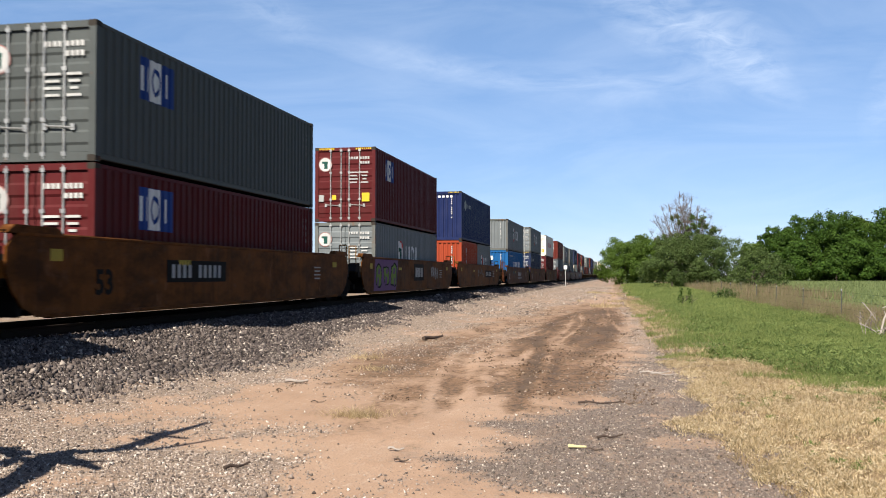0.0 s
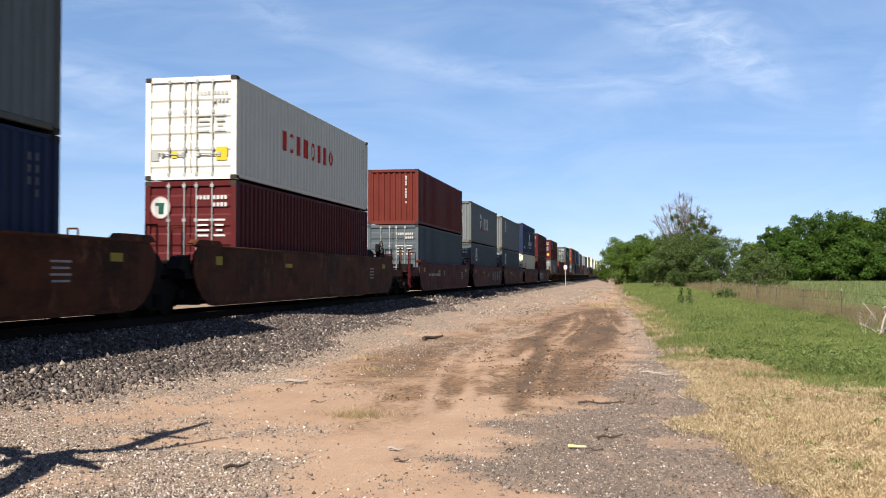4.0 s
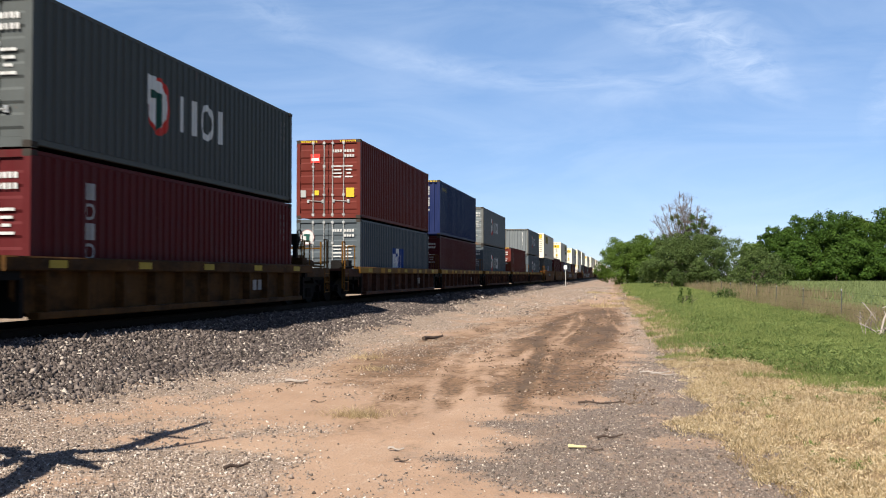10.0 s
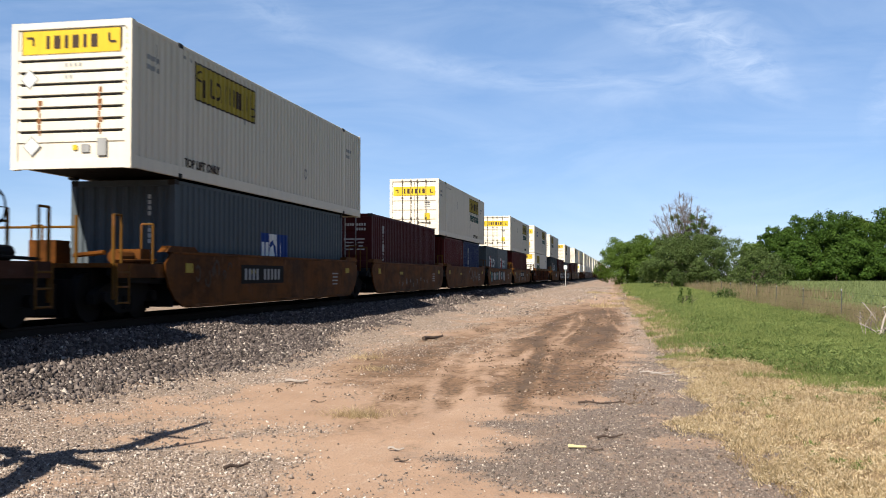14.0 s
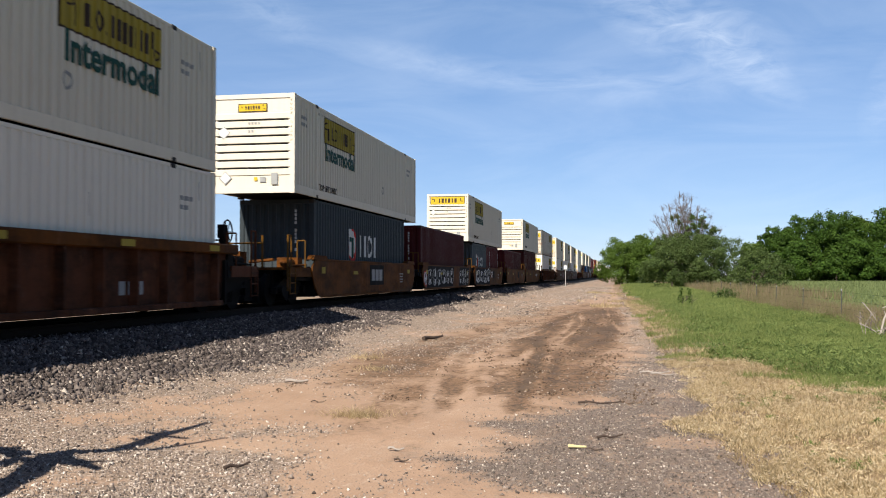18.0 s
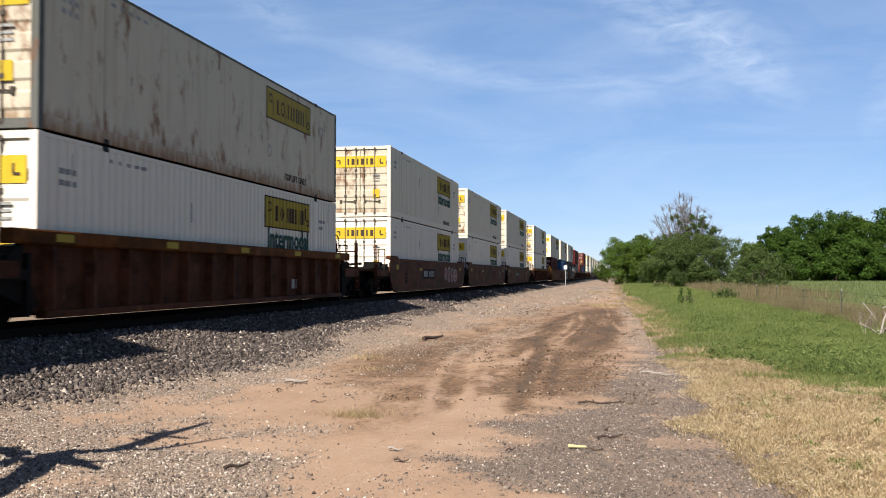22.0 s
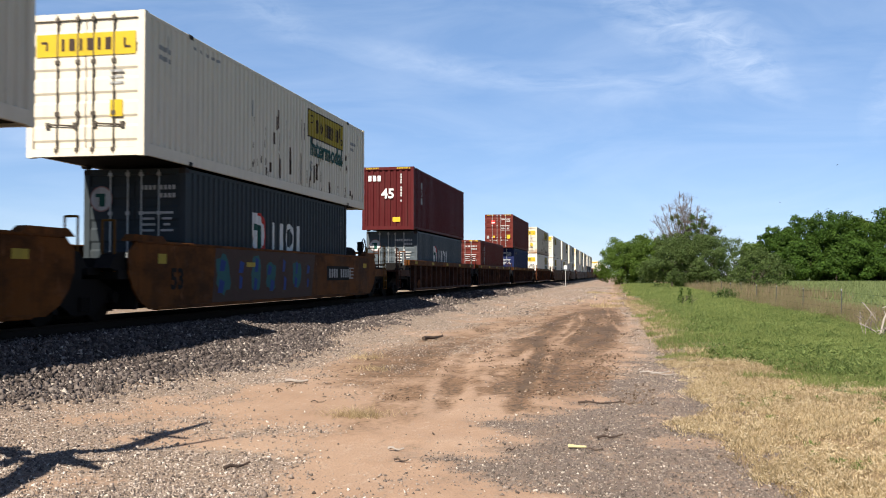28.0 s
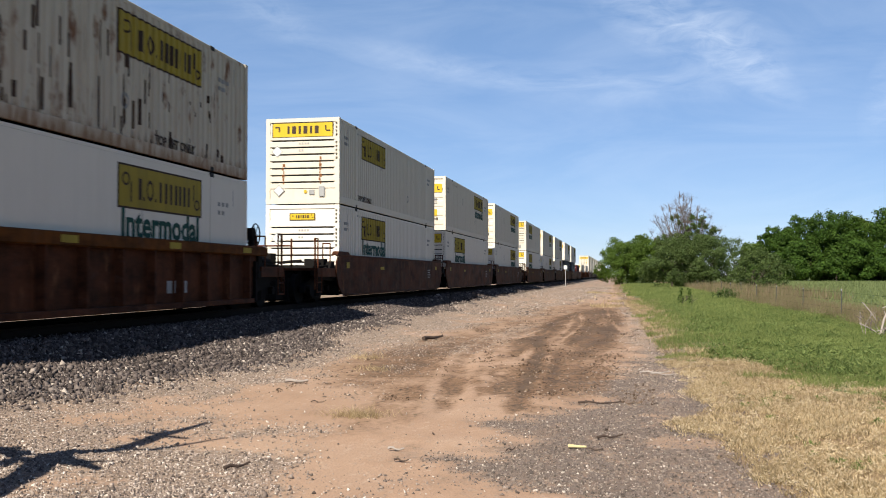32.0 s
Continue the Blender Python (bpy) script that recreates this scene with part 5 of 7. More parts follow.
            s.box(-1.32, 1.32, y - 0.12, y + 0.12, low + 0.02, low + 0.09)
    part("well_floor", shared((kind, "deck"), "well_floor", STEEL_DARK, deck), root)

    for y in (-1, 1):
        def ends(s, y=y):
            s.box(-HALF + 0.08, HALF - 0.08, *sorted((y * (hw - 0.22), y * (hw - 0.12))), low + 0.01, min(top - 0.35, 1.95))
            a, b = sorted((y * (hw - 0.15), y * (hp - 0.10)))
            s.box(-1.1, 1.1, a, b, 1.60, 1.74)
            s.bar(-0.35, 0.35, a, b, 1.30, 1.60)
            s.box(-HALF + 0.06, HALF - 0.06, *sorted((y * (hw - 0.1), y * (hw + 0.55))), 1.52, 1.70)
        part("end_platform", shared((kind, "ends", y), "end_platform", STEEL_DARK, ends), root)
    spots = [-1] + ([1] if last else [])
    for side in spots:
        bogie(root, side * hp)
    grab_paint = CHORD_YELLOW if kind in "DEFA" else paint
    for y, own in ((-1, first), (1, last)):
        for x in (1.36, -1.1):
            rail = shared((kind, "grab", y, x), "grab_rail", grab_paint, lambda s: s.tube((x, y * (hw + 0.55), 1.66), (x, y * (hw + 0.55), 2.62), 0.022, n=6).tube((x, y * (hw + 0.55), 2.62), (x - 0.25, y * (hw + 0.55), 2.62), 0.022, n=6).tube((x - 0.25, y * (hw + 0.55), 2.62), (x - 0.25, y * (hw + 0.55), 1.66), 0.022, n=6))
            part("grab_rail", rail, root)
        if own:
            def hook(s):
                s.bar(-0.14, 0.14, *sorted((y * (hp - 0.2), y * (hp + 1.75))), 1.42, 1.66)
                s.box(-0.26, 0.26, *sorted((y * (hp + 1.35), y * (hp + 1.75))), 1.36, 1.74)
            part("coupler", shared((kind, "hook", y), "coupler", STEEL_DARK, hook), root, "dark steel coupler")

            def plat(s):
                s.box(-1.35, 1.35, *sorted((y * (hw + 0.1), y * (hp + 1.1))), 1.74, 1.82)
                s.box(-1.45, -1.33, *sorted((y * (hw + 0.1), y * (hp + 1.0))), 1.55, 1.82)
                s.box(1.33, 1.45, *sorted((y * (hw + 0.1), y * (hp + 1.0))), 1.55, 1.82)
            part("platform", shared((kind, "plat", y), "platform", paint, plat), root)

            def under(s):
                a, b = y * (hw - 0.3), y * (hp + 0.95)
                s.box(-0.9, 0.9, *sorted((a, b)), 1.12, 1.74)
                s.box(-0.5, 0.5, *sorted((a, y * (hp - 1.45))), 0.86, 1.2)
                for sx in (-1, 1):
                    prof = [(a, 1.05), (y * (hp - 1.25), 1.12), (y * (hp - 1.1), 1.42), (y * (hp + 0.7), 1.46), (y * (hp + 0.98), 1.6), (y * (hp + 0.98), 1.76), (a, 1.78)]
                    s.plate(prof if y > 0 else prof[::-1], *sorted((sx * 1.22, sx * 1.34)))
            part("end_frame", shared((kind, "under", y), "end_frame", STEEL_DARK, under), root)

            def gear(s):
                s.box(0.55, 1.2, *sorted((y * (hw + 0.35), y * (hw + 0.75))), 1.8, 2.12)
                s.tube((1.05, y * (hw + 0.9), 1.95), (1.05, y * (hw + 1.5), 1.95), 0.13, n=10)
                s.box(-1.1, -0.5, *sorted((y * (hw + 0.5), y * (hw + 1.0))), 1.8, 2.3)
                s.tube((-0.4, y * (hw + 0.5), 2.0), (0.5, y * (hw + 0.9), 2.05), 0.05, n=7)
                s.tube((1.3, y * (hw + 0.3), 1.9), (1.3, y * (hp + 0.9), 1.86), 0.03, n=6)
            part("brake_gear", shared((kind, "gear", y), "brake_gear", STEEL_DARK if kind not in "DF" else paint, gear), root, "brake valves and pipes on the car's end")

            def fence(s):
                for x in (1.38, 0.62, -1.38):
                    s.tube((x, y * (hp + 1.02), 1.15 if x > 1 else 1.8), (x, y * (hp + 1.02), 2.72), 0.032, n=6)
                s.tube((0.62, y * (hp + 1.02), 2.5), (-1.38, y * (hp + 1.02), 2.5), 0.024, n=6)
                s.tube((1.38, y * (hp + 1.02), 2.72), (1.38, y * (hp + 0.75), 2.72), 0.024, n=6)
                s.tube((1.38, y * (hp + 0.75), 2.72), (1.38, y * (hp + 0.75), 1.8), 0.024, n=6)
            part("end_rail", shared((kind, "fence", y), "end_rail", grab_paint, fence), root)

            def step(s):
                for o in (-0.22, 0.22):
                    s.tube((1.45, y * (hp + 0.8) + o, 1.8), (1.45, y * (hp + 0.8) + o, 1.05), 0.02, n=6)
                for z in (1.08, 1.38, 1.65):
                    s.tube((1.45, y * (hp + 0.8) - 0.22, z), (1.45, y * (hp + 0.8) + 0.22, z), 0.02, n=6)
            part("ladder", shared((kind, "step", y), "ladder", grab_paint, step), root)
        if y > 0 and own:
            def tank(s):
                s.tube((0.15, hw + 0.15, 2.42), (0.15, hw + 1.35, 2.42), 0.26, n=14)
                s.box(-0.1, 0.4, hw + 0.25, hw + 0.45, 1.8, 2.2).box(-0.1, 0.4, hw + 1.0, hw + 1.2, 1.8, 2.2)
            part("air_tank", shared((kind, "tank"), "air_tank", STEEL_DARK, tank), root, "dark cylindrical air reservoir")

            def hand(s):
                c = (0.62, hw + 1.72, 2.72)
                s.wheel(c, "x", 0.3, 0.02)
                for i in range(6):
                    a = math.pi * i / 3
                    s.tube(c, (c[0], c[1] + 0.3 * math.cos(a), c[2] + 0.3 * math.sin(a)), 0.012, n=4)
                s.box(0.4, 0.56, hw + 1.58, hw + 1.86, 2.55, 2.9).box(0.42, 0.54, hw + 1.64, hw + 1.8, 1.8, 2.56)
            part("brake_wheel", shared((kind, "hand"), "brake_wheel", STEEL_DARK, hand), root, "spoked brake wheel on a stand")
    return root


def car_mark(root, y, z, w, h, material, name="marking", label="", x=HALF - 0.004):
    me = shared(("cm", round(y, 2), round(z, 2), w, h, x), name, material, lambda s: s.plate([(y - w / 2, z - h / 2), (y + w / 2, z - h / 2), (y + w / 2, z + h / 2), (y - w / 2, z + h / 2)], x - 0.008, x))
    return part(name, me, root, label)


def car_marks(root, items, material, name, label="", x=HALF - 0.004):
    """One painted inscription of plain bars: (y, z, w, h) each."""
    s = Solid()
    for y, z, w, h in items:
        s.plate([(y - w / 2, z - h / 2), (y + w / 2, z - h / 2), (y + w / 2, z + h / 2), (y - w / 2, z + h / 2)], x - 0.008, x)
    return part(name, s.mesh(name, material), root, label)


def figures(root, text, y, z, size, material=MARK_PALE):
    part("figures", words(text, size, material), root, at=(HALF - 0.004, y, z))


def blob(rnd, y, z, w, h, n=16, rough=0.3):
    """A rounded, uneven block."""
    out = []
    for j in range(n):
        c, s = math.cos(2 * math.pi * j / n), math.sin(2 * math.pi * j / n)
        k = 1 / max(abs(c), abs(s)) ** 0.7 * (1 - rough * rnd.random())
        out.append((y + w / 2 * k * c, z + h / 2 * min(1.0, k) * s))
    return out


def graffiti(root, y0, y1, z0, z1, fill, edge, core, n, seed, ground=None):
    """Sprayed bubble shapes on a car's side: rims, fills and cores in rows."""
    rnd = random.Random(seed)
    if ground:
        s = Solid().plate([(y0 - 0.1, z0), (y1 - 0.2, z0), (y1 + 0.15, z1), (y0 + 0.1, z1)], HALF - 0.010, HALF - 0.0075)
        part("sprayed_ground", s.mesh("sprayed_ground", ground), root, "sprayed graffiti background")
    step = (y1 - y0) / n
    for i in range(n):
        y, z = y0 + (i + 0.5) * step, (z0 + z1) / 2 + rnd.uniform(-0.05, 0.05)
        w, h = step * rnd.uniform(0.8, 1.15), (z1 - z0) * rnd.uniform(0.72, 0.98)
        lean = rnd.uniform(-0.15, 0.15)
        for k, (mat, f) in enumerate(((edge, 1.0), (fill[i % len(fill)], 0.84))):
            pts = [(a + lean * (b - z), b) for a, b in blob(random.Random(seed + i), y, z, f * w, f * h)]
            x = HALF - 0.007 + 0.002 * k
            part("sprayed_letter", Solid().plate(pts, x - 0.004, x).mesh("sprayed_letter", mat), root, "sprayed graffiti shape")
        if core:
            s = Solid()
            for q in (-0.22, 0.18):
                a, b, u, v = y + rnd.uniform(-0.12, 0.12) * w, z + q * h, rnd.uniform(0.10, 0.2) * w, rnd.uniform(0.1, 0.2) * h
                s.plate([(a - u, b - v), (a + 0.4 * u, b - v), (a + u, b + 0.6 * v), (a - 0.5 * u, b + v)], HALF - 0.006, HALF - 0.0025)
            part("sprayed_core", s.mesh("sprayed_core", core), root, "sprayed graffiti shape")


def scribble(root, y0, y1, z0, z1, material, n, seed):
    """Thin sprayed curls, one tangle of paint."""
    rnd = random.Random(seed)
    s = Solid()
    for i in range(n):
        y = y0 + (i + rnd.random()) * (y1 - y0) / n
        z = z0 + (z1 - z0) * rnd.uniform(0.2, 0.8)
        a, r = rnd.uniform(0, 6.28), rnd.uniform(0.12, 0.4) * (z1 - z0)
        turn, w = rnd.uniform(0.35, 0.8) * rnd.choice((-1, 1)), rnd.uniform(0.018, 0.035)
        for _ in range(8):
            b, q = a + turn, r * rnd.uniform(0.8, 1.1)
            p0, p1 = (y + 0.8 * r * math.cos(a), z + r * math.sin(a)), (y + 0.8 * q * math.cos(b), z + q * math.sin(b))
            nx, nz = w * math.cos((a + b) / 2), w * math.sin((a + b) / 2)
            s.plate([(p0[0] - nx, p0[1] - nz), (p0[0] + nx, p0[1] + nz), (p1[0] + nx, p1[1] + nz), (p1[0] - nx, p1[1] - nz)], HALF - 0.010, HALF - 0.004)
            a, r = b, q
    part("sprayed_tangle", s.mesh("sprayed_tangle", material), root, "sprayed graffiti tangle")


def number_panel(root, y, z, w=2.9):
    car_mark(root, y, z, w, 0.46, MARK_BLACK, "number_panel", "black panel with pale figures")
    car_marks(root, [(y - w / 2 + 0.28 + 0.25 * i, z, 0.14, 0.28) for i in range(10) if i != 4], MARK_PALE, "code_panel", x=HALF)


def name_panel(root, y, z):
    car_mark(root, y, z, 2.0, 0.74, MARK_BLACK, "name_panel", "black panel with pale shapes")
    car_marks(root, [(y + 0.54 * i, z, 0.44, 0.42) for i in (-1, 0, 1)], MARK_PALE, "logo", x=HALF)


# what is painted and sprayed on single cars, by their order in the train
DECOR = {
    1: [(number_panel, -2.4, 1.68), (figures, "53", -6.2, 1.45, 0.62, MARK_BLACK)],
    2: [(graffiti, -7.2, -3.6, 1.0, 2.2, [MARK_LIME], MARK_BLACK, MARK_PURPLE, 3, 4, MARK_PURPLE), (name_panel, 0.6, 1.72), (graffiti, 3.3, 5.1, 1.35, 2.1, [MARK_PALE], MARK_FAINT, MARK_BROWN, 4, 2)],
    3: [(number_panel, 3.3, 1.68), (scribble, -1.5, 1.0, 1.4, 2.0, MARK_FAINT, 6, 5)],
    4: [(car_marks, [(-0.6 + 0.62 * i, 1.66, 0.42, 0.34) for i in range(4)] + [(0.4, 1.34, 3.0, 0.08)], MARK_PALE, "logo"), (figures, "53", -7.2, 1.45, 0.6), (scribble, -4.6, -2.8, 1.4, 2.1, MARK_TEAL, 6, 6)],
    5: [(figures, "53", -7.3, 1.45, 0.6), (car_marks, [(1.5, 1.7, 1.2, 0.3)], MARK_BLACK, "name_panel")],
    7: [(figures, "D", -1.0, 1.7, 0.34), (car_marks, [(-4.8 + 0.32 * i, 1.62, 0.2, 0.12) for i in range(9)], MARK_PALE, "code_panel")],
    8: [(figures, "C", -0.4, 1.62, 0.34), (graffiti, 1.5, 6.0, 0.96, 2.14, [MARK_FAINT], MARK_BLACK, MARK_BROWN, 4, 9)],
    9: [(figures, "B", -1.0, 1.62, 0.34)],
    10: [(figures, "E", 0.2, 1.62, 0.34)],
    11: [(graffiti, -6.0, -1.8, 1.05, 2.05, [MARK_PALE, MARK_TEAL, MARK_TEAL], MARK_BLUE, MARK_WHITE, 3, 10), (figures, "A", 0.9, 1.62, 0.34), (figures, "40", 4.6, 1.5, 0.5)],
    20: [(number_panel, -1.7, 1.62), (scribble, -5.6, -3.8, 1.3, 1.9, MARK_BROWN, 6, 3)],
    21: [(scribble, -3.0, 3.0, 1.1, 1.5, MARK_FAINT, 9, 12)],
    22: [(scribble, 0.5, 4.5, 1.2, 1.9, MARK_FAINT, 14, 13)],
    23: [(graffiti, -5.8, 2.4, 1.02, 2.05, [MARK_TEAL, MARK_PALE], MARK_BLACK, MARK_PALE, 6, 14)],
    24: [(scribble, -6.0, 3.0, 1.05, 1.9, MARK_FAINT, 26, 15), (number_panel, -0.2, 1.66)],
    26: [(name_panel, 0.5, 1.6)],
    27: [(graffiti, -5.8, 1.2, 1.0, 2.06, [MARK_BLACK], MARK_PALE, MARK_WHITE, 6, 16, MARK_BLACK), (graffiti, -6.6, -5.9, 1.0, 1.9, [MARK_WHITE], MARK_RED, MARK_BLACK, 1, 17), (graffiti, 3.0, 6.3, 1.0, 2.04, [MARK_BLACK], MARK_PALE, MARK_WHITE, 4, 18, MARK_BLACK)],
    28: [(graffiti, -6.2, 0.2, 1.0, 2.06, [MARK_BLACK], MARK_WHITE, MARK_WHITE, 4, 19, MARK_BLACK), (scribble, 0.6, 1.5, 1.3, 1.9, MARK_WHITE, 5, 20), (car_marks, [(2.0, 1.62, 0.7, 0.5)], MARK_BLACK, "name_panel")],
    29: [(car_marks, [(1.5, 1.62, 1.3, 0.5)], MARK_BLACK, "name_panel")],
    30: [(scribble, -3.6, -1.4, 1.3, 1.9, MARK_BROWN, 7, 21), (car_marks, [(3.0 + 0.3 * i, 1.62, 0.18, 0.24) for i in range(6)], MARK_PALE, "code_panel")],
    32: [(number_panel, -1.2, 1.66), (graffiti, 2.6, 6.4, 1.1, 2.1, [MARK_PINK], MARK_PALE, MARK_BROWN, 4, 22), (figures, "53", -6.0, 1.45, 0.6, MARK_BLACK)],
    33: [(scribble, -2.2, 3.4, 1.1, 1.95, MARK_BROWN, 16, 23)],
    34: [(number_panel, -2.0, 1.66)],
    36: [(scribble, -3, 3, 1.2, 2.0, MARK_FAINT, 10, 24)],
    37: [(scribble, -6.2, -2.8, 1.05, 2.1, MARK_FAINT, 9, 25), (graffiti, 3.4, 5.9, 1.02, 2.16, [MARK_BLACK], MARK_WHITE, MARK_WHITE, 3, 26, MARK_PALE), (car_marks, [(1.0, 1.95, 1.1, 0.14), (0.7, 1.65, 0.16, 0.46), (1.3, 1.65, 0.16, 0.46)], MARK_BROWN, "logo")],
    38: [(graffiti, -5.2, 1.8, 0.98, 2.22, [MARK_TEAL, MARK_DUSK, MARK_TEAL, MARK_TEAL, MARK_DUSK], MARK_BROWN, MARK_BLUE, 7, 27, MARK_DUSK), (number_panel, 4.3, 1.66, 2.4), (figures, "53", -7.0, 1.5, 0.6, MARK_BLACK)],
}


# ---- the train: middle at the clip's start, car, lower load, upper load ----
# a load: feet, height, paint, end, marks; w: a white 53 foot container with its marks
J = "w"
TRAIN = [
    (1.9, "A0", ["40 8 red d badge"], ["40 8 grey_green d oblong"]),
    (21.65, "A+", ["40 8 red d oblong_low,end_badge"], ["40 8 grey_green d oblong,end_badge"]),
    (41.3, "A", ["40 8 grey d badge,end_badge"], ["40 9 red d oblong,stripes,end_badge,notices"]),
    (61.03, "A.", ["20 8 orange b column", "20 8 grey b badge"], ["40 9 blue b horse,stripes,end_name"]),
    (83.8, "B+", ["40 8 bright_blue b senator,diamonds"], ["40 8 grey b badge"]),
    (103.22, "B", ["40 9 navy d horse,end_horse,stripes"], ["40 8 grey d badge,end_badge"]),
    (122.83, "B.", ["40 9 red d end_badge"], ["40 8 white d red_name,notices"]),
    (143.9, "C+", ["40 9 grey_blue d none"], ["40 8 rust_red b none"]),
    (159.48, "C", ["40 8 grey_blue d oblong"], ["40 8 grey b badge"]),
    (174.85, "C", ["40 8 grey_blue d oblong"], ["40 8 grey b oblong"]),
    (190.45, "C", ["40 8 cream b clover"], ["40 9 navy b wing,stripes"]),
    (206.24, "C.", ["40 8 maroon d none"], ["40 8 red d none"]),
    (225.68, "D+", ["40 8 grey d badge,end_badge"], ["40 8 red d oblong,yellow_tag,end_badge,notices"]),
    (241.41, "D", ["40 8 rust_red d column"], []),
    (257.42, "D.", ["40 8 red d column"], ["40 8 grey_green d badge,end_badge"]),
    (276.84, "E+", ["40 8 grey_blue d oblong_mid,end_badge"], ["40 9 rust_red d stripes,tal,notices"]),
    (291.98, "E", ["40 8 maroon d none"], ["40 9 blue b yellow_tag,stripes"]),
    (307.54, "E", ["40 8 grey_blue d badge,end_badge"], ["40 8 grey d badge,end_badge"]),
    (323.41, "E", ["40 9 rust_red d column,stripes"], []),
    (338.52, "E.", ["40 8 grey_blue b badge"], ["40 8 grey b badge"]),
    (358.16, "F+", ["40 8 grey_blue b oblong_mid"], [J + " dull_white f lift,runs"]),
    (374.2, "F", ["40 9 maroon d column"], []),
    (389.0, "F", ["20 8 red b none", "20 8 blue b column"], [J + " dull_white d word,lift"]),
    (404.6, "F", ["20 8 grey_blue b badge", "20 8 grey b badge"], []),
    (420.2, "F.", ["20 8 red b none", "20 8 maroon b column"], [J + " dull_white d word,lift"]),
    (441.98, "G+.", [J + " clean_white f word"], [J + " dull_white d word,nacs"]),
    (463.5, "F+", ["40 9 slate b badge"], [J + " dull_white f small,word,lift"]),
    (479.15, "F", ["40 9 maroon b none"], []),
    (494.56, "F", ["20 8 grey_blue b badge", "20 8 red b column"], [J + " dull_white f word,lift"]),
    (511.2, "F", ["20 8 red b clover_w", "20 8 maroon b none"], []),
    (526.2, "F.", ["40 9 maroon b column"], [J + " dull_white f small,word,lift"]),
    (547.86, "G+.", [J + " clean_white d word"], [J + " rusty_white d lift,smooth,dark_frame"]),
    (571.45, "B+", [J + " clean_white d word"], [J + " dull_white d word,lift,rust_door"]),
    (590.8, "B", [J + " clean_white d word"], [J + " dull_white d word,lift,rust_door"]),
    (610.2, "B.", [J + " clean_white d word"], [J + " dull_white d word,lift,rust_door"]),
    (633.98, "G+.", [J + " clean_white d word,rust_door,smooth"], [J + " dull_white d word,lift,rust_door,smooth"]),
    (657.6, "A+", ["40 9 maroon d tal"], [J + " dull_white d word"]),
    (677.2, "A", ["40 9 bright_blue b ring_name"], [J + " dull_white d word,lift"]),
    (696.9, "A.", ["40 9 slate d badge,end_badge"], [J + " dull_white d word,scars"]),
    (720.48, "M+", ["40 8 grey_blue d badge,end_badge"], ["45 9 red b tex,45,stripes"]),
    (740.2, "M", ["40 9 rust_red d column,stripes"], []),
    (759.8, "M.", ["40 9 blue d yellow_tag"], ["45 9 rust_red d stripes,tal,notices"]),
    (783.4, "G+.", [J + " clean_white d word,smooth"], [J + " rusty_white d scars,lift"]),
    (807.4, "B+", [J + " clean_white f small,word"], [J + " dull_white f lift,runs"]),
    (826.6, "B", [J + " clean_white f word"], [J + " dull_white d word"]),
    (846.2, "B.", [J + " clean_white d word"], [J + " dull_white d word"]),
    (869.0, "B+", [J + " clean_white f word"], [J + " dull_white f word"]),
    (888.3, "B", [J + " clean_white d word"], [J + " dull_white d word"]),
    (908.0, "B.", [J + " clean_white d word"], [J + " dull_white d word"]),
    (930.0, "A+", ["40 9 grey_blue d badge"], [J + " clean_white d word"]),
    (949.6, "A", ["40 9 grey_blue d badge"], [J + " dull_white d word"]),
    (969.2, "A.", ["40 8 maroon d none"], []),
    (991.0, "G+.", [J + " clean_white f word"], []),
    (1014.0, "G+.", [J + " clean_white f word"], []),
]
for k in range(11):
    TRAIN.append((1036.0 + 21.0 * k, "B+.", [J + " clean_white f word"], [J + " dull_white d word"]))

RIDERS = []           # every thing that rides along: object, place at the start, height


def load(spec, mid, z, on):
    """Set the containers of one level; returns their top."""
    high = 0.0
    for i, text in enumerate(spec):
        bits = text.split()
        if bits[0] == "w":
            ob, tall, y = trailer_container(bits[1], bits[2], bits[3], on), 2.91, mid
        else:
            feet, tall = int(bits[0]), (2.591 if bits[1] == "8" else 2.896)
            marks = bits[4].replace(",", " ").replace("oblong_low", "oblong")
            ob = sea_container(feet, int(bits[1]), bits[2], bits[3], marks, on)
            y = mid if feet > 20 else mid + (-3.067 if i == 0 else 3.067)
        RIDERS.append((ob, y, z))
        high = max(high, tall)
    return z + high


def chord_is_yellow(kind):
    return CAR[kind][2] is CHORD_YELLOW


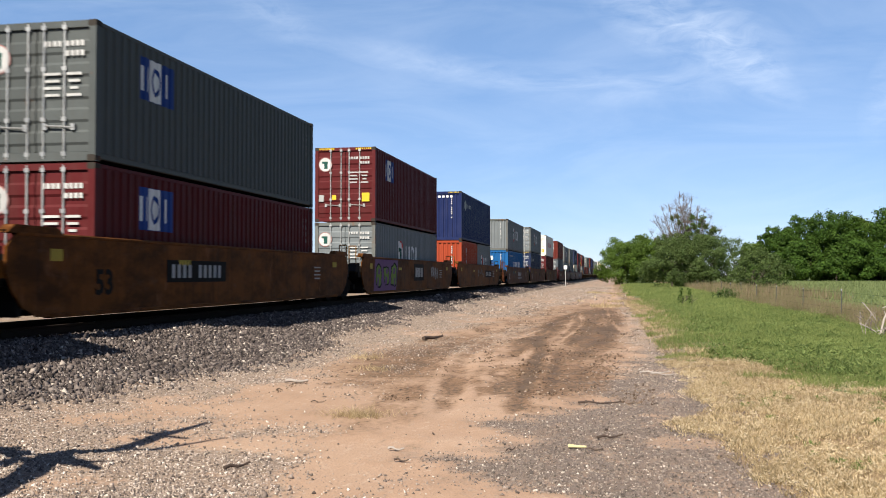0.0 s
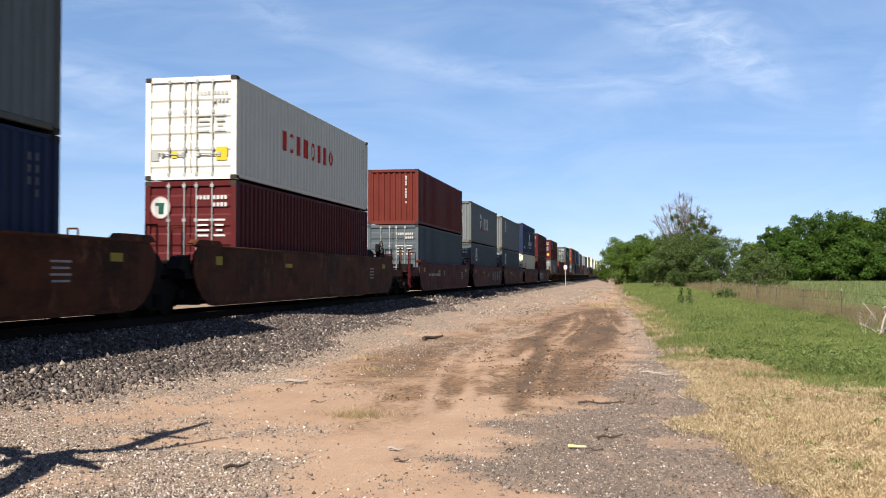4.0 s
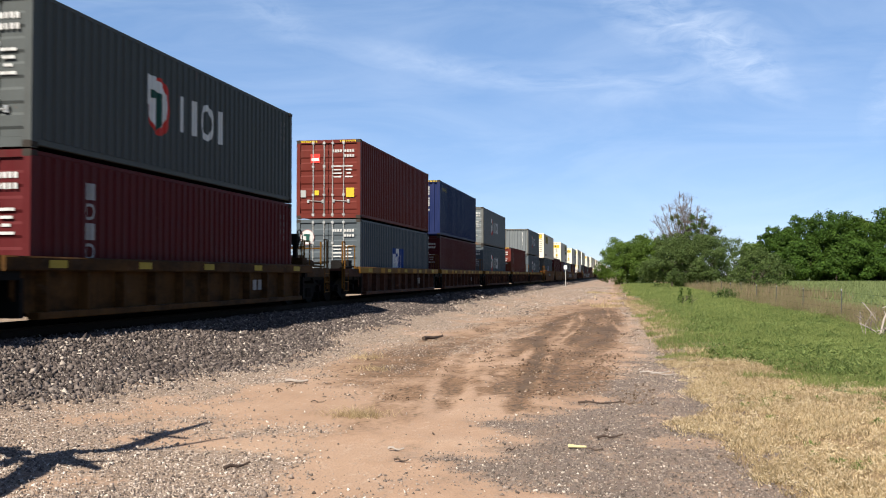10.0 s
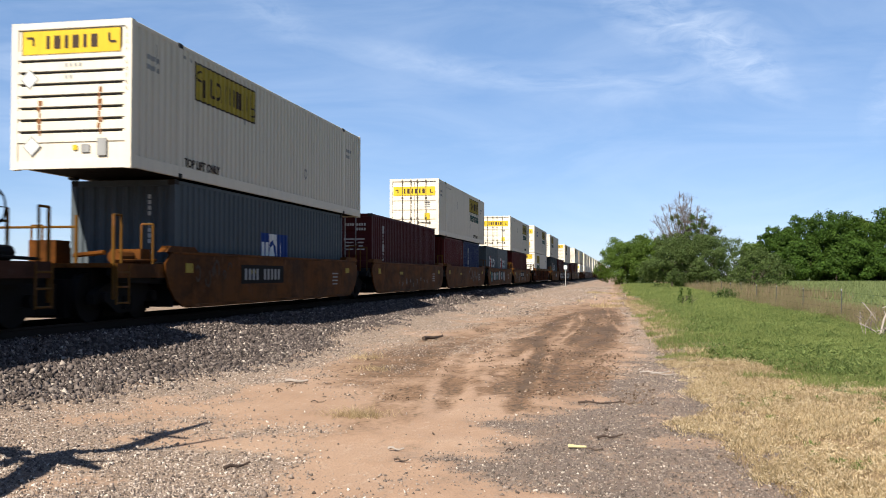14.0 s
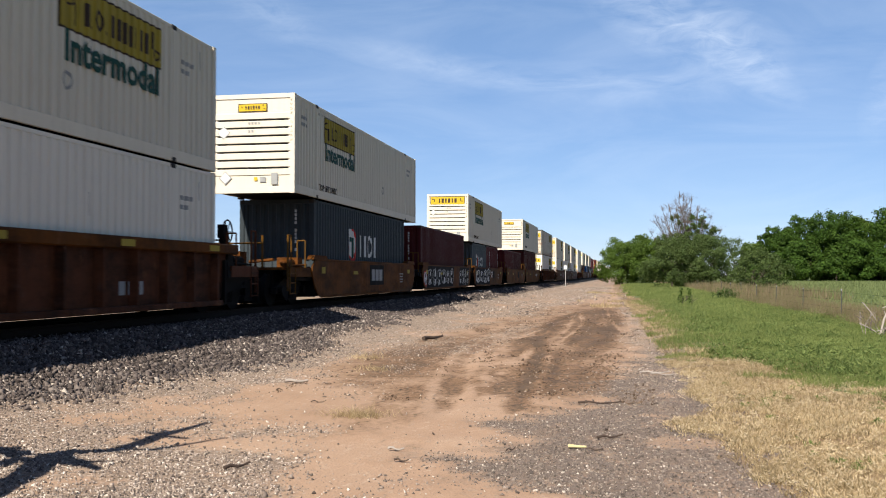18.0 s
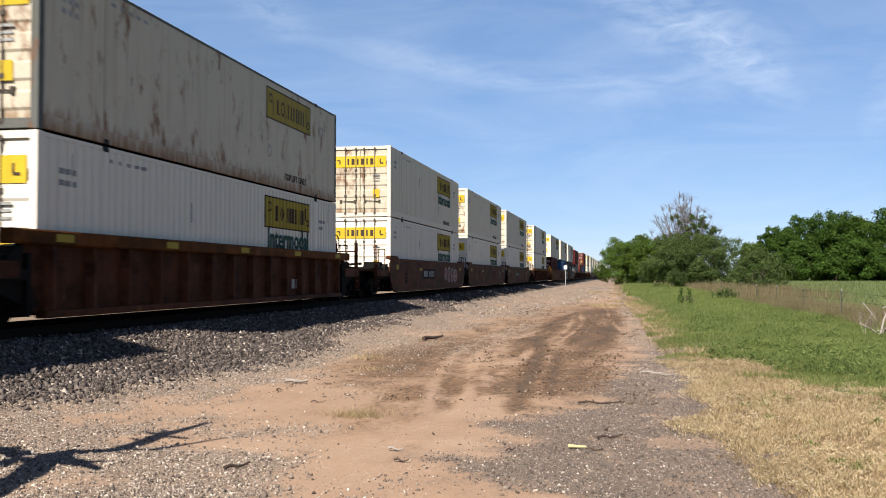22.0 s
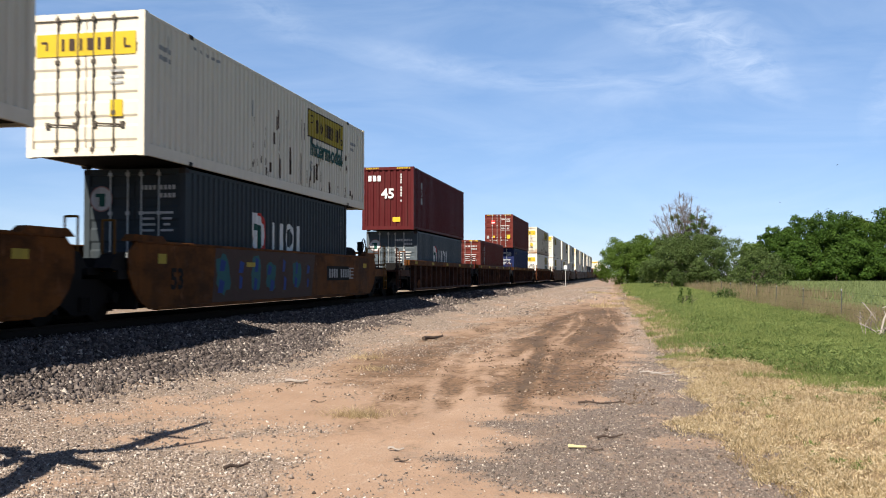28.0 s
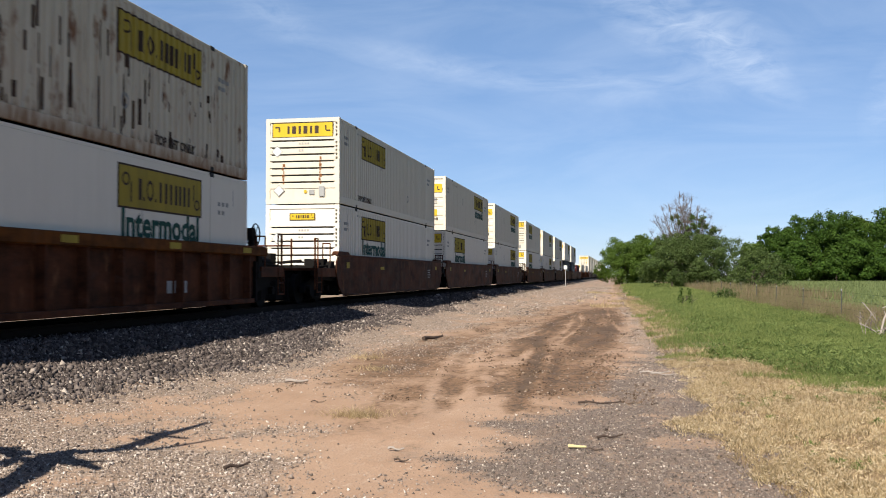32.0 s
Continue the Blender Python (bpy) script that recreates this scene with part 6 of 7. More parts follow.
def make_train():
    for n, (mid, code, lower, upper) in enumerate(TRAIN):
        kind = code[0]
        car = well_car(kind, "+" in code, "." in code, n)
        RIDERS.append((car, mid, 0.0))
        hw, top = CAR[kind][4], CAR[kind][5]
        # reflectors and notices on the sides of the cars
        if CAR[kind][0] == "smooth":
            car_mark(car, -0.35 * hw, top - 0.42, 0.55, 0.11, MARK_DULL_SHADED_YELLOW, "reflector")
            car_mark(car, 0.86 * hw, top - 0.35, 0.42, 0.16, MARK_DULL_SHADED_YELLOW, "reflector")
            car_mark(car, -0.88 * hw, top - 0.35, 0.34, 0.2, MARK_DULL_SHADED_YELLOW, "reflector")
            car_marks(car, [(0.66 * hw, top - 0.45 - 0.11 * i, 0.6 - 0.1 * (i % 2), 0.04) for i in range(4)], MARK_PALE, "code_panel")
        else:
            for i in range(5):
                car_mark(car, -hw + 1.0 + i * (2 * hw - 2.0) / 4, top - 0.12, 0.5, 0.13, MARK_DULL_SHADED_YELLOW, "reflector", x=HALF + 0.014)
            if chord_is_yellow(kind):
                for i, w in ((-1.0, 1.7), (-0.62, 0.6), (-0.2, 0.45), (0.28, 0.7), (0.66, 0.4), (1.0, 1.5)):
                    car_mark(car, i * (hw - 0.5), top - 0.12, w, 0.19, YELLOW_WORN, "yellow_band", "worn yellow paint on the top chord", x=HALF + 0.0125)
            if kind != "M":
                car_marks(car, [(0.45 * hw + 0.34 * i, 1.35, 0.22, 0.26) for i in range(3)], MARK_PALE, "logo", x=HALF - 0.15)
        for make, *given in DECOR.get(n, ()):
            make(car, *given)
        on = "in a well car"
        z = load(lower, mid, SEAT, on)
        if upper:
            load(upper, mid, z + 0.028, "stacked on top")


make_train()


# ---- plants and loose stones ----
def leaves(n, centres, radii, size, rng, shell=0.55, flat=0.75, budding=9):
    """Leaf quads on small sprays that bulge out of each lobe, most of them facing outwards."""
    centres, radii = np.asarray(centres, float), np.asarray(radii, float)
    m = len(centres) * budding
    up = rng.normal(size=(m, 3)) + np.array([0, 0, 0.25])
    up /= np.linalg.norm(up, axis=1)[:, None]
    host = np.repeat(np.arange(len(centres)), budding)
    mid = centres[host] + up * radii[host] * (0.62 + 0.22 * rng.random((m, 1)))
    rad = radii[host] * (0.2 + 0.26 * rng.random((m, 1)))
    mid, rad = np.concatenate([centres, mid]), np.concatenate([radii * 0.8, rad])
    weight = rad.mean(1) ** 1.7
    which = rng.choice(len(mid), n, p=weight / weight.sum())
    way = rng.normal(size=(n, 3))
    way /= np.linalg.norm(way, axis=1)[:, None]
    far = shell + (1 - shell) * rng.random(n) ** 0.6
    far *= 0.85 + 0.3 * rng.random(n) + 0.35 * rng.random(n) ** 12
    at = mid[which] + way * far[:, None] * rad[which]
    out = at - centres.mean(0)
    out /= np.linalg.norm(out, axis=1)[:, None] + 1e-9
    face = way + 0.5 * out + 0.75 * rng.normal(size=(n, 3)) * 0.8
    face /= np.linalg.norm(face, axis=1)[:, None]
    u = np.cross(face, rng.normal(size=(n, 3)))
    u /= np.linalg.norm(u, axis=1)[:, None] + 1e-9
    w = np.cross(face, u)
    s = size * (0.55 + 0.9 * rng.random(n))[:, None]
    u, w = u * s, w * s * flat
    return np.stack([at - u * 0.6, at - w * 0.5 + u * 0.1, at + u * 0.7, at + w * 0.5 + u * 0.05], 1)


BARK = surf("bark", (0.07862, 0.06224, 0.04914), 0.9, streak=0.3, bump=0.5, fine=20)
BARK_GREY = surf("dead_bark", (0.1114, 0.09173, 0.07862), 0.9, streak=0.3, bump=0.4, fine=25)
BARK_PALE = surf("bleached_wood", (0.249, 0.2162, 0.19), 0.85, streak=0.25, bump=0.4, fine=25)
LEAF_DEEP = plant("leaves_deep_green", (0.01882, 0.04328, 0.006586), (0.05833, 0.1054, 0.01693))
LEAF_FRESH = plant("leaves_fresh_green", (0.036, 0.070, 0.010), (0.096, 0.142, 0.026))
LEAF_GREY = plant("leaves_grey_green", (0.03276, 0.0546, 0.01529), (0.08954, 0.1223, 0.03931))
GRASS = plant("grass_green", (0.106, 0.143, 0.042), (0.25, 0.282, 0.096), 0.5)
FIELD = plant("grass_field", (0.150, 0.182, 0.074), (0.195, 0.226, 0.097), 0.5)
STRAW = plant("grass_straw", (0.1806, 0.1226, 0.06552), (0.63, 0.4914, 0.3024), 0.45)
HUSK = plant("seed_husks", (0.4062, 0.3014, 0.1769), (0.6159, 0.5176, 0.3604), 0.4)
WEED = plant("weeds_green", (0.079, 0.117, 0.034), (0.20, 0.24, 0.08), 0.5)
BROWN_STALK = plant("weeds_brown", (0.128, 0.098, 0.056), (0.27, 0.215, 0.135), 0.4, dead=(0.12, 0.14, 0.05))


def limb(s, a, way, length, r, rng, depth, tips, spread=0.6, lift=0.25, n=7):
    b = a + way * length
    r = max(r, 0.006 + 0.012 * (length > 0.8))
    s.tube(a, b, r, r * 0.62, n=n, caps=False)
    if depth == 0:
        tips.append(b)
        return
    for _ in range(rng.randint(2, 3)):
        turn = Vector((rng.gauss(0, 1), rng.gauss(0, 1), rng.gauss(0, 0.7) + lift)).normalized()
        limb(s, a + way * length * rng.uniform(0.65, 1.0), (way + turn * spread).normalized(), length * rng.uniform(0.6, 0.82), r * 0.6, rng, depth - 1, tips, spread, lift, max(4, n - 1))


def tree(x, y, tall, wide, n, size, leaf, label, seed, bushy=0.0, group=""):
    """A trunk with limbs and a crown of many leaves in uneven lobes."""
    rng, nrg = random.Random(seed), np.random.default_rng(seed)
    z = float(height(np.array(x), np.array(y)))
    root = tagged(new("bush" if tall < 5 else "tree"), label, "bush" if tall < 5 else "tree", group)
    root.location = (x, y, z - 0.05)
    wood, tips = Solid(), []
    stem = tall * (0.32 - 0.2 * bushy)
    wood.tube((0, 0, -0.2), (0.1, 0, stem), 0.022 * tall, 0.016 * tall, n=9)
    for i in range(4):
        a = 2 * math.pi * i / 4 + rng.uniform(-0.5, 0.5)
        limb(wood, Vector((0.1, 0, stem * rng.uniform(0.8, 1))), Vector((math.cos(a) * 0.7, math.sin(a) * 0.7, 0.8)).normalized(), tall * 0.24, 0.011 * tall, rng, 2, tips)
    part("trunk", wood.mesh("trunk", BARK), root)
    base = tall * (0.22 - 0.22 * bushy)
    cen, rad = [], []
    lobes = 18
    for i in range(lobes):
        a = 2.4 * i + rng.uniform(-0.4, 0.4)
        f = (i + 0.5) / lobes
        level = base + (tall - base) * (0.08 + 0.78 * f)
        reach = wide * (0.26 + 0.2 * rng.random()) * math.sin(math.pi * (0.36 + 0.54 * f)) * 1.15
        r = wide * rng.uniform(0.17, 0.26)
        cen.append((math.cos(a) * reach, math.sin(a) * reach, min(level, tall - r * 0.75)))
        rad.append((r, r, r * rng.uniform(0.65, 0.9)))
    cen.append((0, 0, base + (tall - base) * 0.45))
    rad.append((wide * 0.36, wide * 0.36, (tall - base) * 0.44))
    part("crown", quads("crown", leaves(n, cen, rad, size, nrg), leaf), root)
    return root


def blades(n, xs, ys, tall, wide, rng, lean=0.5, keep=None, near=1.0):
    """Grass blades, each a slim bent triangle standing on the ground; near > 1 packs them towards the low end of ys."""
    x = rng.uniform(*xs, n)
    y = ys[0] + (ys[1] - ys[0]) * rng.random(n) ** near
    if keep is not None:
        ok = keep(x, y)
        x, y = x[ok], y[ok]
    m = len(x)
    z = height(x, y) - 0.01
    a = rng.random(m) * 2 * np.pi
    grow = 1 + 0.35 * waves(x * 2.2, y * 2.0, 7.0)
    h = tall * (0.45 + 0.8 * rng.random(m)) * grow
    w = wide * (0.6 + 0.8 * rng.random(m))
    out = lean * h * rng.random(m)
    b = rng.random(m) * 2 * np.pi
    base = np.stack([x, y, z], 1)
    sx = np.stack([np.cos(a) * w / 2, np.sin(a) * w / 2, 0 * w], 1)
    tip = base + np.stack([np.cos(b) * out, np.sin(b) * out, h], 1)
    return np.stack([base - sx, base + sx, tip], 1)


def rocks(n, pick, size, rng, sink=0.3):
    """Angular stones, each a squashed and jittered six-cornered block."""
    x, y = pick(n)
    n = len(x)
    s = size * (0.45 + 0.65 * rng.random(n) + 1.3 * rng.random(n) ** 8)
    z = height(x, y) + s * (0.5 - sink)
    form = np.array([(1, 0, 0), (-1, 0, 0), (0, 1, 0), (0, -1, 0), (0, 0, 1), (0, 0, -1)], float) * 0.62
    # a third of them are flat chips
    cut = (form[None] + rng.uniform(-0.28, 0.28, (n, 6, 3))) * np.stack([np.ones(n), 0.7 + 0.45 * rng.random(n), 0.38 + 0.5 * rng.random(n)], 1)[:, None, :]
    q = rng.normal(size=(n, 4))
    q /= np.linalg.norm(q, axis=1)[:, None]
    w, i, j, k = q.T
    rot = np.stack([1 - 2 * (j * j + k * k), 2 * (i * j - k * w), 2 * (i * k + j * w), 2 * (i * j + k * w), 1 - 2 * (i * i + k * k), 2 * (j * k - i * w), 2 * (i * k - j * w), 2 * (j * k + i * w), 1 - 2 * (i * i + j * j)], 1).reshape(n, 3, 3)
    v = np.einsum("nij,nkj->nki", rot, cut) * s[:, None, None] + np.stack([x, y, z], 1)[:, None, :]
    faces = np.array([(0, 2, 4), (2, 1, 4), (1, 3, 4), (3, 0, 4), (2, 0, 5), (1, 2, 5), (3, 1, 5), (0, 3, 5)])
    idx = (np.arange(n)[:, None, None] * 6 + faces[None]).reshape(-1, 3)
    return v.reshape(-1, 3), idx


def rock_mesh(name, v, idx, material):
    me = bpy.data.meshes.new(name)
    me.vertices.add(len(v))
    me.vertices.foreach_set("co", v.astype(np.float32).ravel())
    me.loops.add(idx.size)
    me.loops.foreach_set("vertex_index", idx.astype(np.int32).ravel())
    me.polygons.add(len(idx))
    me.polygons.foreach_set("loop_start", np.arange(0, idx.size, 3, dtype=np.int32))
    me.update(calc_edges=True)
    me.materials.append(material)
    return me


BALLAST = stone_mat("ballast_stone", [(0.0, (0.0242, 0.01892, 0.01705)), (0.5, (0.0759, 0.05995, 0.0539)), (0.92, (0.1364, 0.1111, 0.0979)), (0.993, (0.341, 0.2915, 0.2475))])
PEBBLE = stone_mat("pebble_stone", [(0.0, (0.0594, 0.04644, 0.03996)), (0.35, (0.1674, 0.1307, 0.108)), (0.85, (0.2862, 0.23, 0.189)), (0.99, (0.4968, 0.4374, 0.378))])
GRIT = stone_mat("grit_stone", [(0.0, (0.0605, 0.0484, 0.0418)), (0.5, (0.1375, 0.11, 0.0935)), (0.92, (0.22, 0.1782, 0.1496)), (0.985, (0.44, 0.385, 0.33))])
CLOD = stone_mat("clod_earth", [(0.0, (0.038, 0.024, 0.015)), (0.5, (0.088, 0.056, 0.036)), (0.9, (0.165, 0.112, 0.075)), (0.99, (0.3, 0.24, 0.19))])


def stones():
    rng = np.random.default_rng(11)

    def bank(n):
        y = 6.5 + 34 * rng.random(n) ** 1.5
        e = ballast_edge(y) + 0.5 * cloudy(ballast_edge(y), y, 1.3, 5.0)
        x = e + np.abs(rng.normal(size=n)) * 0.3 - 0.1 - (e + 9.6) * rng.random(n) ** 0.85
        return x, y
    tagged(new("ballast_stones", rock_mesh("ballast_stones", *rocks(80000, bank, 0.043, rng), BALLAST)), "loose angular grey crushed stones on the railway bank", "gravel", kind="stuff")

    def far_bank(n):
        y = 40 + 110 * rng.random(n)
        x = ballast_edge(y) - (ballast_edge(y) + 9.3) * rng.random(n)
        return x, y
    tagged(new("ballast_stones", rock_mesh("ballast_stones", *rocks(8000, far_bank, 0.10, rng), BALLAST)), "grey crushed stones along the distant railway bank", "gravel", kind="stuff")

    def loose(n):
        y = 5.8 + 40 * rng.random(n) ** 2.1
        x = ballast_edge(y) - 0.3 + (1.6 - ballast_edge(y)) * rng.random(n)
        ok = rng.random(n) < 0.009 + np.clip(stone_cover(x, y), 0, 1) ** 1.3
        return x[ok], y[ok]

    def fine(n):
        y = 6.4 + 14 * rng.random(n) ** 1.6
        x = rng.uniform(-1.8, 1.5, n)
        ok = rng.random(n) < 0.03 + grit_cover(x, y)
        return x[ok], y[ok]

    def churned(n):
        y = 12 + 36 * rng.random(n) ** 1.3
        x = rng.uniform(-4.8, 0.4, n)
        ok = rng.random(n) < soft_step(cloudy(x, y * 0.3, 0.45, 16.0), -0.1, 0.7)
        return x[ok], y[ok]
    tagged(new("clods", rock_mesh("clods", *rocks(20000, churned, 0.027, rng, 0.35), CLOD)), "dark crumbled clods of earth on the churned track", "earth", kind="stuff")
    tagged(new("grit", rock_mesh("grit", *rocks(44000, fine, 0.0145, rng, 0.3), GRIT)), "fine dark grey grit beside the track", "gravel", kind="stuff")
    tagged(new("pebbles", rock_mesh("pebbles", *rocks(240000, loose, 0.0175, rng, 0.36), PEBBLE)), "pale and grey pebbles scattered on sandy soil", "gravel", kind="stuff")

    def far_loose(n):
        y = 38 + 90 * rng.random(n) ** 1.3
        x = ballast_edge(y) + (0.2 - ballast_edge(y)) * rng.random(n)
        ok = rng.random(n) < stone_cover(x, y)
        return x[ok], y[ok]
    tagged(new("pebbles", rock_mesh("pebbles", *rocks(16000, far_loose, 0.05, rng, 0.4), PEBBLE)), "pale stones along the distant part of the track", "gravel", kind="stuff")


def clumps(n, xs, ys, size, leaf, per, rng, keep):
    """Low mounds of small leaves."""
    x = rng.uniform(*xs, n)
    y = ys[0] + (ys[1] - ys[0]) * rng.random(n) ** 1.5
    ok = keep(x, y)
    x, y = x[ok], y[ok]
    r = size * (0.5 + rng.random(len(x)))
    m = len(x) * per
    d = rng.normal(size=(m, 3))
    d /= np.linalg.norm(d, axis=1)[:, None]
    d[:, 2] = np.abs(d[:, 2])
    rr = np.repeat(r, per)[:, None]
    c = np.stack([np.repeat(x, per), np.repeat(y, per), np.repeat(height(x, y), per)], 1) + d * rr * (0.55 + 0.5 * rng.random((m, 1))) * np.array([1.0, 1.0, 0.85])
    u = rng.normal(size=(m, 3))
    u /= np.linalg.norm(u, axis=1)[:, None]
    v = np.cross(u, rng.normal(size=(m, 3)))
    v /= np.linalg.norm(v, axis=1)[:, None]
    k = leaf * (0.6 + 0.8 * rng.random((m, 1)))
    return np.stack([c - u * k, c + v * k * 0.5, c + u * k], 1)


def meadow():
    rng = np.random.default_rng(5)

    def dry(x, y):
        edge = 0.35 * cloudy(x, y, 0.9, 5.0)
        thick = 0.62 + 0.75 * cloudy(x, y, 0.32, 41.0, 3)
        return (x > straw_edge(y) + edge * 0.6 + 0.08 * rng.normal(size=len(x))) & (x < turf_edge(y) + 0.5 + 2 * edge + 0.5 * rng.normal(size=len(x))) & (rng.random(len(x)) < thick)
    pts = np.concatenate([blades(230000, (0.4, 4.6), (6.8, 19), 0.065, 0.011, rng, 1.9, dry, 1.3), blades(30000, (0.0, 2.6), (19, 60), 0.11, 0.02, rng, 1.2, dry), blades(9000, (-3.2, 0.6), (48, 90), 0.16, 0.04, rng, 1.0, lambda x, y: cloudy(x * 0.5, y * 0.25, 1.2, 31.0) > 0.3)])
    tagged(new("dry_grass", quads("dry_grass", pts, STRAW, 3)), "short bleached dry grass along the track's edge", "grass", kind="stuff")
    heads = clumps(12000, (0.4, 4.6), (6.8, 18), 0.055, 0.017, 12, rng, dry)
    tagged(new("dry_grass", quads("seed_heads", heads, HUSK, 3)), "cream dry seed heads over the bleached grass", "grass", kind="stuff")

    def lush(x, y):
        return x > turf_edge(y) - 1.1 * cloudy(x, y, 1.4, 5.0) - 0.7 * cloudy(x, y, 0.5, 6.0, 3) + 0.45 * np.abs(rng.normal(size=len(x))) - 0.2
    pts = np.concatenate([blades(320000, (0.6, 8.2), (11, 34), 0.10, 0.014, rng, 1.2, lush, 1.5), blades(90000, (0.2, 9.0), (34, 75), 0.14, 0.035, rng, 0.9, lush, 1.4), blades(60000, (-0.5, 12.0), (75, 170), 0.22, 0.10, rng, 0.7, lush)])
    tagged(new("green_grass", quads("green_grass", pts, GRASS, 3)), "lush low green weeds and grass on the verge", "grass", kind="stuff")

    def weedy(x, y):
        return (x > turf_edge(y) + 0.35) & (x < 7.2) & (cloudy(x, y * 0.6, 2.2, 51.0) + 0.5 * rng.normal(size=len(x)) > 0.1)
    few = clumps(60, (1.4, 3.6), (8, 14), 0.07, 0.02, 40, rng, lambda x, y: x > straw_edge(y) + 0.3)
    tagged(new("green_weeds", quads("green_weeds", np.concatenate([clumps(2400, (0.8, 7.2), (14, 50), 0.19, 0.042, 40, rng, weedy), few]), WEED, 3)), "low mounds of leafy green weeds in the verge", "weeds", kind="stuff")
    pts = np.concatenate([blades(40000, (9.6, 60), (32, 120), 0.26, 0.07, rng, 1.3), blades(60000, (9, 130), (110, 235), 0.3, 0.16, rng, 1.2)])
    tagged(new("field_grass", quads("field_grass", pts, FIELD, 3)), "pale green field grass beyond the wire fence", "grass", kind="stuff")
    pts = np.concatenate([blades(36000, (6.9, 9.9), (24, 62), 0.42, 0.009, rng, 0.6, lambda x, y: waves(x * 1.5, y * 0.9, 3.0) > -0.3), blades(13000, (7.0, 13.5), (60, 130), 0.75, 0.045, rng, 0.5)])
    tagged(new("tall_weeds", quads("tall_weeds", pts, BROWN_STALK, 3)), "tall brown dead weeds along the wire fence", "grass", kind="stuff")

    def tuft(n, x, y, rx, ry, tall):
        px, py = x + rx * rng.normal(size=n) * 0.5, y + ry * rng.normal(size=n) * 0.5
        b = blades(n, (0, 1), (0, 1), tall, 0.007, rng, 2.4)
        shift = np.stack([px, py, height(px, py)], 1)[:, None, :] - np.stack([b[:, :2, 0].mean(1), b[:, :2, 1].mean(1), b[:, :2, 2].mean(1)], 1)[:, None, :]
        return b + shift
    pts = np.concatenate([tuft(420, -3.0, 10.45, 0.36, 0.2, 0.12), tuft(220, -4.9, 17.6, 0.35, 0.4, 0.12), tuft(160, -4.2, 15.6, 0.3, 0.4, 0.09)])
    tagged(new("dry_tufts", quads("dry_tufts", pts, STRAW, 3)), "small dry grass tufts in the sandy track", "grass", kind="stuff")


stones()
meadow()

# trees: bushes beside the line, a dead crown among them, a wood across the field
G1, G2 = "bushes beside the line", "trees across the field"
tree(-0.3, 168, 8.4, 8.4, 26000, 0.2, LEAF_FRESH, "dense rounded fresh green tree beside the track", 1, 0.95, G1)
tree(4.6, 172, 9.0, 9.4, 26000, 0.2, LEAF_FRESH, "dense broad fresh green tree beside the track", 2, 0.95, G1)
tree(8.6, 166, 8.6, 8.6, 16000, 0.23, LEAF_FRESH, "dense fresh green tree behind darker bushes", 7, 0.95, G1)
tree(5.6, 116, 6.6, 6.4, 22000, 0.15, LEAF_GREY, "dark grey-green spreading tree at the verge", 3, 0.95, G1)
tree(9.3, 119, 7.2, 6.4, 22000, 0.15, LEAF_GREY, "dark grey-green tree at the verge", 4, 0.95, G1)
tree(13.0, 124, 6.9, 5.2, 7000, 0.15, LEAF_GREY, "half bare grey-green tree by the fence", 5, 0.8, G1)
tree(11.6, 90, 4.5, 3.8, 5000, 0.13, LEAF_GREY, "straggly dark bush by the wire fence", 6, 0.9, G1)
tree(14.2, 96, 4.0, 3.6, 4500, 0.13, LEAF_GREY, "thin dark bush by the wire fence", 16, 0.9, G1)
def dead_crown(x, y):
    """A dead tree: upright boughs fanned out to a pointed crown, each with many fine rising twigs."""
    rng = random.Random(21)
    root = tagged(new("dead_tree"), "bare dead tree with pale thin branches among bushes", "tree")
    root.location = (x, y, float(height(np.array(x), np.array(y))) - 0.05)
    trunk = Solid().tube((0, 0, -0.2), (0.1, 0, 1.8), 0.3, 0.26, n=9).tube((0.1, 0, 1.8), (0.05, 0.1, 3.2), 0.26, 0.2, n=9)
    part("trunk", trunk.mesh("trunk", BARK_GREY), root)
    fan = []
    for i in range(31):
        u = -1 + 2 * i / 30
        tx = 4.4 * math.copysign(abs(u) ** 1.35, u) + 0.25 * math.sin(2.4 * i)
        fan.append((tx - 0.15, (12.7 - 0.55 * abs(tx + 0.4) ** 1.35) * (0.80 + 0.2 * math.sin(5.1 * i) ** 2), 1.5 * math.sin(3.7 * i)))
    for tx, tz, ty in fan:
        s = Solid()
        a, b = Vector((0.05, 0.1, rng.uniform(1.6, 3.2))), Vector((tx, ty, tz))
        knots = []
        for i in range(8):
            f = i / 7
            p = a.lerp(b, f)
            p.x, p.y = a.x + (b.x - a.x) * f ** 0.8 + rng.uniform(-0.13, 0.13) * (i % 7 > 0), a.y + (b.y - a.y) * f ** 0.8 + rng.uniform(-0.13, 0.13) * (i % 7 > 0)
            knots.append(p)
        r = 0.085
        for i, (p, q) in enumerate(zip(knots, knots[1:])):
            s.tube(p, q, r * (1 - 0.11 * i), r * (1 - 0.11 * (i + 1)), n=5, caps=False)
            if i < 2:
                continue
            for _ in range(4):
                side = Vector((rng.gauss(0.1 * tx, 0.7), rng.gauss(0, 0.6), 1.0)).normalized()
                e = p + side * rng.uniform(0.7, 1.7) * (1.15 - 0.11 * i)
                o = p.lerp(q, rng.random())
                s.tube(o, e, 0.022, 0.010, n=4, caps=False)
                for k in range(5):
                    f = o.lerp(e, rng.uniform(0.3, 0.9))
                    s.tube(f, f + Vector((rng.gauss(0, 0.38), rng.gauss(0, 0.3), rng.uniform(0.3, 0.8))), 0.012, 0.006, n=3, caps=False)
        part("bough", s.mesh("bough", BARK_GREY), root)
    return root


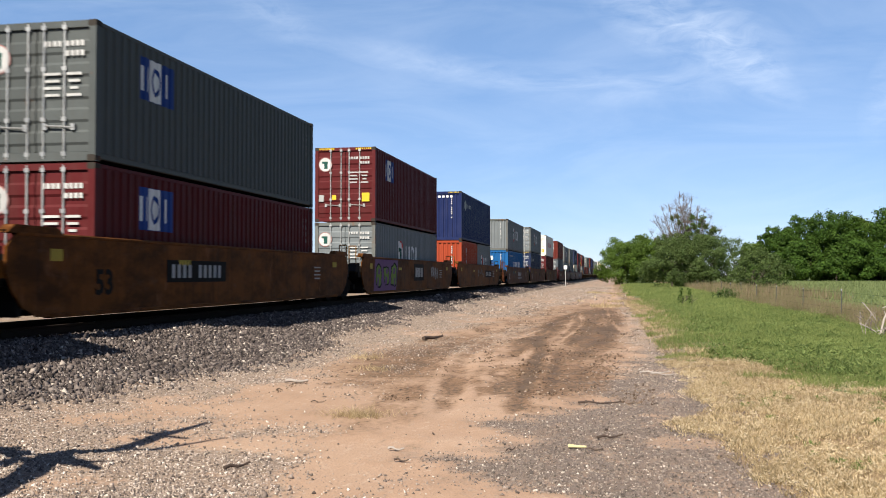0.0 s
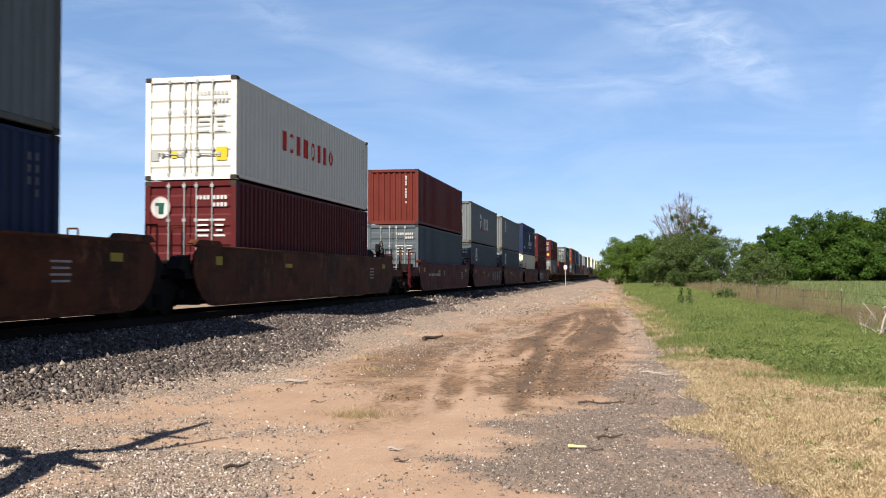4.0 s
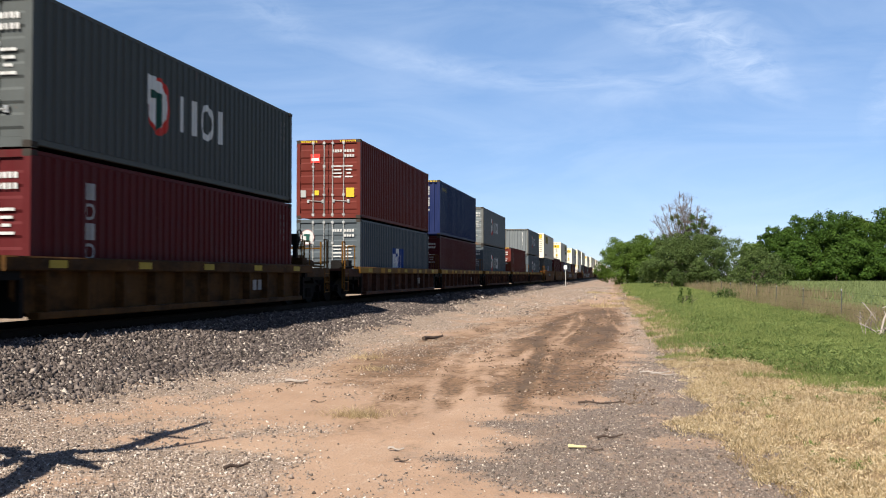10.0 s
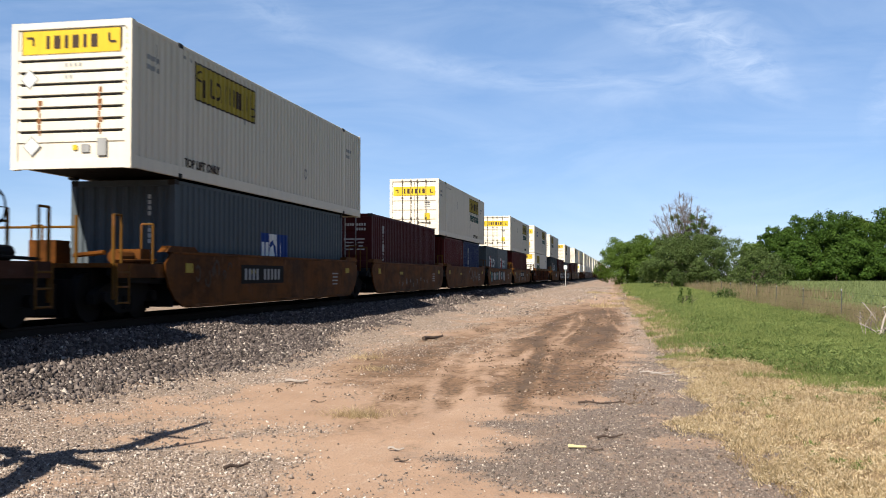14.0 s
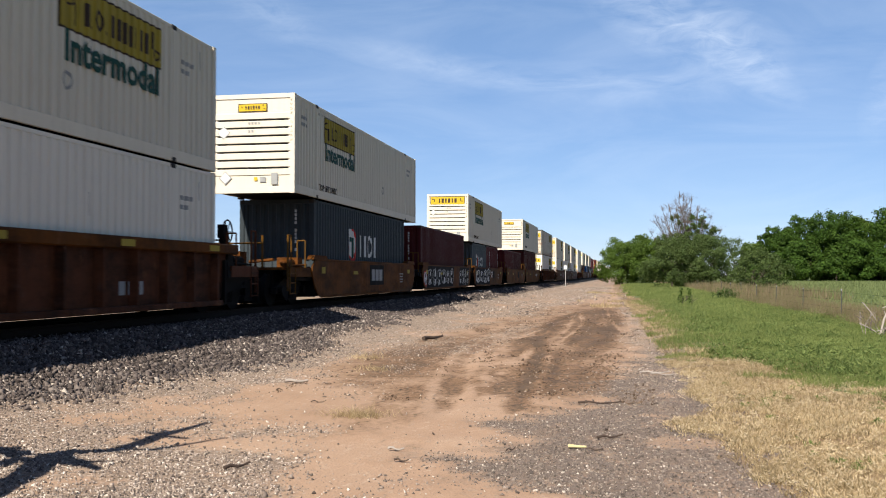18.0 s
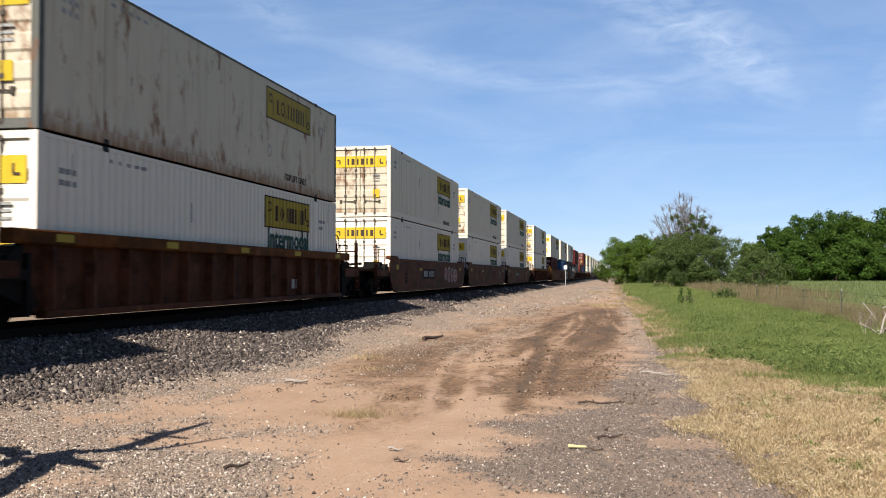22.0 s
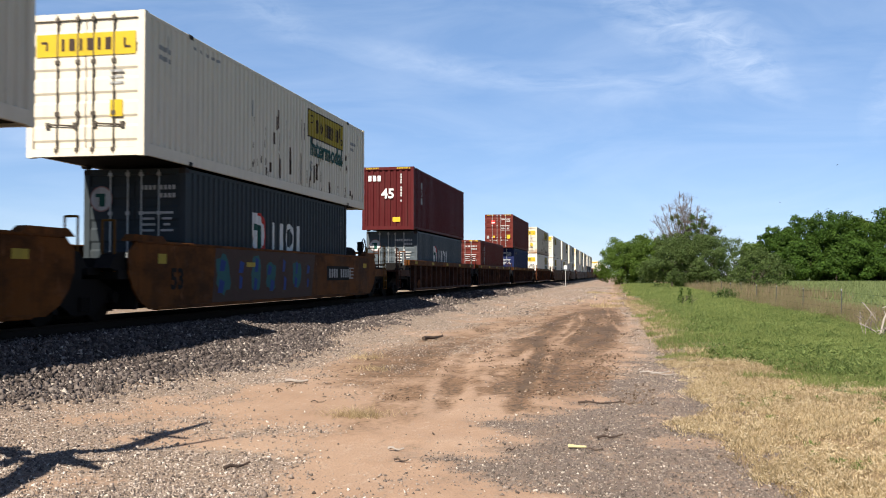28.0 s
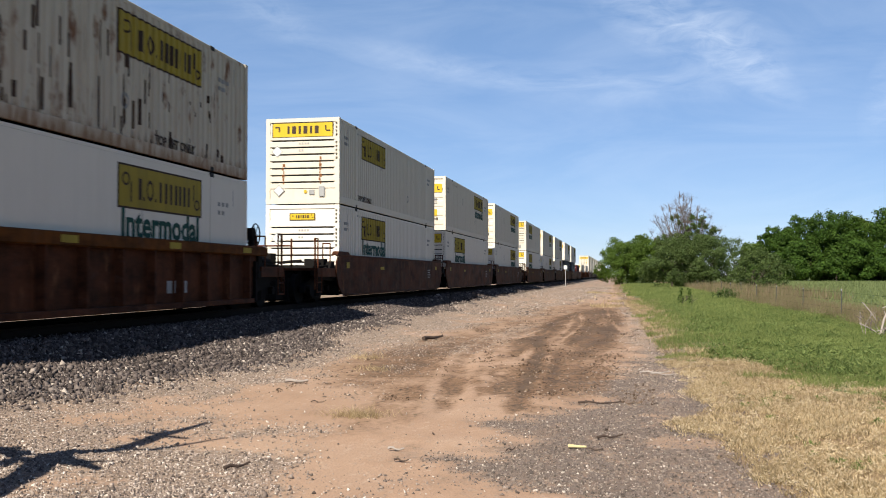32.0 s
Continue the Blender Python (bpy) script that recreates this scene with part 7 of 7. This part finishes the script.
snag = dead_crown(8.0, 126)
for cx, cz, r, k in ((-1.2, 8.9, 0.9, 520), (1.3, 8.6, 1.3, 1000), (1.9, 7.7, 1.0, 600), (3.0, 7.0, 1.3, 1100), (0.2, 7.5, 1.0, 380), (-0.3, 6.0, 1.9, 1300), (2.0, 5.8, 1.7, 1300), (-2.4, 6.5, 0.9, 380)):
    spray = [(cx + r * 0.6 * math.sin(2.1 * i + cx), r * math.cos(3.3 * i), cz + r * 0.6 * math.sin(4.3 * i)) for i in range(6)]
    part("leaf_clump", quads("leaf_clump", leaves(k, spray, [(0.5 * r, 0.5 * r, 0.45 * r)] * 6, 0.15, np.random.default_rng(7), 0.1), LEAF_GREY), snag, "green leaf clump in the bare crown")
for k, (px, py, t, w) in enumerate([(31, 236, 9.5, 9), (36, 231, 13.5, 11), (43, 240, 17.0, 13), (49, 232, 17.5, 13), (55, 238, 16.5, 13), (61, 232, 18.0, 14), (68, 238, 18.5, 14), (73, 229, 19.0, 13), (80, 232, 20.0, 14), (88, 240, 20, 15), (40, 226, 10.0, 10), (52, 225, 10.5, 11), (64, 225, 11.0, 11)]):
    tree(px, py, t, w, 18000, 0.37, LEAF_DEEP if k % 4 else LEAF_FRESH, "large dense deep green tree across the field", 30 + k, 0.97, G2)
for k in range(9):
    tree(31 + 5.2 * k, 223 + 3 * (k % 3), 4.5 + 1.5 * (k % 2), 7.5, 7000, 0.34, LEAF_DEEP, "low dense green bush under the far trees", 80 + k, 1.0, G2)
tree(2.85, 49.4, 1.1, 0.3, 300, 0.05, LEAF_DEEP, "slim dark leafy sprig in the grass", 60, 0.9, G1)
tree(3.3, 49.9, 1.05, 0.28, 280, 0.05, LEAF_DEEP, "slim dark leafy sprig in the grass", 62, 0.9, G1)
tree(6.3, 62.0, 0.8, 1.7, 500, 0.10, LEAF_GREY, "low dark bush in the grass", 61, 0.95, G1)


def fence():
    root = tagged(new("wire_fence"), "wire fence on thin steel posts along the field", "fence")
    post = shared("t_post", "post", surf("post_steel", (0.0588, 0.063, 0.0546), 0.7, metal=0.0, rust=0.3), lambda s: s.box(-0.018, 0.018, -0.004, 0.004, -0.2, 1.02).box(-0.004, 0.004, -0.004, 0.04, -0.2, 1.02))
    tip = shared("t_tip", "post_tip", MARK_PALE, lambda s: s.box(-0.02, 0.02, -0.007, 0.043, 0.97, 1.024))
    spots = []
    for i in range(15):
        y = 27.9 + 7.25 * i
        x = 7.5 + 0.012 * max(0, y - 60)
        z = float(height(np.array(x), np.array(y)))
        p = part("post", post, root, at=(x, y, z))
        p.rotation_euler = (radians(random.uniform(-3, 3)), radians(random.uniform(-3, 3)), 0)
        if i < 9:
            part("post_tip", tip, p, "white painted post tip")
        spots.append((x, y, z))
    for h in (0.35, 0.65, 0.92):
        s = Solid()
        for a, b in zip(spots, spots[1:]):
            s.tube((a[0], a[1], a[2] + h), (b[0], b[1], b[2] + h), 0.004, n=4, caps=False)
        part("wire", s.mesh("wire", STEEL_DARK), root)


fence()


def brush_pile():
    """Cut boughs thrown against the fence: a few stout pale poles among thin crooked ones."""
    rng = random.Random(8)
    root = tagged(new("brush_pile"), "bleached dead branches heaped against the fence", "branches")
    at = Vector((6.75, 26.0, float(height(np.array(6.75), np.array(26.0))) - 0.02))
    root.location = at
    stout = (((-0.28, 0, 0), (0.02, 0.1, 0.85), 0.03), ((0.1, 0.2, 0), (0.16, 0.1, 0.9), 0.028), ((-0.1, -0.1, 0), (0.09, 0, 0.48), 0.026), ((-0.75, 0.1, 0.36), (-0.3, 0, 0.1), 0.016), ((-0.62, 0.3, 0.9), (-0.3, 0.2, 0.42), 0.014),
             ((-0.3, 0.2, 0.14), (0.5, 0.1, 0.42), 0.02), ((0.3, 0, 0), (0.42, 0.2, 0.8), 0.024), ((0.55, 0.1, 0), (0.4, 0.1, 0.7), 0.02), ((-0.15, 0.2, 0.75), (0.3, 0.2, 0.95), 0.013), ((0.05, 0, 0), (-0.1, 0.3, 0.7), 0.017))
    for a, b, r in stout:
        a, b = Vector(a), Vector(b)
        m = a.lerp(b, 0.5) + Vector((rng.uniform(-0.05, 0.05), 0, rng.uniform(-0.03, 0.05)))
        s = Solid().tube(a, m, r, r * 0.9, n=7).tube(m, b, r * 0.9, r * 0.6, n=7)
        part("branch", s.mesh("branch", BARK_PALE), root)
    for i in range(20):
        s, tips = Solid(), []
        a = rng.uniform(0, 6.28)
        limb(s, Vector((rng.uniform(-0.6, 0.8), rng.uniform(-0.4, 0.5), 0.0)), Vector((math.cos(a) * 0.45, math.sin(a) * 0.45, rng.uniform(0.3, 1.0))).normalized(), rng.uniform(0.25, 0.45), rng.uniform(0.005, 0.009), rng, 2, tips, 0.5, 0.15, 5)
        part("branch", s.mesh("branch", BARK_PALE if i % 3 else BARK_GREY), root)


brush_pile()


def line_sign():
    root = tagged(new("trackside_post"), "slim white trackside post with small square plate", "sign")
    root.location = (-7.2, 119.6, float(height(np.array(-7.2), np.array(119.6))))
    part("post", Solid().tube((0, 0, -0.3), (0, 0, 2.5), 0.05, n=8).mesh("post", MARK_PALE), root)
    part("plate", Solid().bar(-0.21, 0.21, -0.1, -0.08, 2.16, 2.66).mesh("plate", MARK_WHITE), root)


line_sign()


def litter():
    """Sticks and a yellow scrap lying on the soil."""
    def stick(x, y, length, turn, r, name, label, material):
        z = float(height(np.array(x), np.array(y)))
        s = Solid()
        n, bend = 4, 0.15 if name == "plastic_scrap" else 1.0
        pts = [Vector(((i / n - 0.5) * length, 0.04 * bend * length * math.sin(2.4 * i), 0.012 * bend * math.sin(i * 1.9))) for i in range(n + 1)]
        for a, b, k in zip(pts, pts[1:], range(n)):
            s.tube(a, b, r * (1 - 0.12 * k), r * (1 - 0.12 * (k + 1)), n=7)
        ob = tagged(new(name, s.mesh(name, material)), label, "litter" if name == "plastic_scrap" else "stick")
        ob.location, ob.rotation_euler = (x, y, z + r + 0.012), (0, 0, radians(turn))
    dark = surf("weathered_stick", (0.0588, 0.042, 0.0336), 0.9)
    stick(-3.2, 7.5, 0.26, 60, 0.016, "stick", "short dark weathered stick on the sand", dark)
    stick(-0.14, 9.5, 0.3, 35, 0.014, "stick", "thin dark twig on grey gravel", dark)
    stick(-4.66, 23.0, 0.9, 70, 0.05, "stick", "dark weathered branch beside the ballast", dark)
    stick(-4.75, 13.3, 0.34, 10, 0.03, "wood_offcut", "pale wooden offcut lying on gravel", BARK_PALE)
    stick(-0.43, 8.85, 0.17, -5, 0.018, "plastic_scrap", "small pale yellow plastic scrap on gravel", PLASTIC_YELLOW)
    stick(-0.27, 8.78, 0.16, 4, 0.007, "stick", "thin dark twig beside a plastic scrap", dark)
    stick(0.5, 16.0, 0.5, 8, 0.016, "stick", "pale bleached stick at the grass edge", BARK_PALE)
    stick(0.62, 15.6, 0.42, -12, 0.014, "stick", "pale bleached stick at the grass edge", BARK_PALE)
    stick(-0.3, 12.0, 0.55, 12, 0.014, "stick", "dark crooked stick on the gravel", dark)
    stick(-2.07, 8.5, 0.16, -8, 0.013, "wood_offcut", "small pale wood chip on the sand", BARK_PALE)
    stick(-1.9, 8.0, 0.14, -6, 0.01, "stick", "short dark weathered stick on the sand", dark)
    for i in range(14):
        stick(random.uniform(-4.5, 1.0), random.uniform(7.2, 22), random.uniform(0.08, 0.22), random.uniform(0, 180), 0.007, "twig", "small dry twig lying on the soil", dark)
    v, idx = rocks(1, lambda n: (np.array([-2.62]), np.array([7.2])), 0.11, np.random.default_rng(3), 0.2)
    tagged(new("stone", rock_mesh("stone", v, idx, PEBBLE)), "pale fist-sized stone on the sand", "stone")


litter()


def shade_tree():
    """The bare tree behind the camera whose limb throws its shadow on the sand."""
    root = tagged(new("dead_tree"), "bare leaning tree that casts a branch shadow", "tree")
    foot = Vector((-5.62, 4.2, 0.0))
    s = Solid()

    def above(px, py, lift=0.0):
        """The place, over the foot, whose shadow falls on the point (px, py)."""
        h = (py - foot.y) / 1.0526 + lift
        return Vector((px, py, 0)) - SUN_WAY * (h / -SUN_WAY.z)
    knots = [foot - Vector((0, 0, 0.2)), above(-5.0, 5.3), above(-4.58, 6.08), above(-4.64, 6.5), above(-4.68, 6.8), above(-4.82, 7.17), above(-4.93, 7.46), above(-4.93, 7.7), above(-4.75, 7.82), above(-4.57, 7.96), above(-4.54, 8.36), above(-4.55, 8.85), above(-4.51, 9.25), above(-4.46, 9.66)]
    radii = [0.17, 0.16, 0.15, 0.14, 0.13, 0.14, 0.16, 0.12, 0.075, 0.075, 0.095, 0.085, 0.06, 0.035]
    for p, q, r0, r1 in zip(knots, knots[1:], radii, radii[1:]):
        s.tube(p, q, r0, r1, n=9)
    twigs = ((above(-4.93, 7.5), above(-4.68, 7.38, 0.1), 0.13), (above(-4.68, 7.38, 0.1), above(-4.45, 7.26, 0.14), 0.10), (above(-4.45, 7.26, 0.14), above(-4.24, 7.12, 0.18), 0.05), (above(-4.68, 7.38, 0.1), above(-4.3, 7.4, 0.2), 0.03),
             (above(-4.57, 8.0), above(-4.27, 8.05, 0.1), 0.04), (above(-4.27, 8.05, 0.1), above(-4.05, 8.45, 0.15), 0.05), (above(-4.05, 8.45, 0.15), above(-3.9, 8.8, 0.2), 0.03), (above(-3.9, 8.8, 0.2), above(-3.75, 9.15, 0.3), 0.014),
             (above(-4.62, 8.67), above(-4.45, 8.72, 0.05), 0.06), (above(-4.45, 8.72, 0.05), above(-4.2, 8.66, 0.1), 0.04), (above(-4.6, 8.8), above(-4.87, 8.96, 0.05), 0.035), (above(-4.56, 8.85), above(-4.7, 9.1, 0.05), 0.04),
             (above(-4.93, 7.6), above(-5.27, 7.58, 0.1), 0.04), (above(-5.27, 7.58, 0.1), above(-5.5, 7.68, 0.15), 0.11), (above(-5.5, 7.68, 0.15), above(-5.9, 7.8, 0.2), 0.15), (above(-5.27, 7.55, 0.1), above(-5.1, 7.1, 0.15), 0.05), (above(-5.15, 7.4, 0.1), above(-5.3, 7.0, 0.15), 0.12), (above(-5.3, 7.0, 0.15), above(-5.5, 6.7, 0.15), 0.16),
             (above(-4.6, 7.9), above(-4.2, 7.75, 0.1), 0.015), (above(-4.56, 8.4), above(-4.75, 8.55, 0.1), 0.03))
    for p, q, r in twigs:
        s.tube(p, q, r, r * 0.6, n=7)
    part("bough", s.mesh("branches", BARK), root)


shade_tree()


def bird():
    """A small dark bird with spread wings, nose along +Y."""
    root = tagged(new("bird"), "small dark bird gliding high over the field", "bird", "birds over the field")
    plume = surf("bird_plume", (0.0336, 0.0294, 0.0252), 0.8)
    part("body", Solid().tube((0, -0.16, 0), (0, 0.02, 0.01), 0.02, 0.045, n=8).tube((0, 0.02, 0.01), (0, 0.17, 0.02), 0.045, 0.015, n=8).mesh("body", plume), root)
    for sx in (-1, 1):
        part("wing", Solid().add([(sx * 0.03, -0.06, 0.0), (sx * 0.03, 0.07, 0.0), (sx * 0.24, 0.05, 0.05), (sx * 0.42, -0.05, 0.02), (sx * 0.22, -0.07, 0.045), (sx * 0.2, 0.0, 0.062)], [(0, 1, 5), (1, 2, 5), (2, 3, 5), (3, 4, 5), (4, 0, 5), (0, 4, 3, 2, 1)]).mesh("wing", plume), root)
    root.scale = (0.6, 0.6, 0.6)
    return root


BIRDS = [bird(), bird()]
BIRD_A = [(0.0, -150.2, 70.9, 5.0), (20.5, -35.4, 89.3, 6.0), (22.3, -25.3, 91.0, 11.5), (23, -21.4, 91.6, 14.9), (24, -15.8, 92.5, 16.1), (25, -11.0, 93.4, 15.1), (28, 14.6, 93.6, 8.5), (32.0, 48.7, 93.9, 8.5)]
BIRD_B = [(0.0, -111.8, 80.4, 5.0), (20.5, -29.8, 90.6, 6.5), (22.3, -22.6, 91.5, 12.0), (23, -19.8, 91.9, 15.5), (24, -15.8, 92.4, 17.0), (25, -9.0, 93.4, 16.5), (28, 19.5, 92.4, 11.8), (32.0, 57.5, 91.1, 11.8)]


# ---- the train rolls past ----
def run(t):
    """Metres gone since the clip's start."""
    return 24.0334 * t + 0.5 * 0.02425 * ((t - 16) ** 2 - 256)


def motions():
    for ob, y, z in RIDERS:
        walk(ob, [(t, pose(TRACK_X, y - run(t), z)) for t in (0.0, 8.0, 16.0, 24.0, 32.0)])
    # two birds cross the sky from over the train to over the field
    walk(BIRDS[0], [(t, pose(x, y, z, 0, 8, -70)) for t, x, y, z in BIRD_A])
    walk(BIRDS[1], [(t, pose(x, y, z, 0, -6, -75)) for t, x, y, z in BIRD_B])


motions()
